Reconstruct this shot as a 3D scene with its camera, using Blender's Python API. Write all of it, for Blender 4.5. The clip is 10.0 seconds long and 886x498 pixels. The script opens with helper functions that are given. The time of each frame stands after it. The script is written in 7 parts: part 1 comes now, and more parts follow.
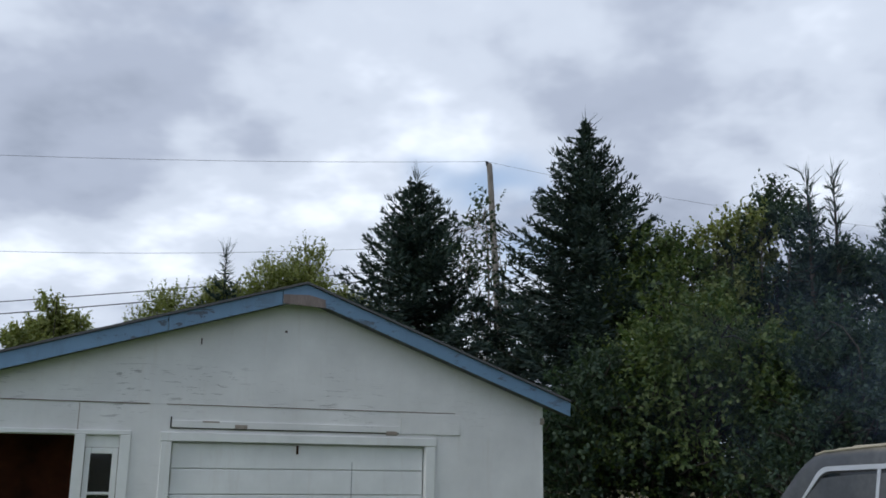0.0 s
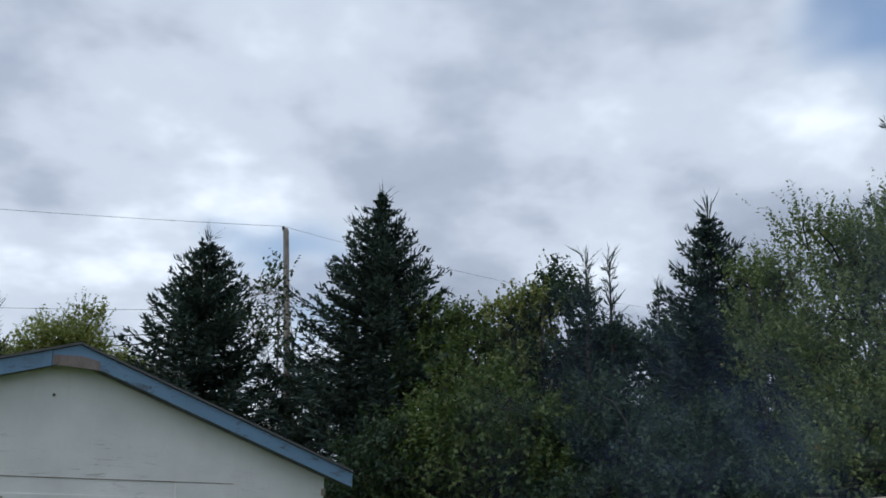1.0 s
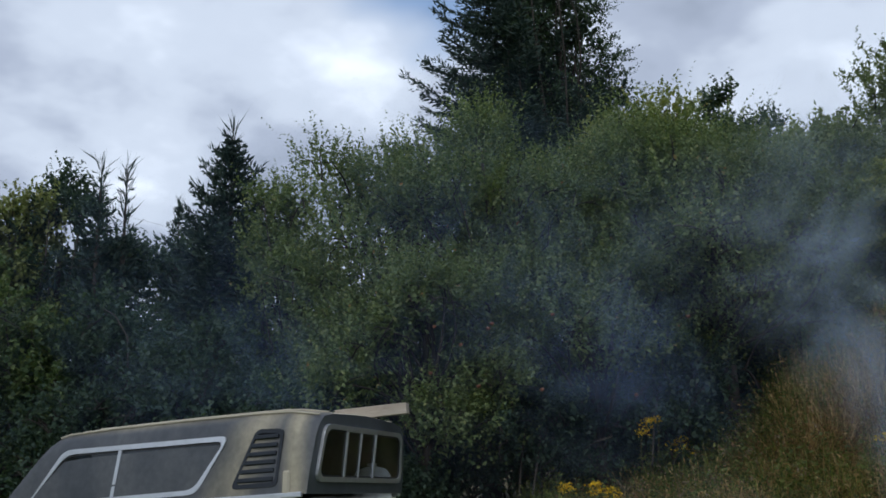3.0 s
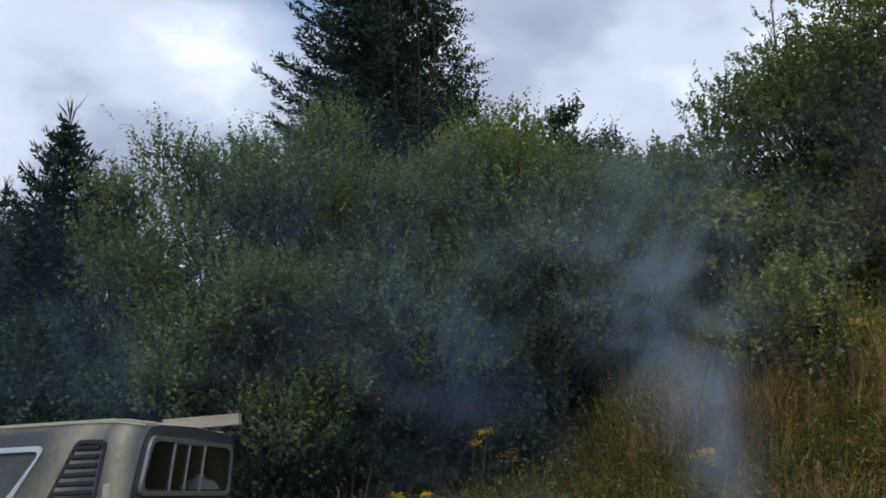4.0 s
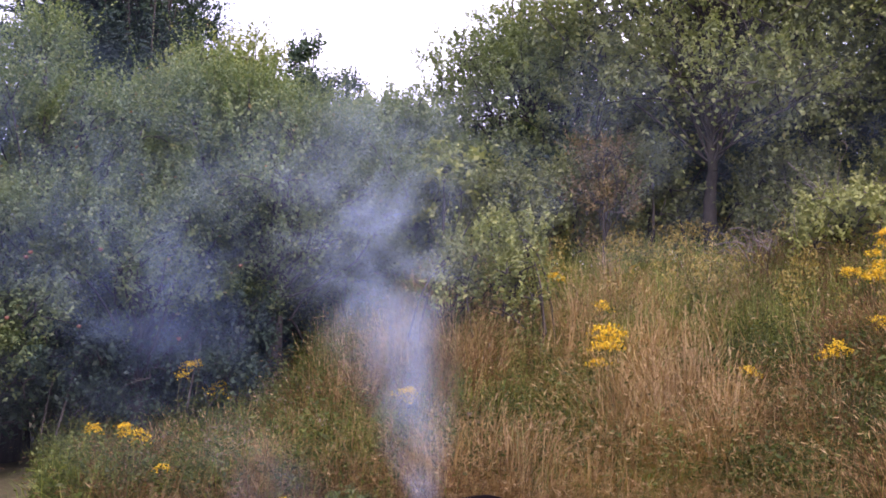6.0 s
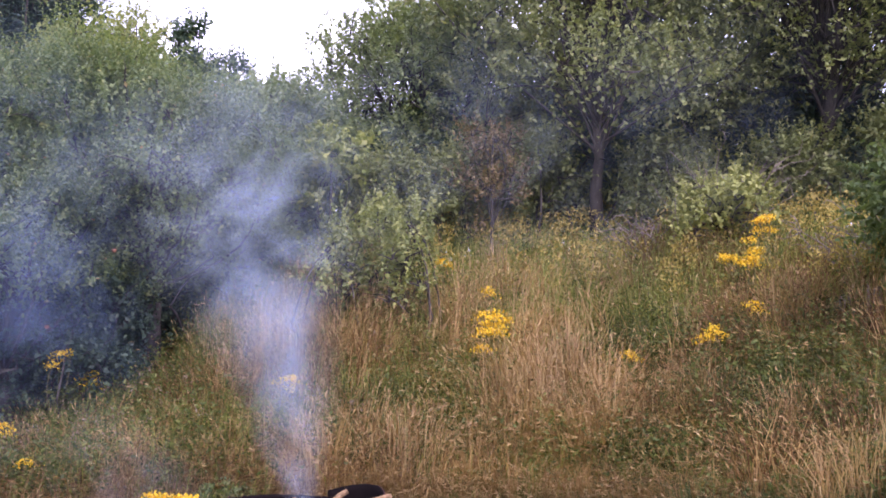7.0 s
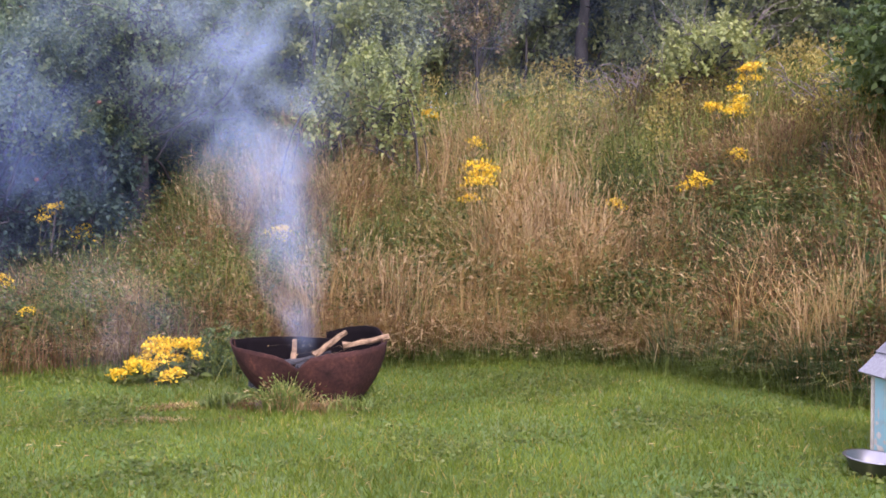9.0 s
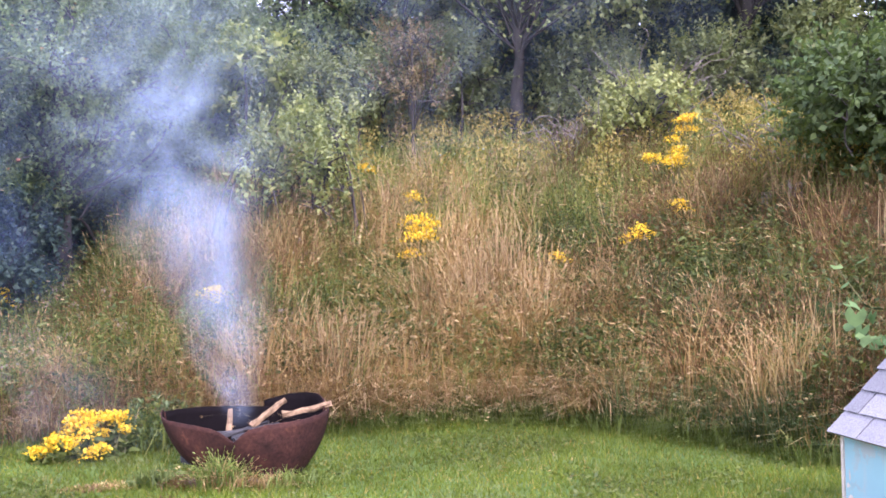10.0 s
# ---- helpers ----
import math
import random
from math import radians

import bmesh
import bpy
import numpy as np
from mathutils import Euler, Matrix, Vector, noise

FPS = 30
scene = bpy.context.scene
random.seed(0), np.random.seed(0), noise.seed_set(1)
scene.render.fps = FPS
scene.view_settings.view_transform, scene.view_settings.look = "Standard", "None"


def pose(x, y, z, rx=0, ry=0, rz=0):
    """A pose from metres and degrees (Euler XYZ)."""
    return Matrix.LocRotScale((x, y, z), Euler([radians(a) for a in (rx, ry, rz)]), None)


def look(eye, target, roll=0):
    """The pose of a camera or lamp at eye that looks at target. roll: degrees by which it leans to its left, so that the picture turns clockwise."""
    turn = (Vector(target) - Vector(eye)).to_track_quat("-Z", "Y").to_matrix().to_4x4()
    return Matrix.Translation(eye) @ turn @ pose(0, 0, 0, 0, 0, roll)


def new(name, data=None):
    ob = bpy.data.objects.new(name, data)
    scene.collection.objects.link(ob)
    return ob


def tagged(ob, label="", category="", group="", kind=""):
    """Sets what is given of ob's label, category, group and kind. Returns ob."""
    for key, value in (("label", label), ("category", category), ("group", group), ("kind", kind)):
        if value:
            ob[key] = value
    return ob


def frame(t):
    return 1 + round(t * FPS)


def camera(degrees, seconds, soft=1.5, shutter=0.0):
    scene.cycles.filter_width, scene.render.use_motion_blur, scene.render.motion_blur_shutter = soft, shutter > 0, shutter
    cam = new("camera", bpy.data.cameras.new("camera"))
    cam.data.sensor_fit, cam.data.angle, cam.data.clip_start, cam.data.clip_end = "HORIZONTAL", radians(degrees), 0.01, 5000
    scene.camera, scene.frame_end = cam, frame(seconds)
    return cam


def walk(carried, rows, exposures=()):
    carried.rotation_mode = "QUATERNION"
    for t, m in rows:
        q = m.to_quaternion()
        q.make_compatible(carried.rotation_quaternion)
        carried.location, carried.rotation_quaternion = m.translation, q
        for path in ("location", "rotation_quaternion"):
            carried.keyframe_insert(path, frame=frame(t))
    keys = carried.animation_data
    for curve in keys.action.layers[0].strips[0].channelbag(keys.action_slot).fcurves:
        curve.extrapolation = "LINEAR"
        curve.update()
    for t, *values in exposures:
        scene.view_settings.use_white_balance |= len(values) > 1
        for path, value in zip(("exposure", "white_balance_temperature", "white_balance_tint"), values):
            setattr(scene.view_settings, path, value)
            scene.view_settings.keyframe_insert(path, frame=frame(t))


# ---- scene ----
cam = camera(49.59, 10.0, soft=1.7)
PATH = [
    (0, (0.070, -0.523, 1.478), (-0.0771, 1.4220, 1.9192), 0.83),
    (0.2, (0.084, -0.507, 1.508), (0.024, 1.4404, 1.9593), 0.92),
    (0.4, (0.096, -0.497, 1.528), (0.1094, 1.4425, 2.0177), 0.91),
    (0.5, (0.101, -0.495, 1.531), (0.1480, 1.4301, 2.0692), 0.86),
    (1, (0.122, -0.563, 1.473), (0.3947, 1.3308, 2.0549), 0.29),
    (1.2, (0.134, -0.557, 1.451), (0.5549, 1.3244, 1.984), 0.17),
    (1.4, (0.147, -0.544, 1.437), (0.6991, 1.3089, 1.9496), 0.27),
    (1.5, (0.153, -0.538, 1.433), (0.7652, 1.2970, 1.9399), 0.38),
    (1.8, (0.164, -0.529, 1.427), (0.9748, 1.2308, 1.9225), 0.69),
    (2, (0.168, -0.528, 1.426), (1.0590, 1.1945, 1.9155), 0.64),
    (2.5, (0.216, -0.515, 1.414), (1.2528, 1.1375, 1.8535), -0.56),
    (2.7, (0.269, -0.486, 1.389), (1.3609, 1.1348, 1.8132), -0.97),
    (3.8, (0.320, -0.478, 1.539), (1.6846, 0.9209, 1.9644), -0.65),
    (4, (0.314, -0.498, 1.539), (1.7257, 0.8579, 1.9511), -0.24),
    (4.5, (0.359, -0.509, 1.533), (1.8995, 0.7109, 1.9067), -0.32),
    (5, (0.361, -0.561, 1.531), (2.0206, 0.5038, 1.8666), 0.83),
    (5.2, (0.331, -0.583, 1.526), (2.0095, 0.4625, 1.8223), 0.36),
    (6.3, (0.466, -0.712, 1.561), (2.2396, 0.1581, 1.8711), 2.04),
    (6.5, (0.523, -0.722, 1.532), (2.3158, 0.1050, 1.8522), 1.99),
    (7, (0.597, -0.754, 1.555), (2.4367, -0.0174, 1.8210), 0.87),
    (7.5, (0.615, -0.774, 1.526), (2.4734, -0.0614, 1.7255), -1.68),
    (7.6, (0.615, -0.784, 1.526), (2.4696, -0.0566, 1.7014), -1.71),
    (7.8, (0.609, -0.806, 1.527), (2.4687, -0.0841, 1.672), -1.44),
    (8, (0.588, -0.817, 1.527), (2.4646, -0.1398, 1.6659), -1.18),
    (8.2, (0.527, -0.793, 1.527), (2.4247, -0.1681, 1.621), -1.3),
    (8.4, (0.46, -0.744, 1.525), (2.3727, -0.1639, 1.5913), -1.4),
    (8.5, (0.448, -0.723, 1.523), (2.3543, -0.1208, 1.5877), -1.28),
    (8.6, (0.448, -0.708, 1.516), (2.3409, -0.0643, 1.5596), -0.97),
    (8.8, (0.448, -0.692, 1.485), (2.3198, 0.0125, 1.5159), -0.14),
    (9, (0.449, -0.672, 1.466), (2.3239, 0.0243, 1.4349), 0.29),
    (9.2, (0.481, -0.632, 1.476), (2.3701, 0.0186, 1.3859), 0.17),
    (9.4, (0.55, -0.582, 1.496), (2.4514, 0.0379, 1.4735), -0.1),
    (9.5, (0.587, -0.559, 1.505), (2.4875, 0.0646, 1.5336), -0.25),
    (10, (0.726, -0.484, 1.524), (2.6441, 0.0787, 1.5998), -0.85),
]
walk(cam, [(t, look(eye, target, roll)) for t, eye, target, roll in PATH],
     [(0, 0.0, 6000, 8), (0.5, 0.08, 6000, 8), (1.0, -0.07, 5950, 6), (1.5, 0.03, 5900, 6), (2.0, 0.08, 5880, 7), (2.5, -0.02, 5850, 7), (3.8, 0.03, 5850, 7), (4.0, 0.05, 5880, 9), (4.5, 0.84, 6000, 16), (5.0, 1.36, 6080, 29), (6.5, 1.88, 6000, 42), (7.5, 2.12, 5820, 42), (8.3, 2.24, 5850, 41), (9.0, 2.21, 5780, 36), (9.5, 2.28, 5550, 33), (10, 2.64, 5590, 36)])

# ---- world and sun ----
SUN_ELEV, SUN_TURN = 40.0, 232.0      # degrees; turn is clockwise from +y
world = bpy.data.worlds.new("overcast_sky")
scene.world = world
world.use_nodes = True
wn = world.node_tree.nodes
wl = world.node_tree.links
wn.clear()
sky = wn.new("ShaderNodeTexSky")
sky.sky_type = 'NISHITA'
sky.sun_disc = False
sky.sun_elevation = radians(SUN_ELEV)
sky.sun_rotation = radians(SUN_TURN)
wcoord = wn.new("ShaderNodeTexCoord")
# clouds lie on a flat layer: the direction divided by its height
wsep = wn.new("ShaderNodeSeparateXYZ")
wl.new(wcoord.outputs["Generated"], wsep.inputs[0])


def wmath(op, a, b=None, c=None):
    n = wn.new("ShaderNodeMath")
    n.operation = op
    for i, v in enumerate((a, b, c)):
        if v is None:
            continue
        if isinstance(v, (int, float)):
            n.inputs[i].default_value = v
        else:
            wl.new(v, n.inputs[i])
    return n.outputs[0]


wh = wmath("ADD", wmath("MAXIMUM", wsep.outputs[2], 0.0), 0.32)
wcomb = wn.new("ShaderNodeCombineXYZ")
wl.new(wmath("DIVIDE", wsep.outputs[0], wh), wcomb.inputs[0])
wl.new(wmath("DIVIDE", wsep.outputs[1], wh), wcomb.inputs[1])


def wnoise(scale, detail, rough, off, distort=0.0, turn=0.0):
    m = wn.new("ShaderNodeMapping")
    m.inputs["Location"].default_value = off
    m.inputs["Rotation"].default_value = (0, 0, radians(turn))
    wl.new(wcomb.outputs[0], m.inputs["Vector"])
    n = wn.new("ShaderNodeTexNoise")
    n.inputs["Scale"].default_value = scale
    n.inputs["Detail"].default_value = detail
    n.inputs["Roughness"].default_value = rough
    n.inputs["Distortion"].default_value = distort
    wl.new(m.outputs[0], n.inputs["Vector"])
    return n.outputs["Fac"]


def wramp(fac, stops):
    r = wn.new("ShaderNodeValToRGB")
    while len(r.color_ramp.elements) < len(stops):
        r.color_ramp.elements.new(0.5)
    for e, (p, c) in zip(r.color_ramp.elements, stops):
        e.position = p
        e.color = (*c, 1)
    r.color_ramp.interpolation = 'EASE'
    wl.new(fac, r.inputs[0])
    return r.outputs[0]


cloud_tone = wramp(wmath("ADD", wmath("MULTIPLY", wnoise(1.9, 5, 0.5, (3.1, 1.2, 0)), 0.7), wmath("MULTIPLY", wnoise(4.5, 4, 0.5, (7.7, 2.2, 1)), 0.3)),
                   [(0.33, (2.2, 2.4, 2.9)), (0.45, (3.2, 3.4, 4.0)), (0.55, (4.7, 4.9, 5.4)), (0.68, (7.6, 7.7, 8.1))])
cover = wramp(wnoise(1.15, 4, 0.5, (-0.888, 5.637, 2), 0.2, 4.0), [(0.59, (1, 1, 1)), (0.69, (0.2, 0.2, 0.2))])
wmix = wn.new("ShaderNodeMix")
wmix.data_type = 'RGBA'
wl.new(cover, wmix.inputs["Factor"])
wl.new(sky.outputs[0], wmix.inputs["A"])
wl.new(cloud_tone, wmix.inputs["B"])
wbg = wn.new("ShaderNodeBackground")
wbg.inputs["Strength"].default_value = 0.15
wl.new(wmix.outputs["Result"], wbg.inputs["Color"])
wout = wn.new("ShaderNodeOutputWorld")
wl.new(wbg.outputs[0], wout.inputs["Surface"])

sun_data = bpy.data.lights.new("sun", 'SUN')
sun_data.energy = 0.85
sun_data.angle = radians(20)
sun_data.color = (1.0, 0.95, 0.88)
sun = new("sun", sun_data)
sa, se = radians(SUN_TURN), radians(SUN_ELEV)
sun.matrix_world = look((math.sin(sa) * math.cos(se) * 50, math.cos(sa) * math.cos(se) * 50, math.sin(se) * 50), (0, 0, 0))

# ---- materials ----


def nodes_of(name):
    mat = bpy.data.materials.new(name)
    mat.use_nodes = True
    nt = mat.node_tree
    nt.nodes.clear()
    out = nt.nodes.new("ShaderNodeOutputMaterial")
    return mat, nt, out


def link_or_set(nt, sock, v):
    if isinstance(v, bpy.types.NodeSocket):
        nt.links.new(v, sock)
    else:
        sock.default_value = v


def tex_noise(nt, scale, detail=4, rough=0.55, space="Object", stretch=None, distort=0.0):
    co = nt.nodes.new("ShaderNodeTexCoord")
    n = nt.nodes.new("ShaderNodeTexNoise")
    n.inputs["Scale"].default_value = scale
    n.inputs["Detail"].default_value = detail
    n.inputs["Roughness"].default_value = rough
    n.inputs["Distortion"].default_value = distort
    src = co.outputs[space]
    if stretch:
        m = nt.nodes.new("ShaderNodeMapping")
        m.inputs["Scale"].default_value = stretch
        nt.links.new(src, m.inputs[0])
        src = m.outputs[0]
    nt.links.new(src, n.inputs["Vector"])
    return n.outputs["Fac"]


def ramp(nt, fac, stops, ease='LINEAR'):
    r = nt.nodes.new("ShaderNodeValToRGB")
    while len(r.color_ramp.elements) < len(stops):
        r.color_ramp.elements.new(0.5)
    for e, (p, c) in zip(r.color_ramp.elements, stops):
        e.position = p
        e.color = (*c, 1) if len(c) == 3 else c
    r.color_ramp.interpolation = ease
    nt.links.new(fac, r.inputs[0])
    return r.outputs[0]


def mix(nt, fac, a, b, mode='MIX'):
    m = nt.nodes.new("ShaderNodeMix")
    m.data_type = 'RGBA'
    m.blend_type = mode
    link_or_set(nt, m.inputs["Factor"], fac)
    link_or_set(nt, m.inputs["A"], a if isinstance(a, bpy.types.NodeSocket) else (*a, 1))
    link_or_set(nt, m.inputs["B"], b if isinstance(b, bpy.types.NodeSocket) else (*b, 1))
    return m.outputs["Result"]


def principled(nt, out, color, rough=0.6, metal=0.0, bump=None, bump_d=0.01, spec=0.5):
    b = nt.nodes.new("ShaderNodeBsdfPrincipled")
    link_or_set(nt, b.inputs["Base Color"], color if isinstance(color, bpy.types.NodeSocket) else (*color, 1))
    link_or_set(nt, b.inputs["Roughness"], rough)
    b.inputs["Metallic"].default_value = metal
    b.inputs["Specular IOR Level"].default_value = spec
    if bump is not None:
        bp = nt.nodes.new("ShaderNodeBump")
        bp.inputs["Distance"].default_value = bump_d
        bp.inputs["Strength"].default_value = 0.6
        nt.links.new(bump, bp.inputs["Height"])
        nt.links.new(bp.outputs[0], b.inputs["Normal"])
    nt.links.new(b.outputs[0], out.inputs[0])
    return b


def island(nt):
    return nt.nodes.new("ShaderNodeNewGeometry").outputs["Random Per Island"]


def leaf_material(name, stops, translucent=0.3, rough=0.5, patch=0.0, patch_color=(0.3, 0.2, 0.05)):
    """Leaves: each its own tone, light passing through, larger patches of tone across the crown."""
    mat, nt, out = nodes_of(name)
    col = ramp(nt, island(nt), stops)
    big = ramp(nt, tex_noise(nt, 0.9, 3), [(0.3, (0.72, 0.72, 0.72)), (0.7, (1.25, 1.22, 1.1))])
    col = mix(nt, 1.0, col, big, 'MULTIPLY')
    if patch:
        f = ramp(nt, tex_noise(nt, 2.3, 3), [(0.62, (0, 0, 0)), (0.72, (patch, patch, patch))])
        col = mix(nt, f, col, patch_color)
    d = nt.nodes.new("ShaderNodeBsdfPrincipled")
    nt.links.new(col, d.inputs["Base Color"])
    d.inputs["Roughness"].default_value = rough
    d.inputs["Specular IOR Level"].default_value = 0.22
    tr = nt.nodes.new("ShaderNodeBsdfTranslucent")
    nt.links.new(mix(nt, 1.0, col, (1.5, 1.6, 0.8), 'MULTIPLY'), tr.inputs[0])
    ms = nt.nodes.new("ShaderNodeMixShader")
    ms.inputs[0].default_value = translucent
    nt.links.new(d.outputs[0], ms.inputs[1])
    nt.links.new(tr.outputs[0], ms.inputs[2])
    nt.links.new(ms.outputs[0], out.inputs[0])
    return mat


M_APPLE = leaf_material("apple_leaf", [(0.0, (0.094, 0.134, 0.060)), (0.5, (0.142, 0.186, 0.080)), (0.9, (0.195, 0.232, 0.098)), (0.996, (0.235, 0.252, 0.108)), (1.0, (0.420, 0.197, 0.083))])
M_PALELEAF = leaf_material("pale_yellow_leaf", [(0.0, (0.200, 0.230, 0.070)), (0.5, (0.310, 0.330, 0.105)), (1.0, (0.410, 0.410, 0.150))])
M_YELLOWGREEN = leaf_material("yellow_green_leaf", [(0.0, (0.052, 0.088, 0.037)), (0.5, (0.094, 0.135, 0.052)), (1.0, (0.150, 0.182, 0.072))])
# deep green weed leaf, darkened further to paint shade among the grass
M_SHADEWEED = leaf_material("deep_green_shaded_weed_leaf", [(0.0, (0.040, 0.056, 0.018)), (0.5, (0.072, 0.090, 0.026)), (1.0, (0.118, 0.124, 0.040))])
M_LIGHT = leaf_material("light_green_leaf", [(0.0, (0.155, 0.190, 0.060)), (0.5, (0.250, 0.280, 0.090)), (1.0, (0.360, 0.365, 0.130))])
M_OAK = leaf_material("oak_leaf", [(0.0, (0.155, 0.186, 0.074)), (0.5, (0.198, 0.224, 0.088)), (0.9, (0.238, 0.256, 0.102)), (1.0, (0.27, 0.262, 0.108))])
# olive green, darker than the oak leaf: the left oak's shadow put into colour
M_OLIVE = leaf_material("shaded_olive_leaf", [(0.0, (0.120, 0.158, 0.070)), (0.5, (0.155, 0.194, 0.085)), (1.0, (0.198, 0.230, 0.100))])
M_BOUGH = leaf_material("lush_green_leaf", [(0.0, (0.055, 0.086, 0.030)), (0.5, (0.086, 0.124, 0.042)), (1.0, (0.132, 0.170, 0.060))])
# dark trees' own green; on undergrowth it also carries the shade as colour
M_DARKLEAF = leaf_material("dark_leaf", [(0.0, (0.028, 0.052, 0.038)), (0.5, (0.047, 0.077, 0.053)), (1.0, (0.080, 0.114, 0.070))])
M_BROWNLEAF = leaf_material("brownish_leaf", [(0.0, (0.150, 0.120, 0.060)), (0.5, (0.265, 0.190, 0.098)), (1.0, (0.350, 0.265, 0.140))])
M_NEEDLE = leaf_material("spruce_needle", [(0.0, (0.024, 0.044, 0.044)), (0.5, (0.040, 0.066, 0.061)), (1.0, (0.075, 0.103, 0.085))], 0.12, 0.6)
mat_v, nt_v, out_v = nodes_of("broad_vine_leaf")
oi_v = nt_v.nodes.new("ShaderNodeObjectInfo")
c_v = ramp(nt_v, oi_v.outputs["Random"], [(0.0, (0.042, 0.086, 0.022)), (0.6, (0.070, 0.122, 0.031)), (1.0, (0.115, 0.165, 0.046))])
c_v = mix(nt_v, 1.0, c_v, ramp(nt_v, tex_noise(nt_v, 14, 4), [(0.3, (0.75, 0.75, 0.75)), (0.7, (1.15, 1.15, 1.15))]), 'MULTIPLY')
principled(nt_v, out_v, c_v, 0.7, spec=0.25)
M_VINE_LEAF = mat_v
M_STRAW = leaf_material("dry_straw", [(0.0, (0.231, 0.143, 0.066)), (0.35, (0.355, 0.232, 0.112)), (0.75, (0.463, 0.318, 0.158)), (1.0, (0.550, 0.413, 0.213))], 0.25, 0.6)
M_RUSSET = leaf_material("russet_stem", [(0.0, (0.101, 0.055, 0.026)), (0.5, (0.167, 0.090, 0.043)), (1.0, (0.231, 0.145, 0.071))], 0.25, 0.6)
M_TALLGREEN = leaf_material("tall_grass_blade", [(0.0, (0.109, 0.152, 0.039)), (0.5, (0.202, 0.240, 0.061)), (1.0, (0.358, 0.341, 0.099))], 0.3, 0.5)
M_BLUEGREEN = leaf_material("dense_green_blade", [(0.0, (0.092, 0.132, 0.034)), (0.5, (0.162, 0.208, 0.054)), (1.0, (0.245, 0.290, 0.076))], 0.3, 0.5)
M_BLUEDARK = leaf_material("blue_green_weed_leaf", [(0.0, (0.064, 0.094, 0.042)), (0.5, (0.104, 0.145, 0.060)), (1.0, (0.168, 0.210, 0.082))])
M_WEED = leaf_material("weed_leaf", [(0.0, (0.062, 0.086, 0.024)), (0.5, (0.110, 0.142, 0.037)), (1.0, (0.190, 0.205, 0.058))])
M_GOLDENROD = leaf_material("goldenrod_plume", [(0.0, (0.25, 0.20, 0.06)), (0.5, (0.37, 0.29, 0.08)), (1.0, (0.46, 0.36, 0.10))], 0.3)
M_FLOWER = leaf_material("yellow_flower", [(0.0, (0.62, 0.37, 0.012)), (0.5, (0.78, 0.51, 0.018)), (1.0, (0.88, 0.66, 0.05))], 0.25)
M_LAWN = leaf_material("lawn_blade", [(0.0, (0.070, 0.106, 0.011)), (0.5, (0.118, 0.160, 0.017)), (0.9, (0.172, 0.200, 0.026)), (1.0, (0.34, 0.235, 0.075))], 0.3, 0.5)
M_PALE = leaf_material("pale_seed_head", [(0.0, (0.20, 0.145, 0.10)), (1.0, (0.31, 0.25, 0.19))], 0.2)


def soil_material(name, stops, scale, bump_d):
    mat, nt, out = nodes_of(name)
    n1 = tex_noise(nt, scale, 8, 0.65)
    n2 = tex_noise(nt, scale * 14, 4)
    col = mix(nt, 1.0, ramp(nt, n1, stops), ramp(nt, n2, [(0.3, (0.6, 0.6, 0.6)), (0.7, (1.3, 1.3, 1.3))]), 'MULTIPLY')
    principled(nt, out, col, 0.95, bump=n2, bump_d=bump_d, spec=0.2)
    return mat


M_GROUND = soil_material("lawn_ground", [(0.3, (0.06, 0.10, 0.022)), (0.5, (0.085, 0.135, 0.03)), (0.65, (0.12, 0.14, 0.045)), (0.8, (0.19, 0.16, 0.08))], 1.3, 0.03)
M_BANKSOIL = soil_material("bank_ground", [(0.3, (0.07, 0.07, 0.03)), (0.55, (0.13, 0.11, 0.055)), (0.75, (0.21, 0.16, 0.085))], 1.1, 0.05)


def bark_material(name, a, b, scale=9):
    mat, nt, out = nodes_of(name)
    n1 = tex_noise(nt, scale, 6, 0.7, stretch=(1, 1, 0.25))
    principled(nt, out, ramp(nt, n1, [(0.3, a), (0.7, b)]), 0.9, bump=n1, bump_d=0.02, spec=0.2)
    return mat


M_BARK = bark_material("grey_brown_bark", (0.026, 0.022, 0.018), (0.095, 0.078, 0.066), 7)
M_BIRCHBARK = bark_material("pale_bark", (0.16, 0.13, 0.10), (0.42, 0.38, 0.33))
M_DEADWOOD = bark_material("dead_wood", (0.12, 0.095, 0.075), (0.29, 0.24, 0.19), 14)
M_POLE = bark_material("weathered_pole", (0.17, 0.15, 0.13), (0.34, 0.31, 0.28), 6)
M_STEM = bark_material("plant_stem", (0.10, 0.10, 0.04), (0.22, 0.19, 0.08), 20)


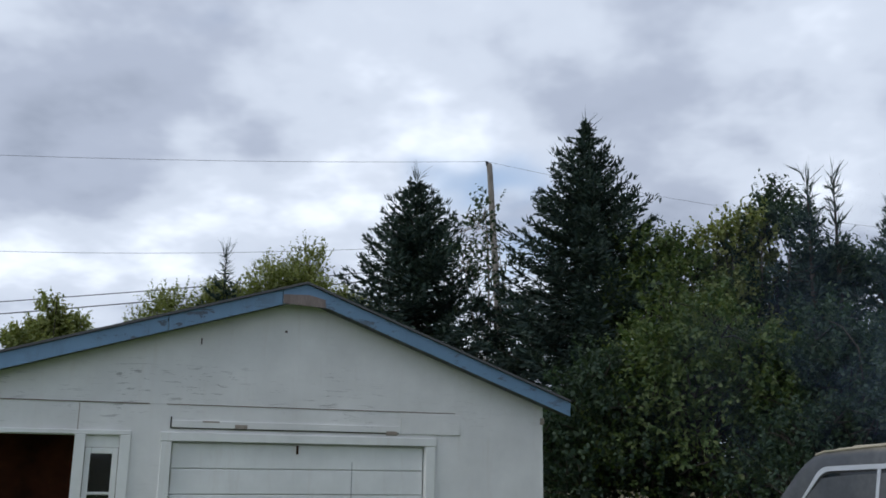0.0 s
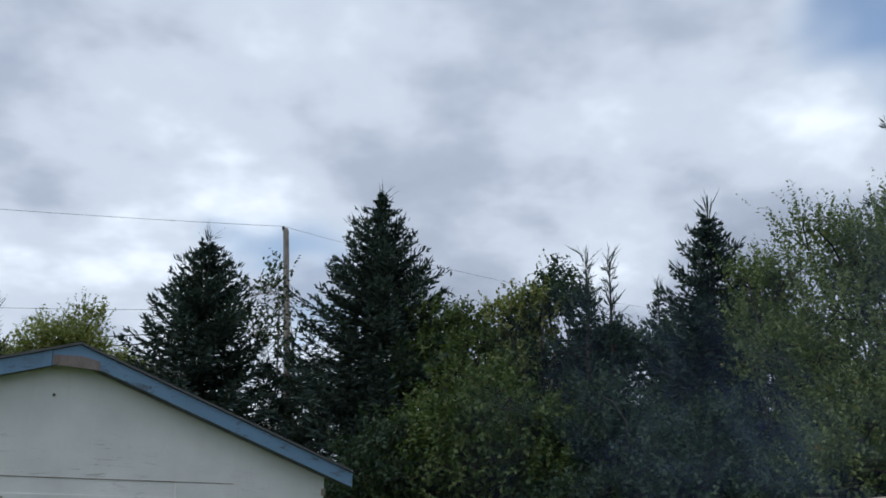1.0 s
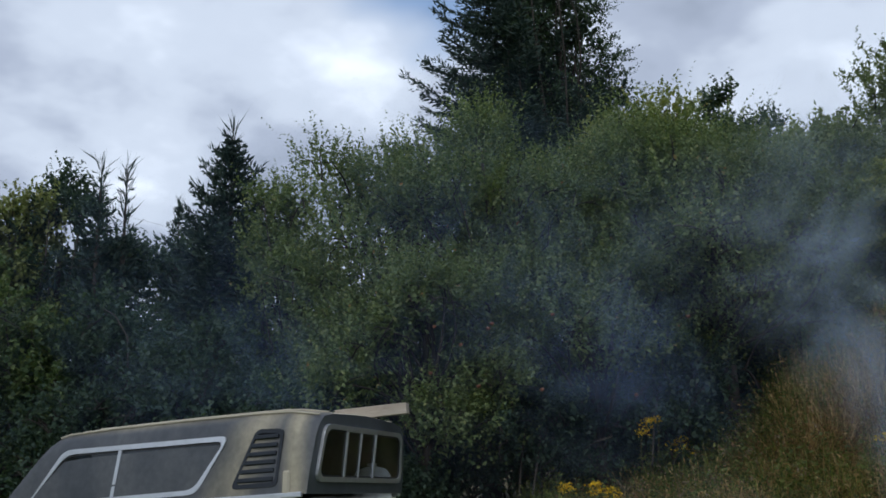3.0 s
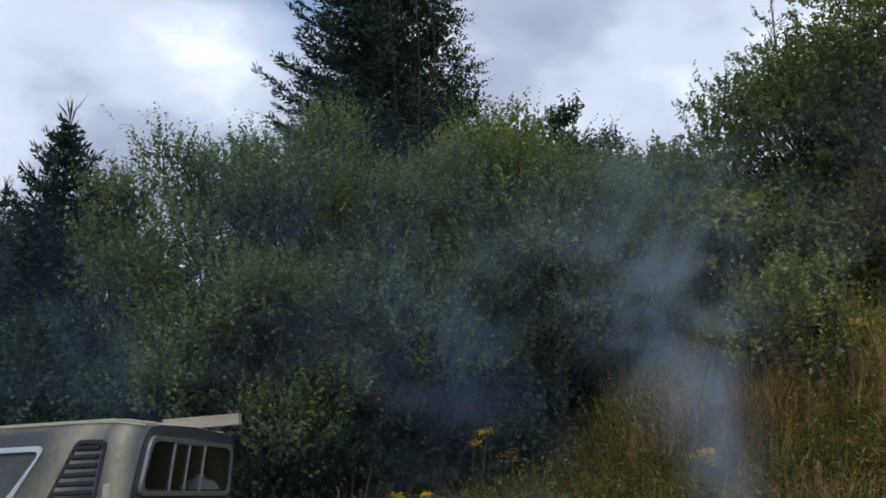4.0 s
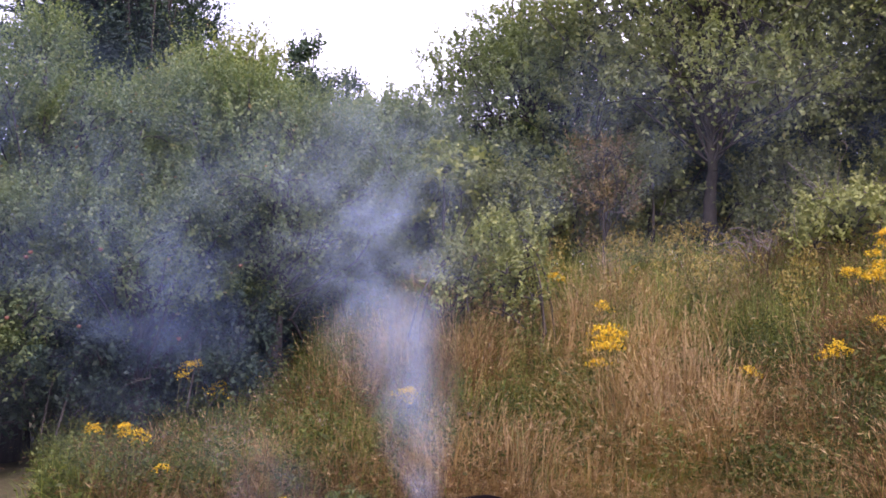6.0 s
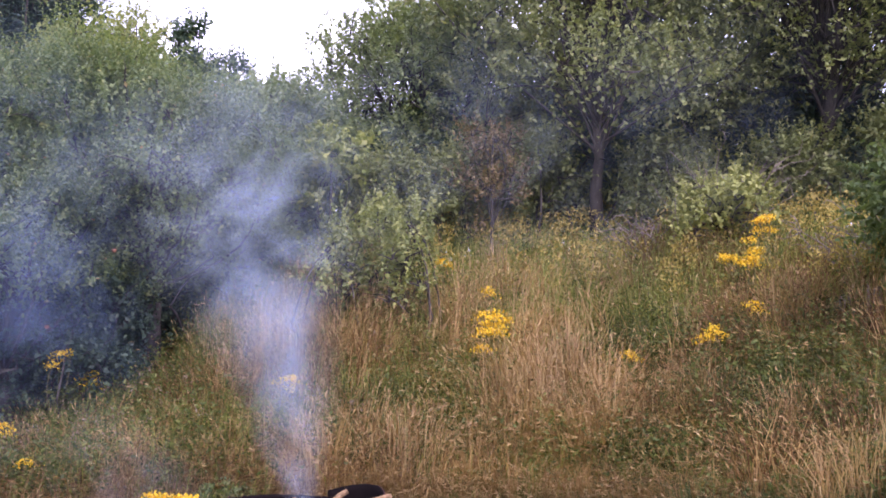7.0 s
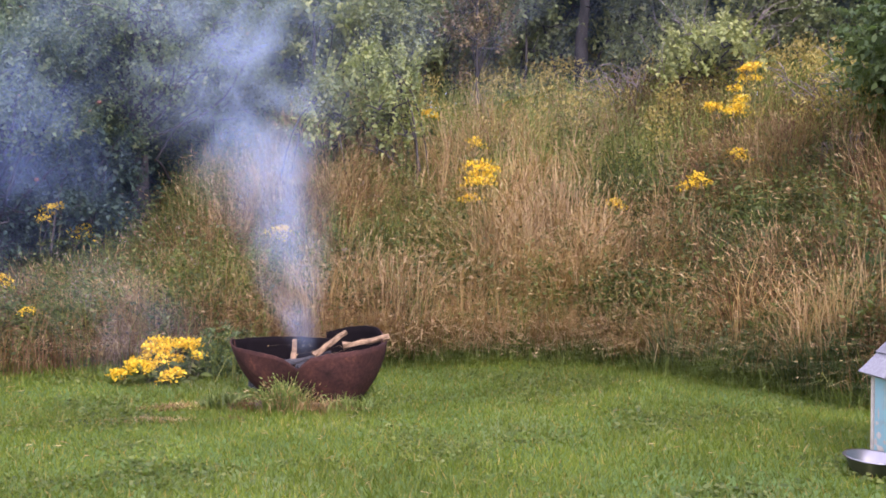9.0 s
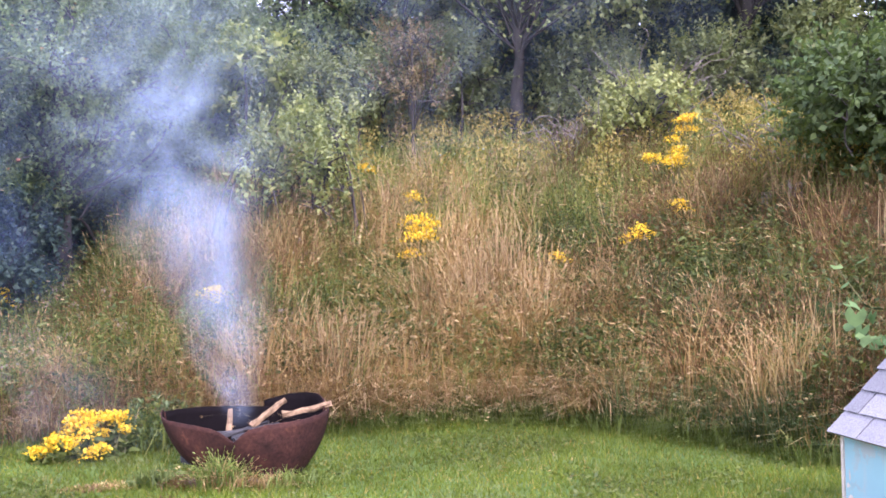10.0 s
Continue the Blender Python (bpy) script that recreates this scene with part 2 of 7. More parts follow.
def painted_material(name, paint, under, amount, scale=5, stretch=None, rough=0.6, stain=(0.45, 0.33, 0.24), stain_amount=0.25, zone=None):
    """Old paint on wood: peeled flakes with bare wood below, streaks of dirt, slight relief at the flakes' edges."""
    mat, nt, out = nodes_of(name)
    flakes = ramp(nt, tex_noise(nt, scale, 9, 0.72, stretch=stretch, distort=0.3), [(amount, (0, 0, 0)), (amount + 0.02, (1, 1, 1))])
    where = ramp(nt, tex_noise(nt, 0.9, 2), [(0.42, (0, 0, 0)), (0.6, (1, 1, 1))])
    f = mix(nt, 1.0, flakes, where, 'MULTIPLY')
    if zone:
        # the paint has let go along one stretch only: height and half width, then where it ends along the wall
        sep = nt.nodes.new("ShaderNodeSeparateXYZ")
        nt.links.new(nt.nodes.new("ShaderNodeTexCoord").outputs["Object"], sep.inputs[0])
        for k, (lo, hi, a, b) in zone:
            m = nt.nodes.new("ShaderNodeMapRange")
            m.interpolation_type = 'SMOOTHSTEP'
            nt.links.new(sep.outputs[k], m.inputs[0])
            for i, v in enumerate((lo, hi, a, b)):
                m.inputs[i + 1].default_value = v
            f = mix(nt, 1.0, f, m.outputs[0], 'MULTIPLY')
    tone = ramp(nt, tex_noise(nt, 1.6, 5, 0.6), [(0.3, tuple(c * 0.88 for c in paint)), (0.7, tuple(min(c * 1.06, 0.9) for c in paint))])
    streak = ramp(nt, tex_noise(nt, 3.0, 6, 0.7, stretch=(3, 3, 0.35)), [(0.55, (0, 0, 0)), (0.85, (stain_amount,) * 3)])
    tone = mix(nt, streak, tone, stain)
    wood = ramp(nt, tex_noise(nt, 30, 4, stretch=(0.15, 1, 1)), [(0.3, tuple(c * 0.6 for c in under)), (0.7, under)])
    col = mix(nt, f, tone, wood)
    inv = nt.nodes.new("ShaderNodeInvert")
    nt.links.new(f, inv.inputs["Color"])
    principled(nt, out, col, rough, bump=inv.outputs[0], bump_d=0.002)
    return mat


M_WHITEWALL = painted_material("peeling_white_paint", (0.79, 0.78, 0.765), (0.12, 0.10, 0.09), 0.575, 18, (0.22, 0.22, 1.9), stain_amount=0.18, zone=((2, (2.15, 2.5, 1.0, 0.04)), (2, (1.7, 1.95, 0.05, 1.0)), (0, (-2.6, -1.5, 1.0, 0.12))))
M_WHITETRIM = painted_material("white_trim_paint", (0.80, 0.80, 0.78), (0.3, 0.27, 0.23), 0.68, 7)
M_WHITEDOOR = painted_material("white_door_paint", (0.83, 0.83, 0.82), (0.4, 0.38, 0.35), 0.74, 6)
M_BLUETRIM = painted_material("blue_trim_paint", (0.16, 0.27, 0.41), (0.12, 0.15, 0.20), 0.56, 9, (0.5, 0.5, 1.3), stain=(0.08, 0.10, 0.14), stain_amount=0.6)
M_BLUEHOUSE = painted_material("pale_blue_paint", (0.27, 0.462, 0.455), (0.50, 0.38, 0.27), 0.53, 6, None, stain=(0.5, 0.42, 0.32), stain_amount=0.35)
M_RAWBOARD = bark_material("bare_weathered_board", (0.24, 0.20, 0.17), (0.42, 0.36, 0.31), 12)
M_RIDGEWOOD = bark_material("old_ridge_board", (0.15, 0.12, 0.11), (0.30, 0.25, 0.235), 12)
M_SOFFIT = bark_material("dark_soffit_board", (0.07, 0.07, 0.075), (0.17, 0.17, 0.18), 9)
M_RUSTSTRIP = bark_material("rusty_flashing", (0.09, 0.055, 0.035), (0.27, 0.18, 0.12), 9)
M_PLANK = bark_material("sawn_plank", (0.34, 0.28, 0.22), (0.52, 0.45, 0.36), 10)


def plain(name, color, rough, metal=0.0, vary=0.15, scale=6, bump_d=0.002, spec=0.5):
    mat, nt, out = nodes_of(name)
    n = tex_noise(nt, scale, 6, 0.6)
    col = ramp(nt, n, [(0.3, tuple(c * (1 - vary) for c in color)), (0.7, tuple(min(1, c * (1 + vary)) for c in color))])
    principled(nt, out, col, rough, metal, bump=n, bump_d=bump_d, spec=spec)
    return mat


mat_r, nt_r, out_r = nodes_of("rusty_steel")
n_r = tex_noise(nt_r, 5, 8, 0.7)
n_r2 = tex_noise(nt_r, 40, 4)
c_r = ramp(nt_r, n_r, [(0.25, (0.016, 0.008, 0.006)), (0.46, (0.038, 0.0155, 0.011)), (0.62, (0.060, 0.023, 0.015)), (0.8, (0.15, 0.058, 0.025))])
c_r = mix(nt_r, 1.0, c_r, ramp(nt_r, n_r2, [(0.3, (0.75, 0.75, 0.75)), (0.7, (1.2, 1.2, 1.2))]), 'MULTIPLY')
principled(nt_r, out_r, c_r, 0.85, 0.0, bump=n_r2, bump_d=0.005, spec=0.18)
M_RUST = mat_r
M_SOOT = plain("sooty_steel", (0.007, 0.005, 0.005), 0.95, 0.0, spec=0.06)
M_ASH = plain("ash_bed", (0.035, 0.033, 0.033), 0.95, 0, 0.5, 25, 0.02)
M_LOGEND = plain("split_wood", (0.215, 0.135, 0.072), 0.9, 0, 0.6, 26, 0.008, 0.15)
M_PALEWOOD = plain("pale_bare_wood", (0.55, 0.47, 0.36), 0.8, 0, 0.25, 14)
M_CHAR = plain("charred_wood", (0.03, 0.026, 0.024), 0.85, 0, 0.5, 20, 0.01)
M_STONE = plain("field_stone", (0.19, 0.125, 0.09), 0.9, 0, 0.35, 9, 0.02)
M_STEELBOWL = plain("stainless_steel", (0.30, 0.28, 0.27), 0.38, 1.0, 0.06, 10, 0.0005)
M_ALU = plain("dull_aluminium", (0.62, 0.63, 0.65), 0.42, 0.85, 0.08, 14, 0.0005)
M_LOUVRE = plain("dark_plastic", (0.010, 0.014, 0.022), 0.6, 0, 0.2)
M_BLACKRUBBER = plain("black_rubber", (0.02, 0.02, 0.021), 0.7)
M_CREAMPAINT = painted_material("cream_panel_paint", (0.74, 0.71, 0.58), (0.22, 0.10, 0.05), 0.70, 6, None, 0.45, (0.35, 0.16, 0.08), 0.4)
M_REDLENS = plain("red_lens", (0.45, 0.03, 0.025), 0.25)
# near black: shade of the closed room and of narrow gaps, as colour
M_DARKROOM = plain("shade_black_board", (0.035, 0.026, 0.022), 0.9, 0, 0.5, 3)
M_REDDARK = plain("dark_red_brown_board", (0.13, 0.036, 0.015), 0.9, 0, 0.6, 2)
M_SHINGLEROOF = plain("asphalt_roofing", (0.10, 0.10, 0.105), 0.9, 0, 0.3, 60, 0.003)
M_WIRE = plain("weathered_cable", (0.10, 0.10, 0.11), 0.6)
M_APPLEFRUIT = plain("red_apple", (0.20, 0.078, 0.035), 0.4, 0, 0.5, 30)

# faded cap paint: grey with ochre where the top coat is gone
mat_c, nt_c, out_c = nodes_of("faded_cap_paint")
n_c = tex_noise(nt_c, 2.2, 5, 0.6, stretch=(1.0, 1.0, 0.5))
n_c2 = tex_noise(nt_c, 18, 5, 0.65)
tc_c = nt_c.nodes.new("ShaderNodeTexCoord")
sp_c = nt_c.nodes.new("ShaderNodeSeparateXYZ")
nt_c.links.new(tc_c.outputs["Object"], sp_c.inputs[0])


def worn_band(source, centre, half, slant=0.0):
    """1 on a worn ridge of the cap, fading over its half width."""
    a = nt_c.nodes.new("ShaderNodeMath")
    a.operation = 'MULTIPLY_ADD'
    nt_c.links.new(sp_c.outputs[2], a.inputs[0])
    a.inputs[1].default_value = slant
    nt_c.links.new(sp_c.outputs[source], a.inputs[2])
    m = nt_c.nodes.new("ShaderNodeMapRange")
    m.interpolation_type = 'SMOOTHSTEP'
    s = nt_c.nodes.new("ShaderNodeMath")
    s.operation = 'SUBTRACT'
    nt_c.links.new(a.outputs[0], s.inputs[0])
    s.inputs[1].default_value = centre
    b = nt_c.nodes.new("ShaderNodeMath")
    b.operation = 'ABSOLUTE'
    nt_c.links.new(s.outputs[0], b.inputs[0])
    nt_c.links.new(b.outputs[0], m.inputs[0])
    m.inputs[1].default_value = 0.0
    m.inputs[2].default_value = half
    m.inputs[3].default_value = 1.0
    m.inputs[4].default_value = 0.0
    return m.outputs[0]


w_c = worn_band(0, 1.13, 0.30, 0.45)
for w2 in (worn_band(0, 0.06, 0.14), worn_band(2, 1.79, 0.10)):
    mx = nt_c.nodes.new("ShaderNodeMath")
    mx.operation = 'MAXIMUM'
    nt_c.links.new(w_c, mx.inputs[0])
    nt_c.links.new(w2, mx.inputs[1])
    w_c = mx.outputs[0]
w_c = mix(nt_c, 1.0, w_c, ramp(nt_c, n_c, [(0.3, (0.30, 0.30, 0.30)), (0.65, (0.9, 0.9, 0.9))]), 'MULTIPLY')
c_c = ramp(nt_c, n_c, [(0.36, (0.05, 0.055, 0.064)), (0.6, (0.088, 0.091, 0.097)), (0.8, (0.15, 0.142, 0.122))])
c_c = mix(nt_c, w_c, c_c, (0.47, 0.405, 0.27))
c_c = mix(nt_c, 1.0, c_c, ramp(nt_c, n_c2, [(0.3, (0.8, 0.8, 0.8)), (0.7, (1.15, 1.15, 1.15))]), 'MULTIPLY')
principled(nt_c, out_c, c_c, 0.55, bump=n_c2, bump_d=0.001)
M_CAP = mat_c
M_CAPREAR = plain("grey_cap_rear", (0.070, 0.077, 0.084), 0.55, 0, 0.22, 5)
M_CAPROOF = painted_material("ochre_worn_roof", (0.44, 0.39, 0.29), (0.16, 0.16, 0.17), 0.56, 4, None, 0.6, (0.25, 0.24, 0.22), 0.4)

mat_g, nt_g, out_g = nodes_of("tinted_glass")
principled(nt_g, out_g, (0.015, 0.017, 0.018), 0.04, spec=0.6)
M_GLASS = mat_g
mat_cg, nt_cg, out_cg = nodes_of("clear_glass")
p_cg = nt_cg.nodes.new("ShaderNodeBsdfPrincipled")
p_cg.inputs["Base Color"].default_value = (0.72, 0.76, 0.76, 1)
p_cg.inputs["Roughness"].default_value = 0.02
p_cg.inputs["IOR"].default_value = 1.45
p_cg.inputs["Transmission Weight"].default_value = 1.0
nt_cg.links.new(p_cg.outputs[0], out_cg.inputs[0])
M_CLEARGLASS = mat_cg
mat_s, nt_s, out_s = nodes_of("grey_shingle")
n_s = tex_noise(nt_s, 120, 3, 0.7)
oi_s = nt_s.nodes.new("ShaderNodeObjectInfo")
c_s = ramp(nt_s, oi_s.outputs["Random"], [(0.0, (0.165, 0.160, 0.160)), (0.5, (0.205, 0.198, 0.197)), (1.0, (0.25, 0.240, 0.238))])
c_s = mix(nt_s, 1.0, c_s, ramp(nt_s, n_s, [(0.3, (0.6, 0.6, 0.6)), (0.7, (1.35, 1.35, 1.35))]), 'MULTIPLY')
principled(nt_s, out_s, c_s, 0.95, bump=n_s, bump_d=0.002, spec=0.2)
M_SHINGLE = mat_s

# ---- mesh helpers ----


def fast_mesh(name, verts, faces, mats, face_mat=None, smooth=False):
    """A mesh from arrays: verts (n, 3), faces (m, k)."""
    verts = np.asarray(verts, np.float32)
    faces = np.asarray(faces, np.int32)
    me = bpy.data.meshes.new(name)
    m, k = faces.shape
    me.vertices.add(len(verts))
    me.vertices.foreach_set("co", verts.ravel())
    me.loops.add(m * k)
    me.loops.foreach_set("vertex_index", faces.ravel())
    me.polygons.add(m)
    me.polygons.foreach_set("loop_start", np.arange(0, m * k, k, dtype=np.int32))
    me.polygons.foreach_set("loop_total", np.full(m, k, np.int32))
    for mt in (mats if isinstance(mats, (list, tuple)) else [mats]):
        me.materials.append(mt)
    if face_mat is not None:
        me.polygons.foreach_set("material_index", np.asarray(face_mat, np.int32))
    if smooth:
        me.polygons.foreach_set("use_smooth", np.ones(m, bool))
    me.update(calc_edges=True)
    return me


def part(name, bm, material, parent, label=""):
    """Links a bmesh, or a ready mesh, as ONE mesh object under a thing or a part."""
    if isinstance(bm, bpy.types.Mesh):
        me = bm
        me.name = name
    else:
        me = bpy.data.meshes.new(name)
        bmesh.ops.recalc_face_normals(bm, faces=bm.faces)
        bm.to_mesh(me)
        bm.free()
    if material is not None and not me.materials:
        me.materials.append(material)
    ob = new(name, me)
    ob.parent = parent
    if label:
        ob["label"] = label
    return ob


def thing(name, m, label, category, group="", kind=""):
    ob = new(name)
    ob.matrix_world = m
    return tagged(ob, label, category, group, kind)


def box(bm, x0, x1, y0, y1, z0, z1, bevel=0.0):
    vs = [bm.verts.new((x, y, z)) for x in (x0, x1) for y in (y0, y1) for z in (z0, z1)]
    fs = [bm.faces.new([vs[i] for i in q]) for q in ((0, 1, 3, 2), (4, 6, 7, 5), (0, 4, 5, 1), (2, 3, 7, 6), (0, 2, 6, 4), (1, 5, 7, 3))]
    if bevel:
        es = {e for f in fs for e in f.edges}
        bmesh.ops.bevel(bm, geom=list(es), offset=bevel, segments=1, affect='EDGES', profile=0.5)
    return bm


def board(x0, x1, y0, y1, z0, z1, bevel=0.004):
    return box(bmesh.new(), x0, x1, y0, y1, z0, z1, bevel)


def prism(outline, y0, y1):
    """An outline in x and z, pulled from y0 to y1."""
    bm = bmesh.new()
    a = [bm.verts.new((x, y0, z)) for x, z in outline]
    b = [bm.verts.new((x, y1, z)) for x, z in outline]
    bm.faces.new(a)
    bm.faces.new(b[::-1])
    n = len(a)
    for i in range(n):
        bm.faces.new((a[i], b[i], b[(i + 1) % n], a[(i + 1) % n]))
    return bm


def tube(path, radii, sides=6):
    """Rings along a path: vertices and quads."""
    path = np.asarray(path, float)
    radii = np.asarray(radii, float)
    d = np.gradient(path, axis=0)
    d /= np.linalg.norm(d, axis=1, keepdims=True) + 1e-9
    ref = np.where(np.abs(d[:, 2:3]) > 0.9, [[1.0, 0, 0]], [[0, 0, 1.0]])
    u = np.cross(d, ref)
    u /= np.linalg.norm(u, axis=1, keepdims=True) + 1e-9
    w = np.cross(d, u)
    a = np.linspace(0, 2 * np.pi, sides, endpoint=False)
    v = path[:, None] + radii[:, None, None] * (np.cos(a)[None, :, None] * u[:, None] + np.sin(a)[None, :, None] * w[:, None])
    n = len(path)
    i, j = np.meshgrid(np.arange(n - 1), np.arange(sides), indexing="ij")
    k = (j + 1) % sides
    f = np.stack([i * sides + j, i * sides + k, (i + 1) * sides + k, (i + 1) * sides + j], -1).reshape(-1, 4)
    return v.reshape(-1, 3), f


def joined(pieces):
    vs, fs, o = [], [], 0
    for v, f in pieces:
        vs.append(v)
        fs.append(f + o)
        o += len(v)
    return np.concatenate(vs), np.concatenate(fs)


def unit(v):
    return v / (np.linalg.norm(v, axis=-1, keepdims=True) + 1e-9)


def leaf_quads(base, way, length, width, rng, fold=0.25, face=None):
    """Folded leaves: base points, directions, lengths and widths; one bent quad each, its upper side turned to face."""
    n = len(base)
    way = unit(way)
    side = unit(np.cross(way, rng.normal(size=(n, 3)) if face is None else face))
    up = np.cross(side, way)
    length = np.broadcast_to(np.asarray(length, float), (n,))[:, None]
    width = np.broadcast_to(np.asarray(width, float), (n,))[:, None]
    mid = base + way * length * 0.45 + up * width * fold
    v = np.stack([base, mid + side * width * 0.5, base + way * length - up * length * 0.12, mid - side * width * 0.5], 1)
    return v.reshape(-1, 3), np.arange(4 * n).reshape(n, 4)


# ---- the lie of the land ----
HUB = np.array([0.45, -0.6])
AZ_KEYS = np.radians([-180, -90, -30, 0, 12, 30, 45, 50, 53, 56, 60, 68, 74, 80, 84, 90, 93, 100, 120, 150, 180])
FOOT = np.array([40, 40, 40, 30, 15, 11.0, 8.9, 8.95, 8.97, 9.0, 9.07, 9.2, 9.4, 9.3, 8.9, 8.5, 8.0, 7.6, 7.2, 12, 40])
RISE = np.array([0, 0, 0, 0, 0.02, 0.04, 0.08, 0.155, 0.25, 0.37, 0.45, 0.52, 0.55, 0.55, 0.55, 0.55, 0.55, 0.55, 0.5, 0.2, 0])


def foot(az):
    return np.interp(az, AZ_KEYS, FOOT)


def ground_z(x, y):
    """Height of the ground: a lawn that rises gently, then the bank."""
    x, y = np.asarray(x, float), np.asarray(y, float)
    dx, dy = x - HUB[0], y - HUB[1]
    r, az = np.hypot(dx, dy), np.arctan2(dx, dy)
    fo = foot(az)
    flat = np.interp(np.degrees(az), [-60, -15, 15, 35, 50], [-0.42, -0.42, -0.25, -0.05, 0.0])
    lawn = np.interp(np.minimum(r, fo), [0, 2, 5.5, 7.6, 9.4], [0, 0.02, 0.11, 0.14, 0.30])
    lawn = lawn + 0.12 * np.clip((np.degrees(az) - 72) / 20, 0, 1) * np.interp(np.minimum(r, fo), [1, 5, 7, 9.4], [0, 1, 0.8, 0])
    lawn = lawn * np.clip((np.degrees(az) - 28) / 14, 0, 1) + flat * np.clip((r - 3) / 6, 0, 1)
    s = np.maximum(r - fo, 0)
    rise = np.interp(az, AZ_KEYS, RISE)
    bank = rise * (6.2 * (1 - np.exp(-np.clip(s, 0, 60) / 6.2)) * 1.45 + 0.01 * s)
    bank = np.minimum(bank, rise * np.minimum(s, 6.0) + 0.02 * np.maximum(s - 6, 0) * (rise > 0))
    bump = 0.05 * np.sin(x * 1.7 + 0.4) * np.cos(y * 1.3) * np.clip(s, 0, 1)
    return lawn + bank + bump


def gz(x, y):
    return float(ground_z(x, y))


def polar(az, r):
    """A place by its bearing in degrees, clockwise from +y, and distance from the hub."""
    a = np.radians(az)
    return HUB[0] + np.sin(a) * r, HUB[1] + np.cos(a) * r


rings = np.concatenate([np.arange(0.3, 24, 0.3), 24 * 1.16 ** np.arange(0, 34)])
spokes = np.radians(np.arange(0, 360, 2.0))
gx = np.concatenate([[HUB[0]], (HUB[0] + rings[:, None] * np.sin(spokes)).ravel()])
gy = np.concatenate([[HUB[1]], (HUB[1] + rings[:, None] * np.cos(spokes)).ravel()])
gv = np.stack([gx, gy, ground_z(gx, gy)], -1)
ns = len(spokes)
gi, gj = np.meshgrid(np.arange(len(rings) - 1), np.arange(ns), indexing="ij")
gk = (gj + 1) % ns
gf = np.stack([1 + gi * ns + gj, 1 + gi * ns + gk, 1 + (gi + 1) * ns + gk, 1 + (gi + 1) * ns + gj], -1).reshape(-1, 4)
centre = gv[gf].mean(1)
c_r2 = np.hypot(centre[:, 0] - HUB[0], centre[:, 1] - HUB[1])
c_az = np.arctan2(centre[:, 0] - HUB[0], centre[:, 1] - HUB[1])
ground_me = fast_mesh("ground", gv, gf, [M_GROUND, M_BANKSOIL], (c_r2 + 0.25 * np.sin(centre[:, 0] * 3.1) * np.cos(centre[:, 1] * 2.7) + np.random.default_rng(7).normal(size=len(c_r2)) * 0.22 > foot(c_az) + 0.6).astype(int), True)
bmg = bmesh.new()
bmg.from_mesh(ground_me)
bmg.verts.ensure_lookup_table()
for j in range(ns):
    bmg.faces.new((bmg.verts[0], bmg.verts[1 + j], bmg.verts[1 + (j + 1) % ns]))
bmesh.ops.recalc_face_normals(bmg, faces=bmg.faces)
bmg.to_mesh(ground_me)
bmg.free()
tagged(new("ground", ground_me), "mown green lawn rising into a rough overgrown bank", "ground", kind="structure")

# ---- garage ----
GROUND_G = -0.43
GM = pose(0.36, 10.13, 0, 0, 0, 24.5)      # origin at the front wall's right corner; x along the wall, y inwards
APEX_U, APEX_Z, LEFT_U = -2.68, 3.205, -5.9


def roof_z(u):
    """Underside line of the roof along the front wall."""
    return APEX_Z - (0.365 if u > APEX_U else 0.305) * abs(u - APEX_U)


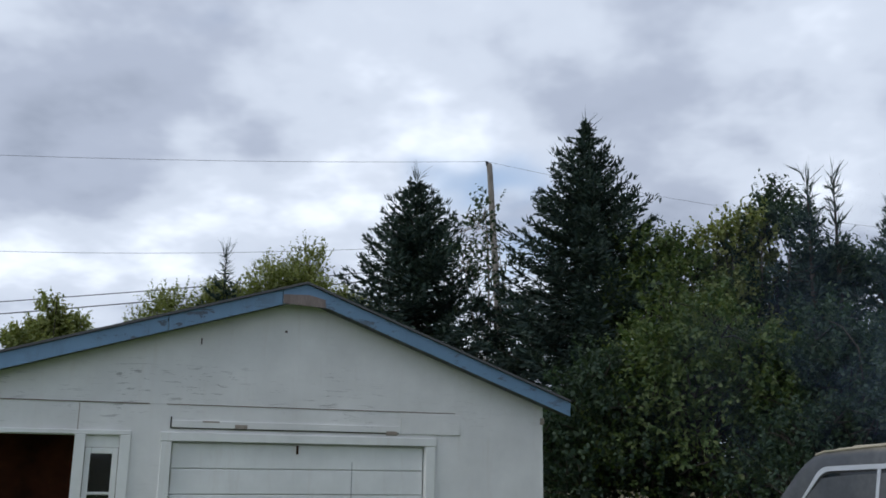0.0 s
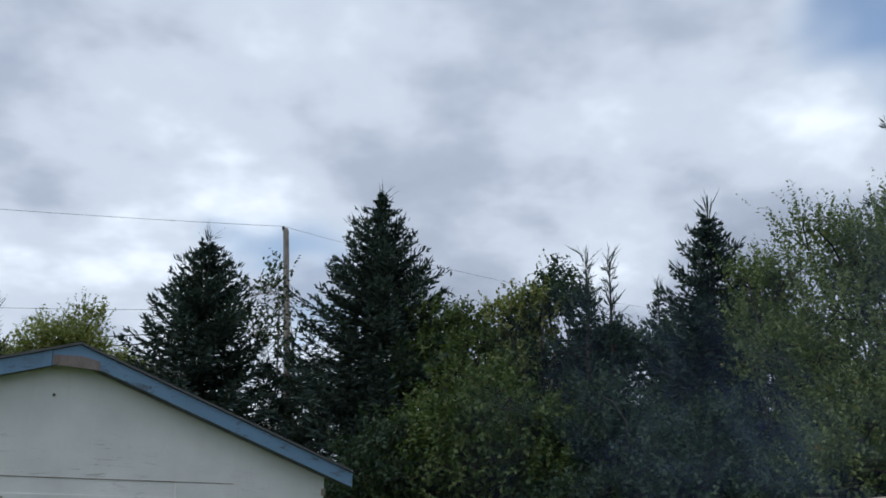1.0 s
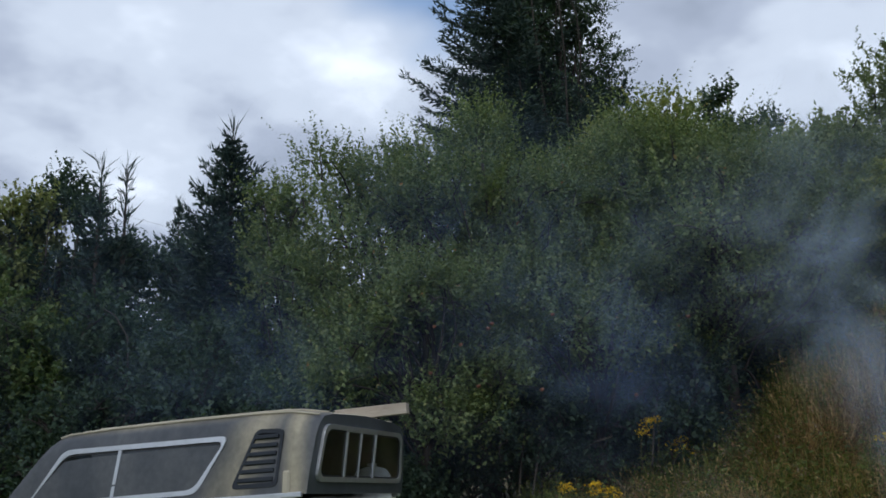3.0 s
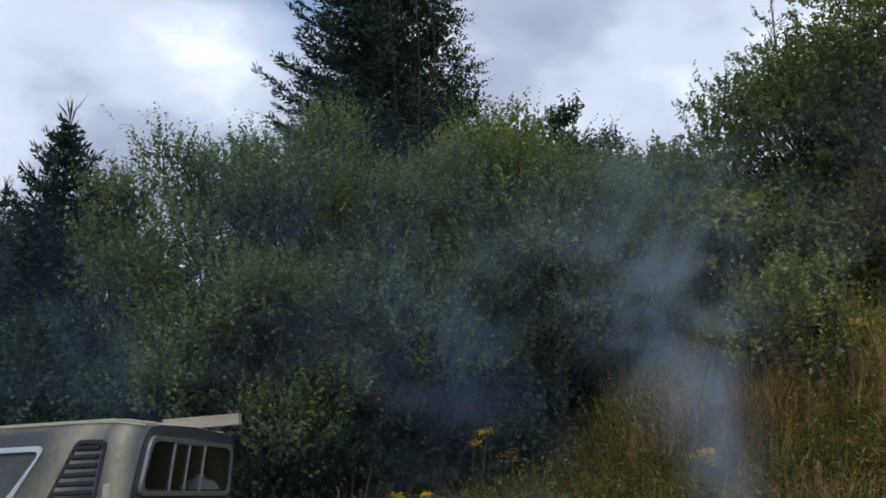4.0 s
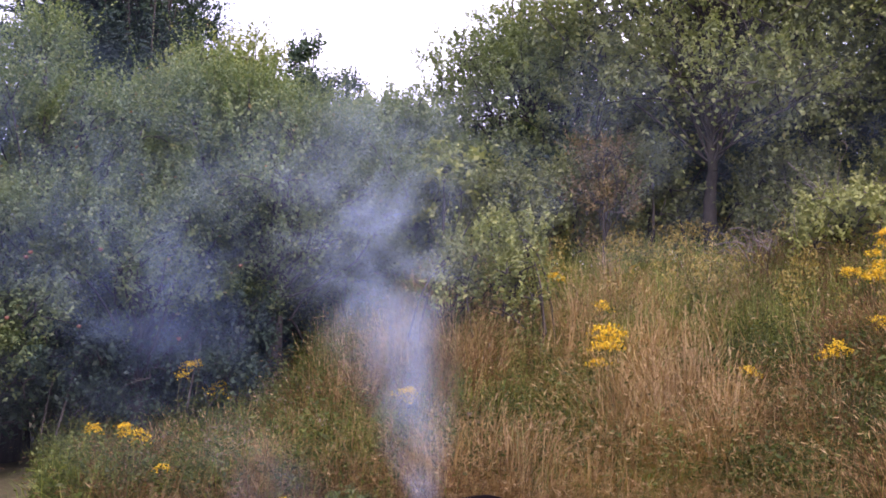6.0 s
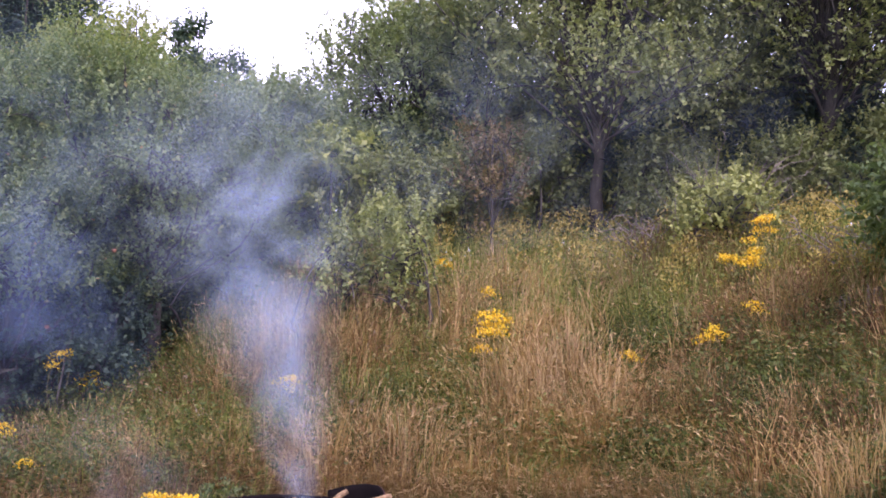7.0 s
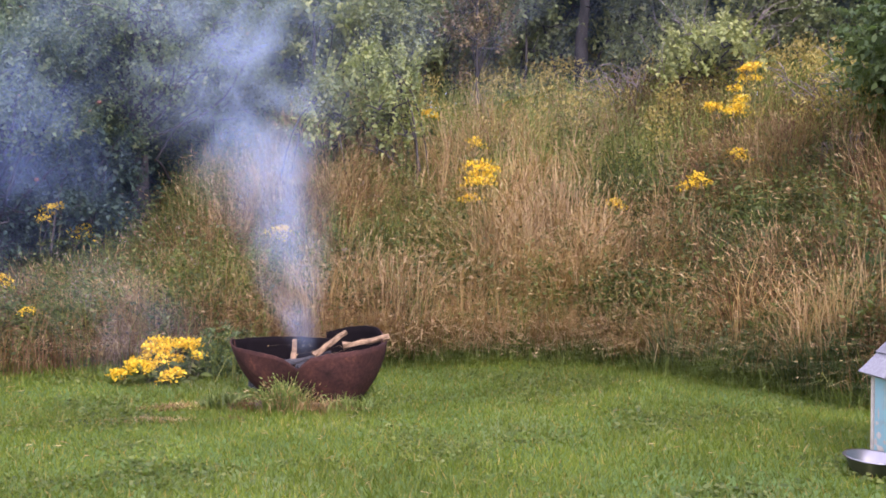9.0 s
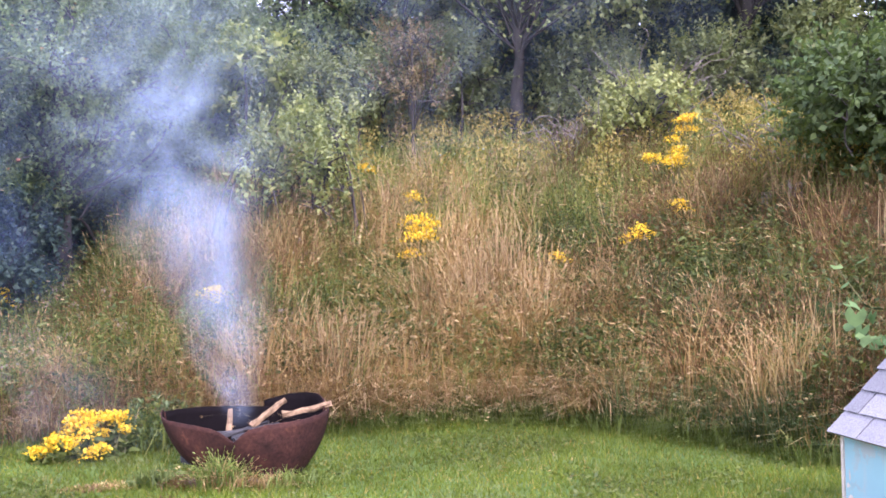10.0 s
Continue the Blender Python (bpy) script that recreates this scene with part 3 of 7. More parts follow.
def garage():
    g = thing("garage", GM, "white wooden garage with peeling paint and blue roof trim", "garage")
    D = 6.5
    # front wall: lower sheets round the two openings
    for x0, x1, z0, z1 in ((LEFT_U, -5.62, GROUND_G, 2.015), (-5.62, -4.74, 1.71, 2.015), (-4.74, -3.87, 1.71, 2.015), (-4.33, -3.87, GROUND_G, 1.71),
                           (-3.87, -1.33, 1.67, 2.015), (-1.33, 0.0, GROUND_G, 2.015)):
        part("wall_panel", board(x0, x1, 0, 0.1, z0, z1, 0.0), M_WHITEWALL, g)
    part("wall_panel", board(-4.74, -4.33, 0.0, 0.1, GROUND_G, 0.75, 0.0), M_WHITEWALL, g)
    # gable sheets above the seam
    zr = roof_z(0)
    part("gable_panel", prism([(LEFT_U, 2.016), (0, 2.016), (0, zr), (APEX_U, APEX_Z), (LEFT_U, roof_z(LEFT_U))], 0.004, 0.1), M_WHITEWALL, g)
    # seam strips, worn and rust-stained, and the patched board over the door
    part("seam_strip", board(-3.94, -1.0, -0.006, 0.0, 2.0135, 2.0195, 0.001), M_RUSTSTRIP, g, "rust-stained flashing strip")
    part("seam_strip", board(LEFT_U, -4.1, -0.008, 0.0, 2.0125, 2.0195, 0.001), M_RUSTSTRIP, g, "rust-stained flashing strip")
    part("patch_board", board(-3.89, -1.62, -0.014, 0.0, 1.80, 1.868, 0.003), M_WHITEWALL, g)
    # near-black strips laid on the wall draw the shaded gaps round the patch board
    part("patch_gap", board(-3.89, -1.62, -0.012, 0.0, 1.789, 1.799, 0.0), M_DARKROOM, g, "dark strip painted for the shaded gap in the wood")
    part("patch_gap", board(-3.897, -3.885, -0.016, 0.0, 1.79, 1.90, 0.0), M_DARKROOM, g)
    part("bare_patch", board(-3.29, -3.17, -0.0165, -0.0142, 1.80, 1.838, 0.001), M_RAWBOARD, g, "bare grey wood where paint is gone")
    part("bare_patch", board(-3.60, -3.44, -0.0165, -0.0142, 1.852, 1.866, 0.001), M_RAWBOARD, g, "bare grey wood where paint is gone")
    part("patch_board", board(-1.60, -0.95, -0.012, 0.0, 1.79, 2.0, 0.003), M_WHITEWALL, g)
    part("patch_board", board(-1.76, -1.64, -0.018, -0.004, 1.775, 1.815, 0.003), M_RAWBOARD, g, "bare grey wood block")
    part("sheet_joint", board(-4.722, -4.714, -0.003, 0.0, 1.74, 2.0, 0.0), M_RAWBOARD, g)
    # trim of the big door
    part("door_trim", board(-3.98, -1.21, -0.026, 0.0, 1.672, 1.755), M_WHITETRIM, g)
    part("door_trim", board(-3.97, -3.872, -0.024, 0.0, GROUND_G, 1.67), M_WHITETRIM, g)
    part("door_trim", board(-1.325, -1.225, -0.024, 0.0, GROUND_G, 1.67), M_WHITETRIM, g)
    # side doorway: jamb posts, head
    part("door_post", board(-4.735, -4.64, -0.03, 0.1, GROUND_G, 1.715), M_WHITETRIM, g)
    part("door_post", board(-4.34, -4.245, -0.026, 0.0, GROUND_G, 1.715), M_WHITETRIM, g)
    part("door_head", board(-5.7, -4.245, -0.022, 0.0, 1.717, 1.76), M_WHITETRIM, g)
    # narrow side light with two panes
    sl = part("side_light", board(-4.638, -4.342, 0.02, 0.06, 1.60, 1.708), M_WHITETRIM, g)
    for x0, x1, z0, z1 in ((-4.636, -4.585, 0.76, 1.598), (-4.395, -4.344, 0.76, 1.598), (-4.584, -4.396, 1.545, 1.598), (-4.584, -4.396, 1.175, 1.20), (-4.584, -4.396, 0.76, 0.8)):
        part("sash", board(x0, x1, 0.015, 0.065, z0, z1), M_WHITETRIM, sl)
    for z0, z1 in ((1.203, 1.542), (0.803, 1.172)):
        part("pane", board(-4.584, -4.396, 0.036, 0.042, z0, z1, 0.0), M_GLASS, sl)
    # overhead door of ribbed sections, set back in the opening
    door = part("overhead_door", board(-3.865, -1.335, 0.062, 0.085, GROUND_G, 1.665, 0.0), M_WHITEDOOR, g)
    z = 1.655
    while z > GROUND_G + 0.05:
        part("door_section", board(-3.862, -1.345, 0.035, 0.062, max(z - 0.232, GROUND_G), z, 0.006), M_WHITEDOOR, door)
        z -= 0.24
    part("pull_cord", board(-2.098, -2.094, 0.028, 0.032, 0.2, 1.5, 0.0), M_WIRE, door)
    part("door_latch", board(-2.67, -2.65, 0.018, 0.036, 1.57, 1.655, 0.003), M_RUST, door, "rusty hasp")
    # corner board, nail, small knots
    part("corner_board", board(-0.003, 0.022, -0.004, 0.1, GROUND_G, roof_z(0) - 0.03), M_WHITETRIM, g)
    part("corner_block", board(-0.01, 0.03, -0.03, 0.05, 1.93, 2.0), M_RAWBOARD, g)
    part("wall_hook", board(-2.845, -2.825, -0.02, 0.0, 2.765, 2.785, 0.002), M_RUST, g, "rusty bolt head")
    part("wall_hook", board(-3.665, -3.655, -0.02, 0.0, 2.60, 2.66, 0.002), M_RUST, g, "rusty nail")
    # other walls, floor and inside; the room's dimness is put into near-black ceiling and floor
    part("side_wall", board(-0.1, 0, 0.1, D, GROUND_G, 2.05, 0.0), M_WHITEWALL, g)
    part("side_wall", board(LEFT_U, LEFT_U + 0.1, 0.1, D, GROUND_G, 2.05, 0.0), M_WHITEWALL, g)
    part("back_wall", prism([(LEFT_U + 0.1, GROUND_G), (-0.1, GROUND_G), (-0.1, roof_z(-0.1)), (APEX_U, APEX_Z), (LEFT_U + 0.1, roof_z(LEFT_U + 0.1))], D - 0.1, D), M_WHITEWALL, g)
    part("inner_partition", board(-4.2, -4.15, 0.1, D - 0.1, GROUND_G, 2.0, 0.0), M_REDDARK, g)
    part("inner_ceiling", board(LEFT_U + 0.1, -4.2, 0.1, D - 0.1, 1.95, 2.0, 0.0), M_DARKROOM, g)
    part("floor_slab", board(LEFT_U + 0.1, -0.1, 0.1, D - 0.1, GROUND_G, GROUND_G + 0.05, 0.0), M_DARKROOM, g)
    # roof: two slabs with an overhang, blue fascia boards and the bare ridge block
    R0, RL = 0.27, -6.25
    for a, b in ((APEX_U, R0), (RL, APEX_U)):
        slab = prism([(a, roof_z(a) + 0.043), (b, roof_z(b) + 0.043), (b, roof_z(b) + 0.066), (a, roof_z(a) + 0.066)], -0.20, D + 0.3)
        part("roof_slab", slab, M_SHINGLEROOF, g, "dark asphalt roofing edge")
    A = APEX_U
    part("fascia", prism([(A - 0.24, roof_z(A - 0.24) - 0.108), (A, APEX_Z - 0.108), (R0, roof_z(R0) - 0.108), (R0 + 0.005, roof_z(R0) + 0.038), (A, APEX_Z + 0.038), (A - 0.24, roof_z(A - 0.24) + 0.038)], -0.175, -0.152), M_BLUETRIM, g)
    for a, b in ((RL, -4.0), (-3.994, A - 0.244)):
        part("fascia", prism([(a, roof_z(a) - 0.108), (b, roof_z(b) - 0.108), (b, roof_z(b) + 0.038), (a, roof_z(a) + 0.038)], -0.178, -0.152), M_BLUETRIM, g)
    part("ridge_block", prism([(A - 0.235, APEX_Z - 0.172), (A + 0.20, APEX_Z - 0.192), (A + 0.19, APEX_Z - 0.108), (A + 0.02, APEX_Z - 0.07), (A - 0.235, APEX_Z - 0.082)], -0.19, -0.1755), M_RIDGEWOOD, g, "bare brown weathered board")
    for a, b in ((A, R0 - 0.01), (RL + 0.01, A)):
        part("soffit", prism([(a, roof_z(a) - 0.104), (b, roof_z(b) - 0.104), (b, roof_z(b) - 0.086), (a, roof_z(a) - 0.086)], -0.151, -0.002), M_SOFFIT, g, "dark soffit board")
    part("inner_panel", board(-5.6, -4.3, 1.3, 1.33, GROUND_G + 0.05, 1.9, 0.0), M_REDDARK, g, "dark red-brown board inside")
    return g


garage()


# ---- utility pole and its wires ----
def utility_pole():
    base = np.array([-0.15, 35.5])
    z0 = gz(*base)
    p = thing("utility_pole", pose(base[0], base[1], z0), "tall weathered grey wooden utility pole", "pole")
    zt = 13.0 - z0
    v, f = tube([(0, 0, -0.3), (-0.25, 0, zt * 0.4), (-0.72, 0, zt)], [0.17, 0.15, 0.115], 10)
    part("shaft", fast_mesh("shaft", v, f, M_POLE, None, True), None, p)
    bm = bmesh.new()
    bmesh.ops.create_cone(bm, cap_ends=True, segments=10, radius1=0.115, radius2=0.05, depth=0.12, matrix=Matrix.Translation((-0.72, 0, zt + 0.05)))
    part("pole_cap", bm, M_POLE, p)
    bm = bmesh.new()
    bmesh.ops.create_cone(bm, cap_ends=True, segments=8, radius1=0.05, radius2=0.06, depth=0.16, matrix=Matrix.Translation((-0.82, 0, zt + 0.08)))
    part("insulator", bm, M_LOUVRE, p, "dark ceramic insulator")
    return p


utility_pole()


def wire(a, b, sag, r):
    t = np.linspace(0, 1, 40)[:, None]
    path = np.array(a) * (1 - t) + np.array(b) * t
    path[:, 2] -= sag * 4 * (t * (1 - t))[:, 0]
    v, f = tube(path, np.full(40, r), 5)
    me = fast_mesh("overhead_wire", v, f, M_WIRE, None, True)
    return tagged(new("overhead_wire", me), "thin dark overhead utility wire", "wire", "utility wires")


TOP = (-0.97, 35.5, 13.17)
wire(TOP, (-34, 31.0, 13.1), 0.35, 0.008)
wire(TOP, (26.0, 48.0, 13.0), 0.6, 0.006)
wire((-0.75, 35.5, 9.9), (-34, 31.0, 9.6), 0.7, 0.008)
wire((-0.6, 35.5, 9.2), (-34, 33.5, 6.3), 0.2, 0.02)
wire((-0.6, 35.5, 8.9), (-34, 33.5, 5.7), 0.2, 0.024)


# ---- trailer made from a pickup box, with a fibreglass cap ----
def rounded(points, r, n=4):
    """A closed outline with its corners rounded."""
    out = []
    m = len(points)
    for i in range(m):
        p, a, b = (Vector(points[i]), Vector(points[i - 1]), Vector(points[(i + 1) % m]))
        u, w = (a - p).normalized(), (b - p).normalized()
        q = min(r, (a - p).length * 0.45, (b - p).length * 0.45)
        s, e = p + u * q, p + w * q
        for k in range(n + 1):
            t = k / n
            out.append(tuple(s * (1 - t) ** 2 + p * 2 * t * (1 - t) + e * t ** 2))
    return out


def flat_ring(outer, inner, y0, y1):
    """A frame between two outlines of as many points, in x and z, from y0 to y1."""
    bm = bmesh.new()
    n = len(outer)
    loops = [[bm.verts.new((x, y, z)) for x, z in o] for y in (y0, y1) for o in (outer, inner)]
    for i in range(n):
        j = (i + 1) % n
        for a, b in ((0, 1), (1, 3), (3, 2), (2, 0)):
            bm.faces.new((loops[a][i], loops[a][j], loops[b][j], loops[b][i]))
    return bm


def inset(outline, d):
    c = sum((Vector(p) for p in outline), Vector((0, 0))) / len(outline)
    lo = [min(p[k] for p in outline) for k in (0, 1)]
    hi = [max(p[k] for p in outline) for k in (0, 1)]
    return [(c[0] + (x - c[0]) * (1 - 2 * d / (hi[0] - lo[0])), c[1] + (z - c[1]) * (1 - 2 * d / (hi[1] - lo[1]))) for x, z in outline]


CAP_ZB, CAP_ZT = 1.055, 1.765
CAP_LIP = 1.160      # lower edge of the cap, resting on the box


def trailer():
    h = Vector((-0.545, 0.839, -0.055)).normalized()
    left = Vector((-0.839, -0.545, 0.042)).normalized()      # it leans a little to its right
    up = h.cross(left)
    corner = Vector((3.64, 5.59, 0))
    org = corner - left * 0.797
    m = Matrix((h, left, up)).transposed().to_4x4()
    m.translation = (org.x, org.y, -0.02)
    tr = thing("pickup_box_trailer", m, "trailer made from a cream pickup box, parked on the grass", "trailer")
    # box: sides, floor, tailgate
    part("box_side", board(0.02, 2.75, 0.78, 0.88, 0.5, 1.135, 0.03), M_CREAMPAINT, tr)
    part("box_side", board(0.02, 2.75, -0.88, -0.78, 0.5, 1.135, 0.03), M_CREAMPAINT, tr)
    part("box_front", board(2.67, 2.75, -0.775, 0.775, 0.56, 1.135, 0.02), M_CREAMPAINT, tr)
    part("box_floor", board(0.05, 2.67, -0.775, 0.775, 0.52, 0.58, 0.0), M_BLACKRUBBER, tr, "dark rubber mat")
    gate = part("tailgate", board(-0.045, 0.015, -0.74, 0.74, 0.52, 1.125, 0.015), M_CREAMPAINT, tr)
    part("tailgate_panel", board(-0.055, -0.046, -0.5, 0.5, 0.64, 0.94, 0.004), M_CREAMPAINT, gate)
    part("latch_handle", board(-0.07, -0.056, -0.07, 0.07, 0.94, 0.975, 0.005), M_LOUVRE, gate)
    for s in (-1, 1):
        part("tail_light", board(-0.03, 0.018, s * 0.815 - 0.055, s * 0.815 + 0.055, 0.62, 0.86, 0.012), M_REDLENS, tr, "red tail light")
    part("red_reflector", board(-0.062, -0.046, -0.36, -0.26, 1.073, 1.101, 0.004), M_REDLENS, tr)
    part("drawbar", board(2.75, 3.9, -0.05, 0.05, 0.42, 0.5, 0.01), M_RUST, tr)
    part("axle", board(1.16, 1.24, -0.8, 0.8, 0.30, 0.38, 0.01), M_RUST, tr)
    for s in (-1, 1):
        bm = bmesh.new()
        bmesh.ops.create_cone(bm, cap_ends=True, segments=28, radius1=0.34, radius2=0.34, depth=0.2, matrix=Matrix.Translation((1.2, s * 0.66, 0.34)) @ Matrix.Rotation(radians(90), 4, 'X'))
        w = part("wheel", bm, M_BLACKRUBBER, tr)
        bm = bmesh.new()
        bmesh.ops.create_cone(bm, cap_ends=True, segments=24, radius1=0.2, radius2=0.17, depth=0.03, matrix=Matrix.Translation((1.2, s * 0.775, 0.34)) @ Matrix.Rotation(radians(-90 * s), 4, 'X'))
        part("rim", bm, M_ALU, w)
    # cap: a lofted shell with slanted front and rounded roof edges
    half = [(-0.86, CAP_LIP), (-0.85, CAP_ZB + 0.25), (-0.81, CAP_ZB + 0.52), (-0.78, CAP_ZB + 0.60), (-0.715, CAP_ZB + 0.665), (-0.57, CAP_ZB + 0.69), (-0.28, CAP_ZB + 0.702)]
    sec = half + [(0, CAP_ZT)] + [(-y, z) for y, z in half[::-1]]
    n = len(sec)
    # station along the cap, how far its roof leans forward there, width and height factors
    stations = [(0.0, 0.105, 0.985, 0.965), (0.03, 0.105, 1.0, 0.98), (0.22, 0.09, 1.0, 1.035), (0.5, 0.09, 1.0, 1.05), (1.2, 0.16, 1.0, 1.055), (2.0, 0.34, 1.0, 1.05),
                (2.68, 0.58, 1.0, 1.03), (2.81, 0.62, 0.99, 1.0), (2.87, 0.66, 0.96, 0.94)]
    V, F, FM = [], [], []
    for X, slant, sc, sz in stations:
        for y, z in sec:
            fr = (z - CAP_ZB) / (CAP_ZT - CAP_ZB)
            V.append((X - slant * fr - (0.02 if X < 0.1 else 0.0), y * sc, CAP_ZB + (z - CAP_ZB) * sz))
    for i in range(len(stations) - 1):
        for j in range(n - 1):
            F.append((i * n + j, i * n + j + 1, (i + 1) * n + j + 1, (i + 1) * n + j))
            FM.append(1 if 5 <= j < n - 6 else 0)
    me = bpy.data.meshes.new("cap_shell")
    k = (len(stations) - 1) * n
    me.from_pydata(V, [], F + [tuple(range(k, k + n))[::-1]])
    me.materials.append(M_CAP)
    me.materials.append(M_CAPROOF)
    me.polygons.foreach_set("material_index", FM + [0])
    me.polygons.foreach_set("use_smooth", [True] * len(FM) + [False])
    part("cap_shell", me, None, tr, "grey fibreglass cap with ochre worn paint")
    # drip rails moulded along both roof edges
    for j in (4, 5, n - 6, n - 5):
        path = [(V[i * n + j][0], V[i * n + j][1] * 1.004, V[i * n + j][2] + 0.004) for i in range(1, len(stations) - 1)]
        rv, rf = tube(path, np.full(len(path), 0.009), 6)
        part("drip_rail", fast_mesh("drip_rail", rv, rf, M_CAPROOF, None, True), None, tr)
    # the side wall leans in; these helpers follow it
    lean = math.atan2(0.05, 0.52)
    side_m = Matrix.Translation((0, 0.863, CAP_ZB)) @ Matrix.Rotation(lean, 4, 'X')

    def on_side(name, bm, material, parent, label=""):
        o = part(name, bm, material, parent, label)
        o.matrix_local = side_m
        return o

    # long side window, slanted at both ends, in a bright frame
    ow = rounded([(0.86, 0.15), (2.44, 0.13), (2.10, 0.565), (0.60, 0.555)], 0.08)
    win = on_side("side_window", flat_ring(ow, inset(ow, 0.038), -0.012, 0.014), M_ALU, tr, "aluminium frame")
    glass = prism(inset(ow, 0.036), -0.006, 0.002)
    part("pane", glass, M_GLASS, win)
    part("gasket", flat_ring(inset(ow, 0.0385), inset(ow, 0.052), -0.003, 0.006), M_BLACKRUBBER, win)
    part("window_bar", prism([(1.595, 0.18), (1.625, 0.18), (1.58, 0.53), (1.55, 0.53)], -0.004, 0.012), M_ALU, win)
    # louvred vent behind it
    ov = rounded([(0.19, 0.165), (0.57, 0.165), (0.37, 0.58), (0.145, 0.57)], 0.05)
    vent = on_side("louvre_vent", flat_ring(ov, inset(ov, 0.03), -0.012, 0.016), M_LOUVRE, tr, "dark slatted vent")
    part("vent_back", prism(inset(ov, 0.028), -0.008, 0.0), M_BLACKRUBBER, vent)
    for i in range(6):
        z = 0.205 + i * 0.06
        x0 = 0.225 - (z - 0.2) * 0.12
        x1 = 0.52 - (z - 0.2) * 0.48
        part("slat", board(x0, x1, 0.0, 0.024, z, z + 0.032, 0.006), M_LOUVRE, vent)
    on_side("side_latch", board(0.085, 0.145, -0.004, 0.03, 0.10, 0.27, 0.014), M_CAPROOF, tr, "worn ochre latch")
    # rear hatch with four sliding panes
    rear = [(-0.76, CAP_ZB + 0.185), (0.76, CAP_ZB + 0.185), (0.70, CAP_ZB + 0.597), (-0.70, CAP_ZB + 0.597)]
    rr = rounded(rear, 0.09)
    rear_m = Matrix.Translation((-0.03, 0, CAP_ZB)) @ Matrix.Rotation(-math.atan(0.15), 4, 'Y') @ Matrix.Translation((0, 0, -CAP_ZB)) @ Matrix.Rotation(radians(90), 4, 'Z')
    hatch = part("rear_hatch", flat_ring(rr, inset(rr, 0.035), -0.012, 0.016), M_ALU, tr, "aluminium framed rear window")
    hatch.matrix_local = rear_m
    part("gasket", flat_ring(inset(rr, 0.0355), inset(rr, 0.047), -0.003, 0.008), M_BLACKRUBBER, hatch)
    rear_glass = part("pane", prism(inset(rr, 0.034), -0.004, 0.004), M_CLEARGLASS, hatch)
    rear_glass.visible_shadow = False
    # rear wall of the cap, open behind the window
    bm = bmesh.new()
    edges = []
    outer = [(y * 0.985, (z - CAP_ZB) * 0.965) for y, z in sec]
    for loop in (outer, [(y, (z - CAP_ZB) * 0.989) for y, z in inset(rr, 0.02)]):
        vs = [bm.verts.new((-0.02 - 0.153 * z, y, CAP_ZB + z)) for y, z in loop]
        edges += [bm.edges.new((vs[i - 1], vs[i])) for i in range(len(vs))]
    bmesh.ops.triangle_fill(bm, use_beauty=True, use_dissolve=False, edges=edges)
    part("cap_rear_wall", bm, M_CAPREAR, tr)
    for y, w in ((-0.18, 0.03), (0.09, 0.022), (0.33, 0.03)):
        part("window_bar", board(y - w / 2, y + w / 2, 0.004, 0.016, CAP_ZB + 0.22, CAP_ZB + 0.566, 0.003), M_ALU, hatch)
    for x0, x1 in ((-0.165, 0.079), (0.101, 0.315)):
        part("inner_sash", board(x0, x1, 0.0045, 0.010, CAP_ZB + 0.555, CAP_ZB + 0.568, 0.002), M_ALU, hatch)
    part("hatch_seal", board(-0.004, 0.004, -0.82, 0.82, CAP_LIP + 0.012, CAP_LIP + 0.03, 0.002), M_BLACKRUBBER, tr)
    part("cap_rail", board(-0.01, 2.78, 0.845, 0.885, CAP_LIP - 0.025, CAP_LIP + 0.012, 0.006), M_ALU, tr)
    part("cap_rail", board(-0.01, 2.78, -0.885, -0.845, CAP_LIP - 0.025, CAP_LIP + 0.012, 0.006), M_ALU, tr)
    for s in (-1, 1):
        part("roof_strip", board(0.25, 2.0, s * 0.52 - 0.02, s * 0.52 + 0.02, CAP_ZT - 0.018, CAP_ZT + 0.03, 0.006), M_CAPROOF, tr)
    return tr


def loose_plank():
    """Timber lying on the cap's roof and jutting out behind it."""
    b = Vector((4.83, 6.11, 1.795))
    m = look(b + Vector((-0.72, 0.69, -0.08)), b)
    m.translation = b
    me = bpy.data.meshes.new("timber_plank")
    bm = board(-0.07, 0.07, -0.045, 0.045, 0.0, 0.60, 0.004)
    bm.to_mesh(me)
    bm.free()
    me.materials.append(M_PLANK)
    ob = new("timber_plank", me)
    ob.matrix_world = m
    return tagged(ob, "weathered sawn timber lying on the trailer cap's roof", "plank")


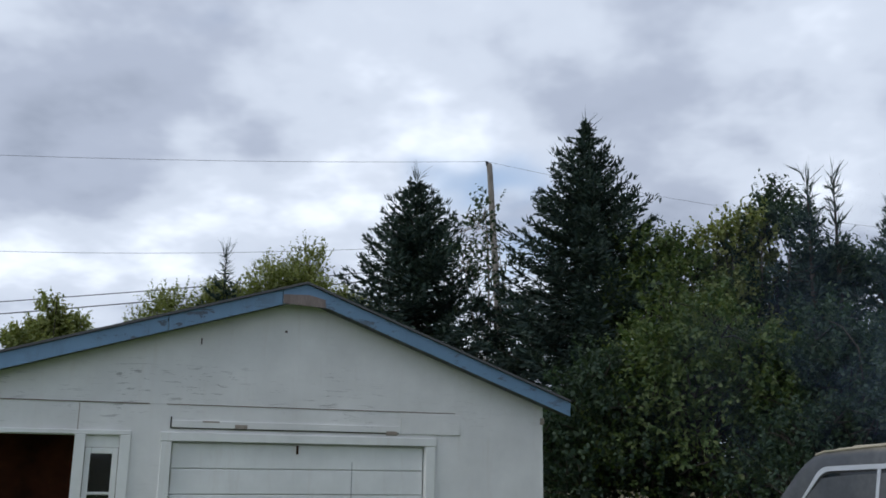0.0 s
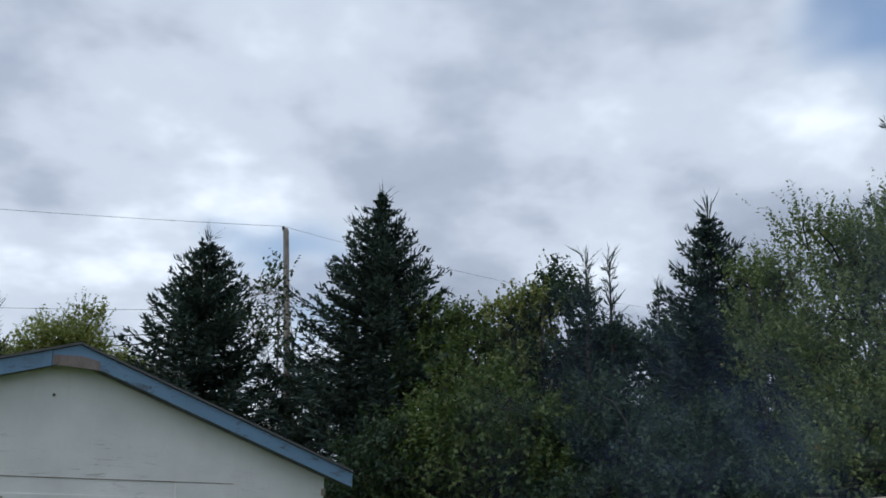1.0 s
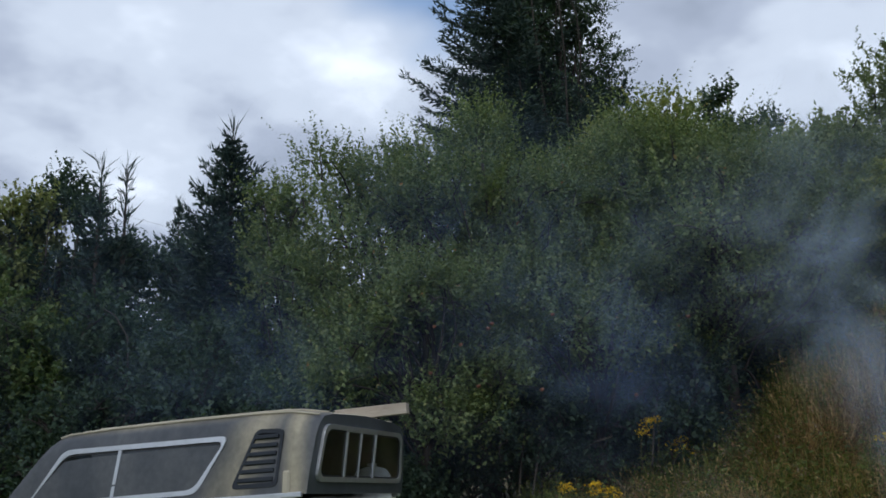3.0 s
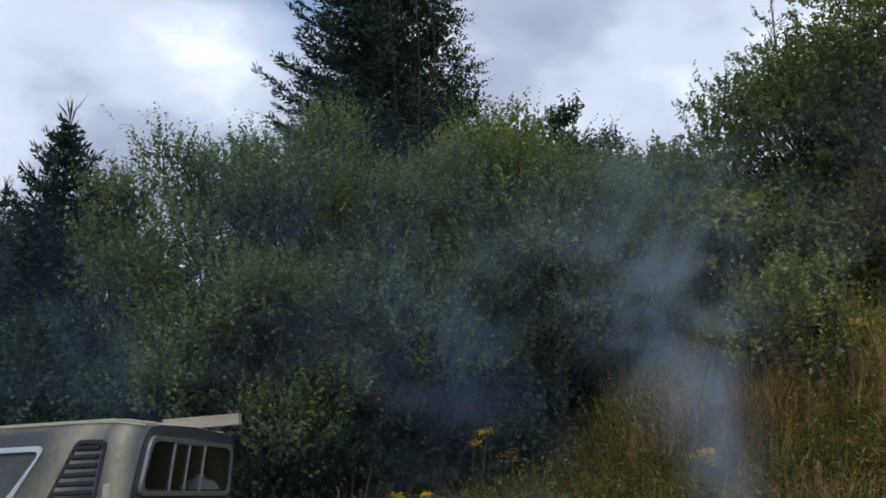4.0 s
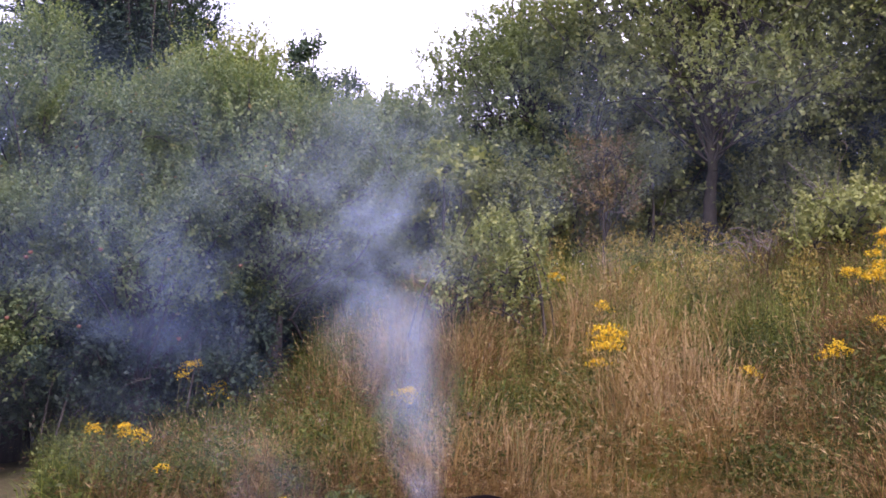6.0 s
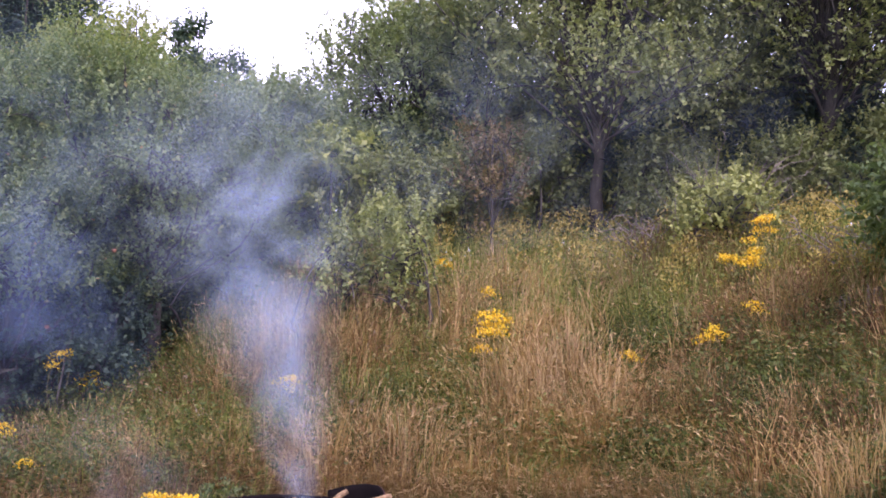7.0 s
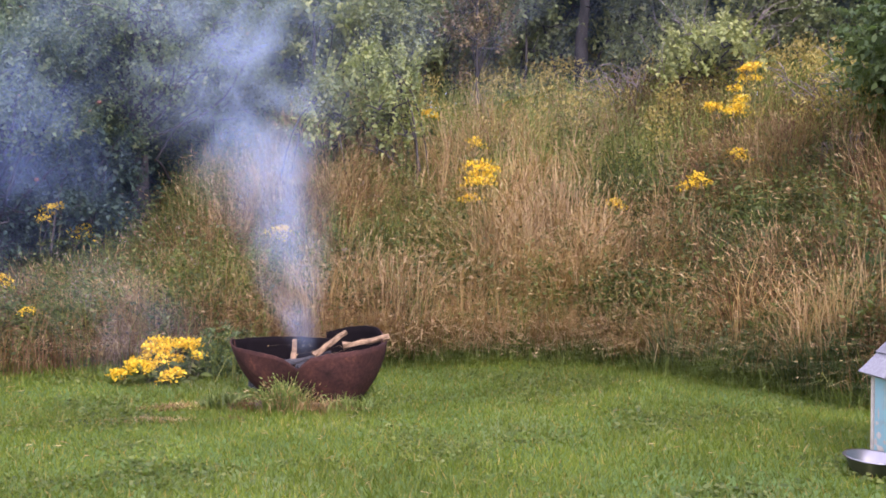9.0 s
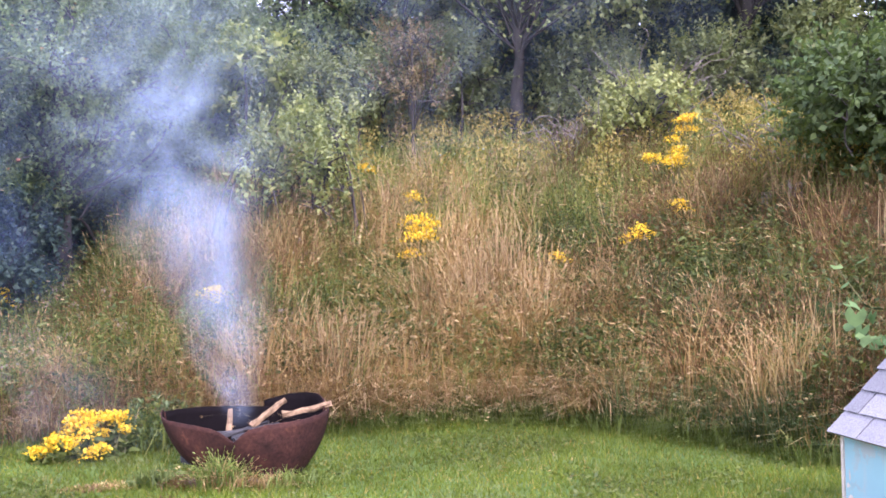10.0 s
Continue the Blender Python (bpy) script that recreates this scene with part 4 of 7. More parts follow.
def plastic_drum():
    """White drum standing on the trailer's floor behind the rear window."""
    h, left = Vector((-0.545, 0.839, 0)).normalized(), Vector((-0.839, -0.545, 0)).normalized()
    c = Vector((3.64, 5.59, 0)) - left * 0.86 + h * 0.20 - left * 0.60
    m = Matrix.Translation((c.x, c.y, 0.572))
    bm = bmesh.new()
    prof = [(0.15, 0.0), (0.165, 0.02), (0.165, 0.22), (0.158, 0.24), (0.165, 0.26), (0.165, 0.64), (0.155, 0.69), (0.12, 0.735), (0.05, 0.755)]
    rings = [[bm.verts.new((r * math.cos(a * math.tau / 24), r * math.sin(a * math.tau / 24), z)) for a in range(24)] for r, z in prof]
    for a, b in zip(rings, rings[1:]):
        for i in range(24):
            bm.faces.new((a[i - 1], a[i], b[i], b[i - 1])).smooth = True
    bm.faces.new(rings[0][::-1])
    bm.faces.new(rings[-1])
    dr = thing("plastic_drum", m, "white plastic drum standing inside the trailer", "drum")
    part("drum_body", bm, M_WHITEDOOR, dr)
    bm = bmesh.new()
    bmesh.ops.create_cone(bm, cap_ends=True, segments=20, radius1=0.042, radius2=0.04, depth=0.03, matrix=Matrix.Translation((0, 0, 0.77)))
    part("screw_cap", bm, M_WHITETRIM, dr)


trailer()
plastic_drum()
loose_plank()


# ---- fire pit of cut steel plates ----
PIT = Vector((7.17, 2.955, 0))
PIT.z = gz(PIT.x, PIT.y)


def fire_pit():
    # local x runs across the view (towards the dog house), y away from the viewer
    turn = -68.0
    m = pose(PIT.x, PIT.y, PIT.z, 0, 0, turn)
    pit = thing("fire_pit", m, "rusty steel fire pit of curved cut plates on the lawn", "fire pit")

    def plate(a0, a1, rims, grow, feet=(0.03,), belly=0.31, name="steel_plate", lab=""):
        """One curved plate between two bearings; rims and feet: heights of its upper and lower edge along it."""
        na, nt = 22, 9
        bm = bmesh.new()
        grid = []
        for skin, off in ((0, 0.0), (1, -0.012)):
            g = []
            for i in range(na + 1):
                a = radians(a0 + (a1 - a0) * i / na)
                zt = np.interp(i / na, np.linspace(0, 1, len(rims)), rims) + 0.007 * noise.noise(Vector((i * 0.9, a0, 0)))
                zb = np.interp(i / na, np.linspace(0, 1, len(feet)), feet)
                row = []
                for k in range(nt + 1):
                    t = k / nt
                    z = zb + (zt - zb) * t
                    q = max(z, 0.0) / 0.5
                    r = 0.67 - belly + belly * math.sin(min(q, 1.04) * 1.5) ** 0.8 + grow + off
                    r += 0.006 * noise.noise(Vector((a * 4, t * 3, grow * 50)))
                    r *= 1 + 0.015 * math.sin(5 * a + 3 * t)
                    row.append(bm.verts.new((r * math.cos(a) * 0.885, r * math.sin(a) * 0.7, z)))
                g.append(row)
            grid.append(g)
        for i in range(na):
            for k in range(nt):
                for s in (0, 1):
                    g = grid[s]
                    f = bm.faces.new((g[i][k], g[i + 1][k], g[i + 1][k + 1], g[i][k + 1]))
                    f.material_index = s
                    f.smooth = True
        o, n = grid
        for i in range(na):
            for k in (0, nt):
                bm.faces.new((o[i][k], o[i + 1][k], n[i + 1][k], n[i][k]))
        for k in range(nt):
            for i in (0, na):
                bm.faces.new((o[i][k], o[i][k + 1], n[i][k + 1], n[i][k]))
        me = bpy.data.meshes.new(name)
        bmesh.ops.recalc_face_normals(bm, faces=bm.faces)
        bm.to_mesh(me)
        bm.free()
        me.materials.append(M_RUST)
        me.materials.append(M_SOOT)
        return part(name, me, None, pit, lab)

    plate(180, 269, [0.50, 0.472, 0.455, 0.447, 0.438, 0.425, 0.395, 0.30], 0.012, [0.45, 0.27, 0.15, 0.09, 0.075, 0.09])
    plate(265, 352, [0.30, 0.40, 0.428, 0.437, 0.442, 0.45, 0.462, 0.478, 0.49], 0.035, [0.14, 0.05, 0.01, 0.0, 0.02, 0.06], 0.25)
    plate(348, 440, [0.50, 0.54, 0.57, 0.57, 0.55, 0.50], 0.0)
    plate(76, 184, [0.45, 0.46, 0.47, 0.475, 0.48, 0.49], -0.008)
    bm = bmesh.new()
    bmesh.ops.create_cone(bm, cap_ends=True, segments=24, radius1=0.5, radius2=0.5, depth=0.14, matrix=Matrix.Translation((0, 0, 0.2)) @ Matrix.Diagonal((0.94, 0.66, 1, 1)))
    for v in bm.verts:
        v.co.z += noise.noise(v.co * 6) * 0.03
    part("ash_bed", bm, M_ASH, pit, "grey ash and charred remains")
    bm = bmesh.new()
    bmesh.ops.create_cone(bm, cap_ends=True, segments=24, radius1=0.34, radius2=0.36, depth=0.06, matrix=Matrix.Translation((0, 0, 0.02)) @ Matrix.Diagonal((0.94, 0.66, 1, 1)))
    part("bottom_plate", bm, M_RUST, pit)
    return m


PIT_M = fire_pit()


def firewood(a, b, r, material, label, sides=7, seed=0):
    """A split billet between two points of the pit."""
    rng = np.random.default_rng(seed)
    a, b = Vector(a), Vector(b)
    bm = bmesh.new()
    way = (b - a)
    ln = way.length
    bmesh.ops.create_cone(bm, cap_ends=True, segments=sides, radius1=r, radius2=r * 0.85, depth=ln)
    bmesh.ops.subdivide_edges(bm, edges=[e for e in bm.edges if abs(e.verts[0].co.z - e.verts[1].co.z) > ln * 0.5], cuts=4)
    for v in bm.verts:
        v.co.x += rng.normal() * r * 0.14
        v.co.y = v.co.y * 0.6 + rng.normal() * r * 0.12
    me = bpy.data.meshes.new("firewood_log")
    bmesh.ops.recalc_face_normals(bm, faces=bm.faces)
    bm.to_mesh(me)
    bm.free()
    me.materials.append(material)
    ob = new("firewood_log", me)
    ob.matrix_world = PIT_M @ Matrix.Translation((a + b) / 2) @ way.to_track_quat('Z', 'Y').to_matrix().to_4x4()
    return tagged(ob, label, "firewood", "logs in the fire pit")


firewood((0.04, 0.02, 0.36), (0.29, 0.12, 0.535), 0.04, M_LOGEND, "split pale firewood log leaning in the fire pit", 6, 1)
firewood((0.28, -0.1, 0.45), (0.64, -0.05, 0.515), 0.046, M_LOGEND, "split pale firewood log jutting over the rim", 6, 2)
firewood((-0.12, 0.0, 0.28), (-0.13, 0.2, 0.465), 0.024, M_LOGEND, "pale split stick standing in the fire pit", 5, 3)
firewood((-0.35, -0.1, 0.30), (0.25, 0.05, 0.36), 0.03, M_CHAR, "charred log lying across the ash", 7, 4)
firewood((-0.2, -0.2, 0.30), (0.15, 0.15, 0.37), 0.03, M_CHAR, "charred log lying across the ash", 7, 5)
firewood((-0.05, -0.25, 0.30), (0.3, -0.1, 0.36), 0.026, M_CHAR, "charred stick among the embers", 7, 6)


def stone(x, y, r, seed, label):
    rng = np.random.default_rng(seed)
    bm = bmesh.new()
    bmesh.ops.create_icosphere(bm, subdivisions=2, radius=r)
    o = Vector(rng.normal(size=3).tolist())
    for v in bm.verts:
        v.co += v.co.normalized() * noise.noise(v.co / r + o) * r * 0.35
        v.co.z *= 0.7
    me = bpy.data.meshes.new("stone")
    bm.to_mesh(me)
    bm.free()
    me.materials.append(M_STONE)
    ob = new("stone", me)
    p = PIT_M @ Vector((x, y, 0))
    ob.location = (p.x, p.y, gz(p.x, p.y) + r * 0.35)
    return tagged(ob, label, "stone", "stones under the fire pit")


stone(-0.27, -0.38, 0.085, 1, "pinkish field stone propping the fire pit")
stone(-0.36, -0.33, 0.07, 2, "pinkish field stone propping the fire pit")
stone(-0.16, -0.40, 0.055, 3, "pale field stone propping the fire pit")
stone(0.1, -0.40, 0.06, 4, "brown field stone beside the fire pit")


# ---- dog house and bowl ----
def dog_house():
    # local x runs along the near wall from its far end, y points away from the lawn's viewer
    far = Vector((6.29, -1.075, 0))
    along = Vector((-0.91, -0.42, 0)).normalized()
    back = Vector((0.42, -0.91, 0)).normalized()
    m = Matrix((along, back, Vector((0, 0, 1)))).transposed().to_4x4()
    far.z = gz(6.0, -1.2) - 0.01
    m.translation = far
    dh = thing("dog_house", m, "small pale blue wooden dog house with grey shingle roof", "dog house")
    L, Dp, H, ZR = 1.27, 0.73, 0.53, 0.925
    part("side_panel", board(0, L, 0, 0.018, 0.03, H - 0.035, 0.002), M_BLUEHOUSE, dh)
    part("side_panel", board(0, L, Dp - 0.018, Dp, 0.03, H - 0.035, 0.002), M_BLUEHOUSE, dh)
    gable = [(0.02, 0.03), (Dp - 0.02, 0.03), (Dp - 0.02, H - 0.04), (Dp / 2, ZR - 0.06), (0.02, H - 0.04)]
    for x0 in (0.0, L - 0.018):
        bm = prism(gable, x0, x0 + 0.018)
        for v in bm.verts:
            v.co.x, v.co.y = v.co.y, v.co.x
        part("end_panel", bm, M_BLUEHOUSE, dh)
    part("corner_trim", board(-0.02, -0.002, -0.012, 0.03, 0.03, H - 0.06, 0.003), M_PALEWOOD, dh, "bare wood edge")
    # paint worn through to the board at the foot of the far corner
    chips = np.random.default_rng(12)
    for cx, cz, w, h in ((0.07, 0.075, 0.11, 0.035), (0.05, 0.15, 0.05, 0.018), (0.16, 0.06, 0.09, 0.03), (0.03, 0.215, 0.035, 0.012), (0.11, 0.125, 0.035, 0.012), (0.26, 0.055, 0.07, 0.02), (0.045, 0.27, 0.02, 0.03), (0.21, 0.105, 0.03, 0.012), (0.36, 0.05, 0.09, 0.018), (0.5, 0.052, 0.07, 0.022), (0.02, 0.11, 0.03, 0.02)):
        ring = [(cx + math.cos(k * 0.628) * w * 0.5 * chips.uniform(0.55, 1.2), cz + math.sin(k * 0.628) * h * chips.uniform(0.5, 1.2)) for k in range(10)]
        part("bare_patch", prism([(max(x, 0.002), max(z, 0.034)) for x, z in ring], -0.0012, 0.004), M_PALEWOOD, dh, "bare board where the paint has worn off")
    part("floor_frame", board(0.0, L, 0.02, Dp - 0.02, 0.0, 0.03, 0.0), M_RAWBOARD, dh)
    # roof decks with shingles laid in courses
    over, out = 0.05, 0.04
    run = Dp / 2 + out
    rise = (ZR - H) / (Dp / 2) * run
    slope = math.hypot(run, rise)
    ang = math.atan2(rise, run)
    rng = np.random.default_rng(3)
    for s in (0, 1):
        deck = part("roof_deck", board(-over, L + over, 0, slope, -0.02, 0.0, 0.002), M_RAWBOARD, dh)
        if s == 0:
            deck.matrix_local = Matrix.Translation((0, -out, ZR - rise)) @ Matrix.Rotation(ang, 4, 'X')
        else:
            deck.matrix_local = Matrix.Translation((L, Dp + out, ZR - rise)) @ Matrix.Rotation(math.pi, 4, 'Z') @ Matrix.Rotation(ang, 4, 'X')
        courses = 4
        e = slope / courses
        w = 0.30
        for c in range(courses):
            x = -over - 0.02 - (0.14 if c % 2 else 0.0) + rng.uniform(-0.02, 0.02)
            while x < L + over:
                x0, x1 = max(x, -over - 0.02), min(x + w, L + over + 0.02)
                if x1 - x0 > 0.03:
                    y0 = c * e - 0.012
                    y1 = (c + 1) * e + 0.01
                    bm = bmesh.new()
                    box(bm, x0 + 0.007, x1 - 0.007, y0, y1, 0.0, 0.006)
                    for v in bm.verts:
                        v.co.z += 0.016 - 0.012 * (v.co.y - y0) / (y1 - y0)
                    o = part("shingle", bm, M_SHINGLE, deck)
                x += w
    # folded ridge shingles, one beside the other
    w = 0.12
    for i in range(9):
        x0, x1 = -over + i * (L + 2 * over) / 9, -over + (i + 1) * (L + 2 * over) / 9 - 0.006
        lift = 0.022 + 0.003 * (i % 2)
        bm = bmesh.new()
        rows = []
        for x in (x0, x1):
            rows.append([bm.verts.new((x, Dp / 2 + s * w * math.cos(ang), ZR + z - abs(s) * w * math.sin(ang))) for z in (lift, lift + 0.006) for s in (-1, 0, 1)])
        a, c = rows
        for q in ((0, 1, 4, 3), (1, 2, 5, 4)):
            bm.faces.new([a[k] for k in q])
            bm.faces.new([c[k] for k in q[::-1]])
        for p, q in ((0, 1), (1, 2), (2, 5), (5, 4), (4, 3), (3, 0)):
            bm.faces.new((a[p], a[q], c[q], c[p]))
        part("ridge_shingle", bm, M_SHINGLE, dh)
    return dh


dog_house()


def steel_bowl(x, y):
    k = 0.9
    prof = [(0.0, 0.012), (0.07, 0.014), (0.115, 0.045), (0.140, 0.104), (0.158, 0.108), (0.162, 0.102), (0.146, 0.095), (0.122, 0.036), (0.085, 0.0), (0.0, 0.0)]
    bm = bmesh.new()
    vs = [bm.verts.new((r * k, 0, z * k)) for r, z in prof]
    es = [bm.edges.new((vs[i], vs[i + 1])) for i in range(len(vs) - 1)]
    bmesh.ops.spin(bm, geom=vs + es, cent=(0, 0, 0), axis=(0, 0, 1), angle=2 * math.pi, steps=32)
    bmesh.ops.remove_doubles(bm, verts=bm.verts, dist=1e-4)
    bmesh.ops.recalc_face_normals(bm, faces=bm.faces)
    for f in bm.faces:
        f.smooth = True
    me = bpy.data.meshes.new("dog_bowl")
    bm.to_mesh(me)
    bm.free()
    me.materials.append(M_STEELBOWL)
    ob = new("dog_bowl", me)
    ob.matrix_world = pose(x, y, gz(x, y) + 0.004, 3, -2, 0)
    return tagged(ob, "round stainless steel dog bowl on the grass", "bowl")


steel_bowl(5.885, -1.035)

# ---- trees ----


def crown_leaves(clumps, per, rng, leaf, shoot, up, leaves=11, fill=1.0, spikes=0):
    """Leafy shoots that stand out of clumps (centre, radius), leaves turned to the light, over a loose inside of larger leaves."""
    P, D, Q, O = [], [], [], []
    for (c, r), k in zip(clumps, per):
        d = unit(rng.normal(size=(k, 3)))
        d[:, 2] = np.where(d[:, 2] < -0.35, -d[:, 2], d[:, 2])
        rad = r * rng.uniform(0.45, 1.0, size=(k, 1)) ** 0.7
        P.append(np.asarray(c) + d * rad * [1, 1, 0.8])
        D.append(unit(d * 0.75 + np.array([0, 0, up]) + rng.normal(size=(k, 3)) * 0.3))
        O.append(d)
        Q.append(np.asarray(c) + rng.normal(size=(int(k * 1.6 * fill) + 1, 3)) * r * 0.36)
    ln = [shoot * rng.uniform(0.4, 1.1, size=(len(p), 1)) for p in P]
    if spikes:
        # long upright shoots out of the upper clumps
        tops = sorted(clumps, key=lambda q: -q[0][2])[:max(3, len(clumps) // 2)]
        for i in range(spikes):
            c, r = tops[rng.integers(len(tops))]
            d = unit(rng.normal(size=3) * [0.6, 0.6, 0.2] + [0, 0, 1.0])
            P.append((np.asarray(c) + d * r * 0.6)[None])
            D.append(unit(d + rng.normal(size=3) * 0.2)[None])
            O.append(d[None])
            ln.append(np.array([[shoot * rng.uniform(1.1, 1.9)]]))
    P, D, Q, O, ln = (np.concatenate(w) for w in (P, D, Q, O, ln))
    n = len(P)
    t = (np.arange(leaves) + 0.5) / leaves
    base = P[:, None] + D[:, None] * ln[:, None] * t[None, :, None]
    side = unit(rng.normal(size=(n, leaves, 3)))
    way = unit(D[:, None] * 0.55 + side * 0.9 + np.array([0, 0, -0.1]))
    face = unit(O[:, None] * 0.5 + np.array([0, 0, 0.75]) + rng.normal(size=(n, leaves, 3)) * 0.42)
    size = leaf * rng.uniform(0.75, 1.25, size=(n, leaves)) * (1.15 - 0.5 * t[None])
    v, f = leaf_quads(base.reshape(-1, 3), way.reshape(-1, 3), size.ravel(), size.ravel() * 0.58, rng, 0.2, face.reshape(-1, 3))
    m = len(Q)
    q = leaf_quads(Q, rng.normal(size=(m, 3)), leaf * rng.uniform(0.9, 1.3, m), leaf * 0.7, rng)
    return joined([(v, f), q])


def limb_path(a, b, rng, bend=0.12, n=6):
    t = np.linspace(0, 1, n)[:, None]
    a, b = np.asarray(a, float), np.asarray(b, float)
    ln = np.linalg.norm(b - a)
    p = a * (1 - t) + b * t
    off = rng.normal(size=3) * bend * ln
    return p + np.sin(np.pi * t) * off + np.array([0, 0, 0.12 * ln]) * np.sin(np.pi * t)


def broad_tree(name, x, y, height, radius, crown_base, mat, label, seed, clumps=34, shoots=60, leaf=0.085, shoot=0.42, up=0.55, trunk_r=0.11,
               bark=None, lobe=0.32, flat=1.0, category="tree", leaves=11, leanx=0.0, leany=0.0, ragged=0.25, hollow=0.35, stems=1, spikes=0):
    """A broad-leaved tree: tapered trunk, limbs to each clump, a crown of many shoots."""
    rng = np.random.default_rng(seed)
    z0 = gz(x, y)
    tree = thing(name, pose(x, y, z0), label, category)
    hc = (height - crown_base) / 2
    mid = crown_base + hc
    cl, per = [], []
    for i in range(clumps):
        d = unit(rng.normal(size=3))
        if d[2] < -0.75:
            d[2] = -d[2]
        k = rng.uniform(hollow, 1.0) ** 0.5
        rr = lobe * radius * rng.uniform(0.65, 1.3)
        w = 1 + ragged * rng.normal() * 0.5
        reach = np.array([max(radius - rr * 0.7, 0.1), max(radius - rr * 0.7, 0.1) * flat, max(hc - rr * 0.6, 0.1)]) * w
        c = d * k * reach + np.array([leanx, leany, mid])
        c[2] = max(c[2], 0.15 + rr * 0.4)
        cl.append((c, rr))
        per.append(int(shoots * 0.56 * (rr / (lobe * radius)) ** 2) + 4)
    v, f = crown_leaves(cl, per, rng, leaf * 1.17, shoot * 1.1, up, leaves, 0.0 if shoots < 28 else 1.0, spikes)
    part("crown", fast_mesh("crown", v, f, mat), None, tree)
    pieces = []
    fork = np.array([leanx * 0.5, leany * 0.5, max(crown_base * 0.9, height * 0.22)])
    for s in range(stems):
        o = np.array([rng.normal() * 0.25, rng.normal() * 0.25, 0]) if stems > 1 else np.zeros(3)
        fk = fork + o * 1.5
        pieces.append(tube(limb_path(o + (0, 0, -0.2), fk, rng, 0.05), np.linspace(trunk_r * 1.25, trunk_r * 0.75, 6), 9))
        top = np.array([leanx, leany, height * 0.9])
        pieces.append(tube(limb_path(fk, top, rng, 0.04), np.linspace(trunk_r * 0.75, 0.012, 6), 7))
    for i, (c, rr) in enumerate(cl):
        a = fork + (np.array([leanx, leany, height * 0.85]) - fork) * rng.uniform(0, 0.6)
        pieces.append(tube(limb_path(a, c + np.array([0, 0, rr * 0.5]), rng), np.linspace(trunk_r * 0.22, 0.008, 6), 5))
        for q in range(3):
            tip = c + unit(rng.normal(size=3) + np.array([0, 0, 0.5])) * rr * 1.1
            pieces.append(tube(limb_path(c, tip, rng, 0.1, 4), np.linspace(0.014, 0.004, 4), 3))
    v, f = joined(pieces)
    part("trunk", fast_mesh("trunk", v, f, bark or M_BARK, None, True), None, tree)
    return tree


def spruce(x, y, height, spread, label, seed, sparse=1.0, bare_top=0.0, gap=0.23, name="spruce_tree", z0=None, power=1.0, low=0.35):
    """A spruce: whorls of boughs with side twigs of needles, upright shoots round the leader."""
    rng = np.random.default_rng(seed)
    zg = gz(x, y) if z0 is None else z0
    tree = thing(name, pose(x, y, zg), label, "spruce tree")
    A, B, W = [], [], []
    pieces = [tube([(0, 0, -0.2), (0, 0, height * 0.5), (0.02, 0, height)], [0.02 * height + 0.03, 0.011 * height, 0.006], 8)]
    z = low
    while z < height - 0.12:
        q = 1 - z / height
        reach0 = min(spread * 0.93 * q ** power, spread * 0.8) + 0.02
        nb = max(4, int((6.5 + q * 3.5) * sparse))
        a0 = rng.uniform(0, 6.28)
        for b in range(nb):
            a = a0 + b * 6.283 / nb + rng.normal() * 0.22
            reach = reach0 * rng.uniform(0.6, 1.08)
            if rng.random() < 0.08:
                reach *= 1.12
            lift = 0.75 - 1.1 * min(q * 2.2, 1.0) + rng.normal() * 0.14
            d = np.array([math.cos(a), math.sin(a), 0.0])
            n = max(4, int(reach / 0.09))
            t = np.linspace(0, 1, n + 1)[1:, None]
            path = d * reach * t + np.array([0, 0, 1.0]) * (reach * (lift * t * 0.55 + 0.34 * t ** 2.4 * (q > 0.1)))
            path = path + (0, 0, z + rng.normal() * 0.05)
            if reach > 0.5:
                pieces.append(tube(np.concatenate([[(0, 0, z)], path[[n // 2, -1]]]), [0.018 * reach ** 0.5, 0.011, 0.004], 3))
            tang = unit(np.gradient(np.concatenate([[(0, 0, z)], path]), axis=0)[1:])
            side = np.cross(tang, [0, 0, 1.0])
            side = unit(side)
            # the bough's own needles
            A.append(path - tang * 0.06)
            B.append(tang * 0.17)
            W.append(np.full(n, 0.022 if bare_top and z > height * (1 - bare_top) else 0.045))
            if bare_top and z > height * (1 - bare_top):
                continue
            sl = (reach * 0.42 * (1 - 0.8 * t[:, 0]) + 0.09) * min(1.0, 0.35 + q * 4)
            for s in (-1, 1):
                for rep in (0.45, 0.72, 1.0):
                    k = rng.random(n) < (0.95 if sparse >= 1 else 0.75)
                    w = unit(tang * rng.uniform(0.5, 1.0, (n, 1)) + side * s + rng.normal(size=(n, 3)) * 0.22 + np.array([0, 0, -0.12 if q > 0.3 else 0.15]))
                    st = path + w * (sl * (rep - 0.45))[:, None]
                    A.append(st[k])
                    B.append((w * np.minimum(sl * 0.6, 0.19)[:, None])[k])
                    W.append(np.full(k.sum(), 0.036))
            # upturned candles at the bough's end
            if reach > 0.3:
                kk = 5
                A.append(path[-1] + rng.normal(size=(kk, 3)) * [0.07, 0.07, 0.02])
                B.append(unit(d * 0.45 + rng.normal(size=(kk, 3)) * 0.2 + [0, 0, 0.8]) * rng.uniform(0.1, 0.22, (kk, 1)))
                W.append(np.full(kk, 0.028))
            # tufts above and below give the bough body
            w = unit(tang * 0.6 + rng.normal(size=(n, 3)) * 0.6)
            A.append(path)
            B.append(w * rng.uniform(0.08, 0.2, (n, 1)))
            W.append(np.full(n, 0.045))
        z += gap * rng.uniform(0.75, 1.25) * (0.9 if q < 0.3 else 1.0)
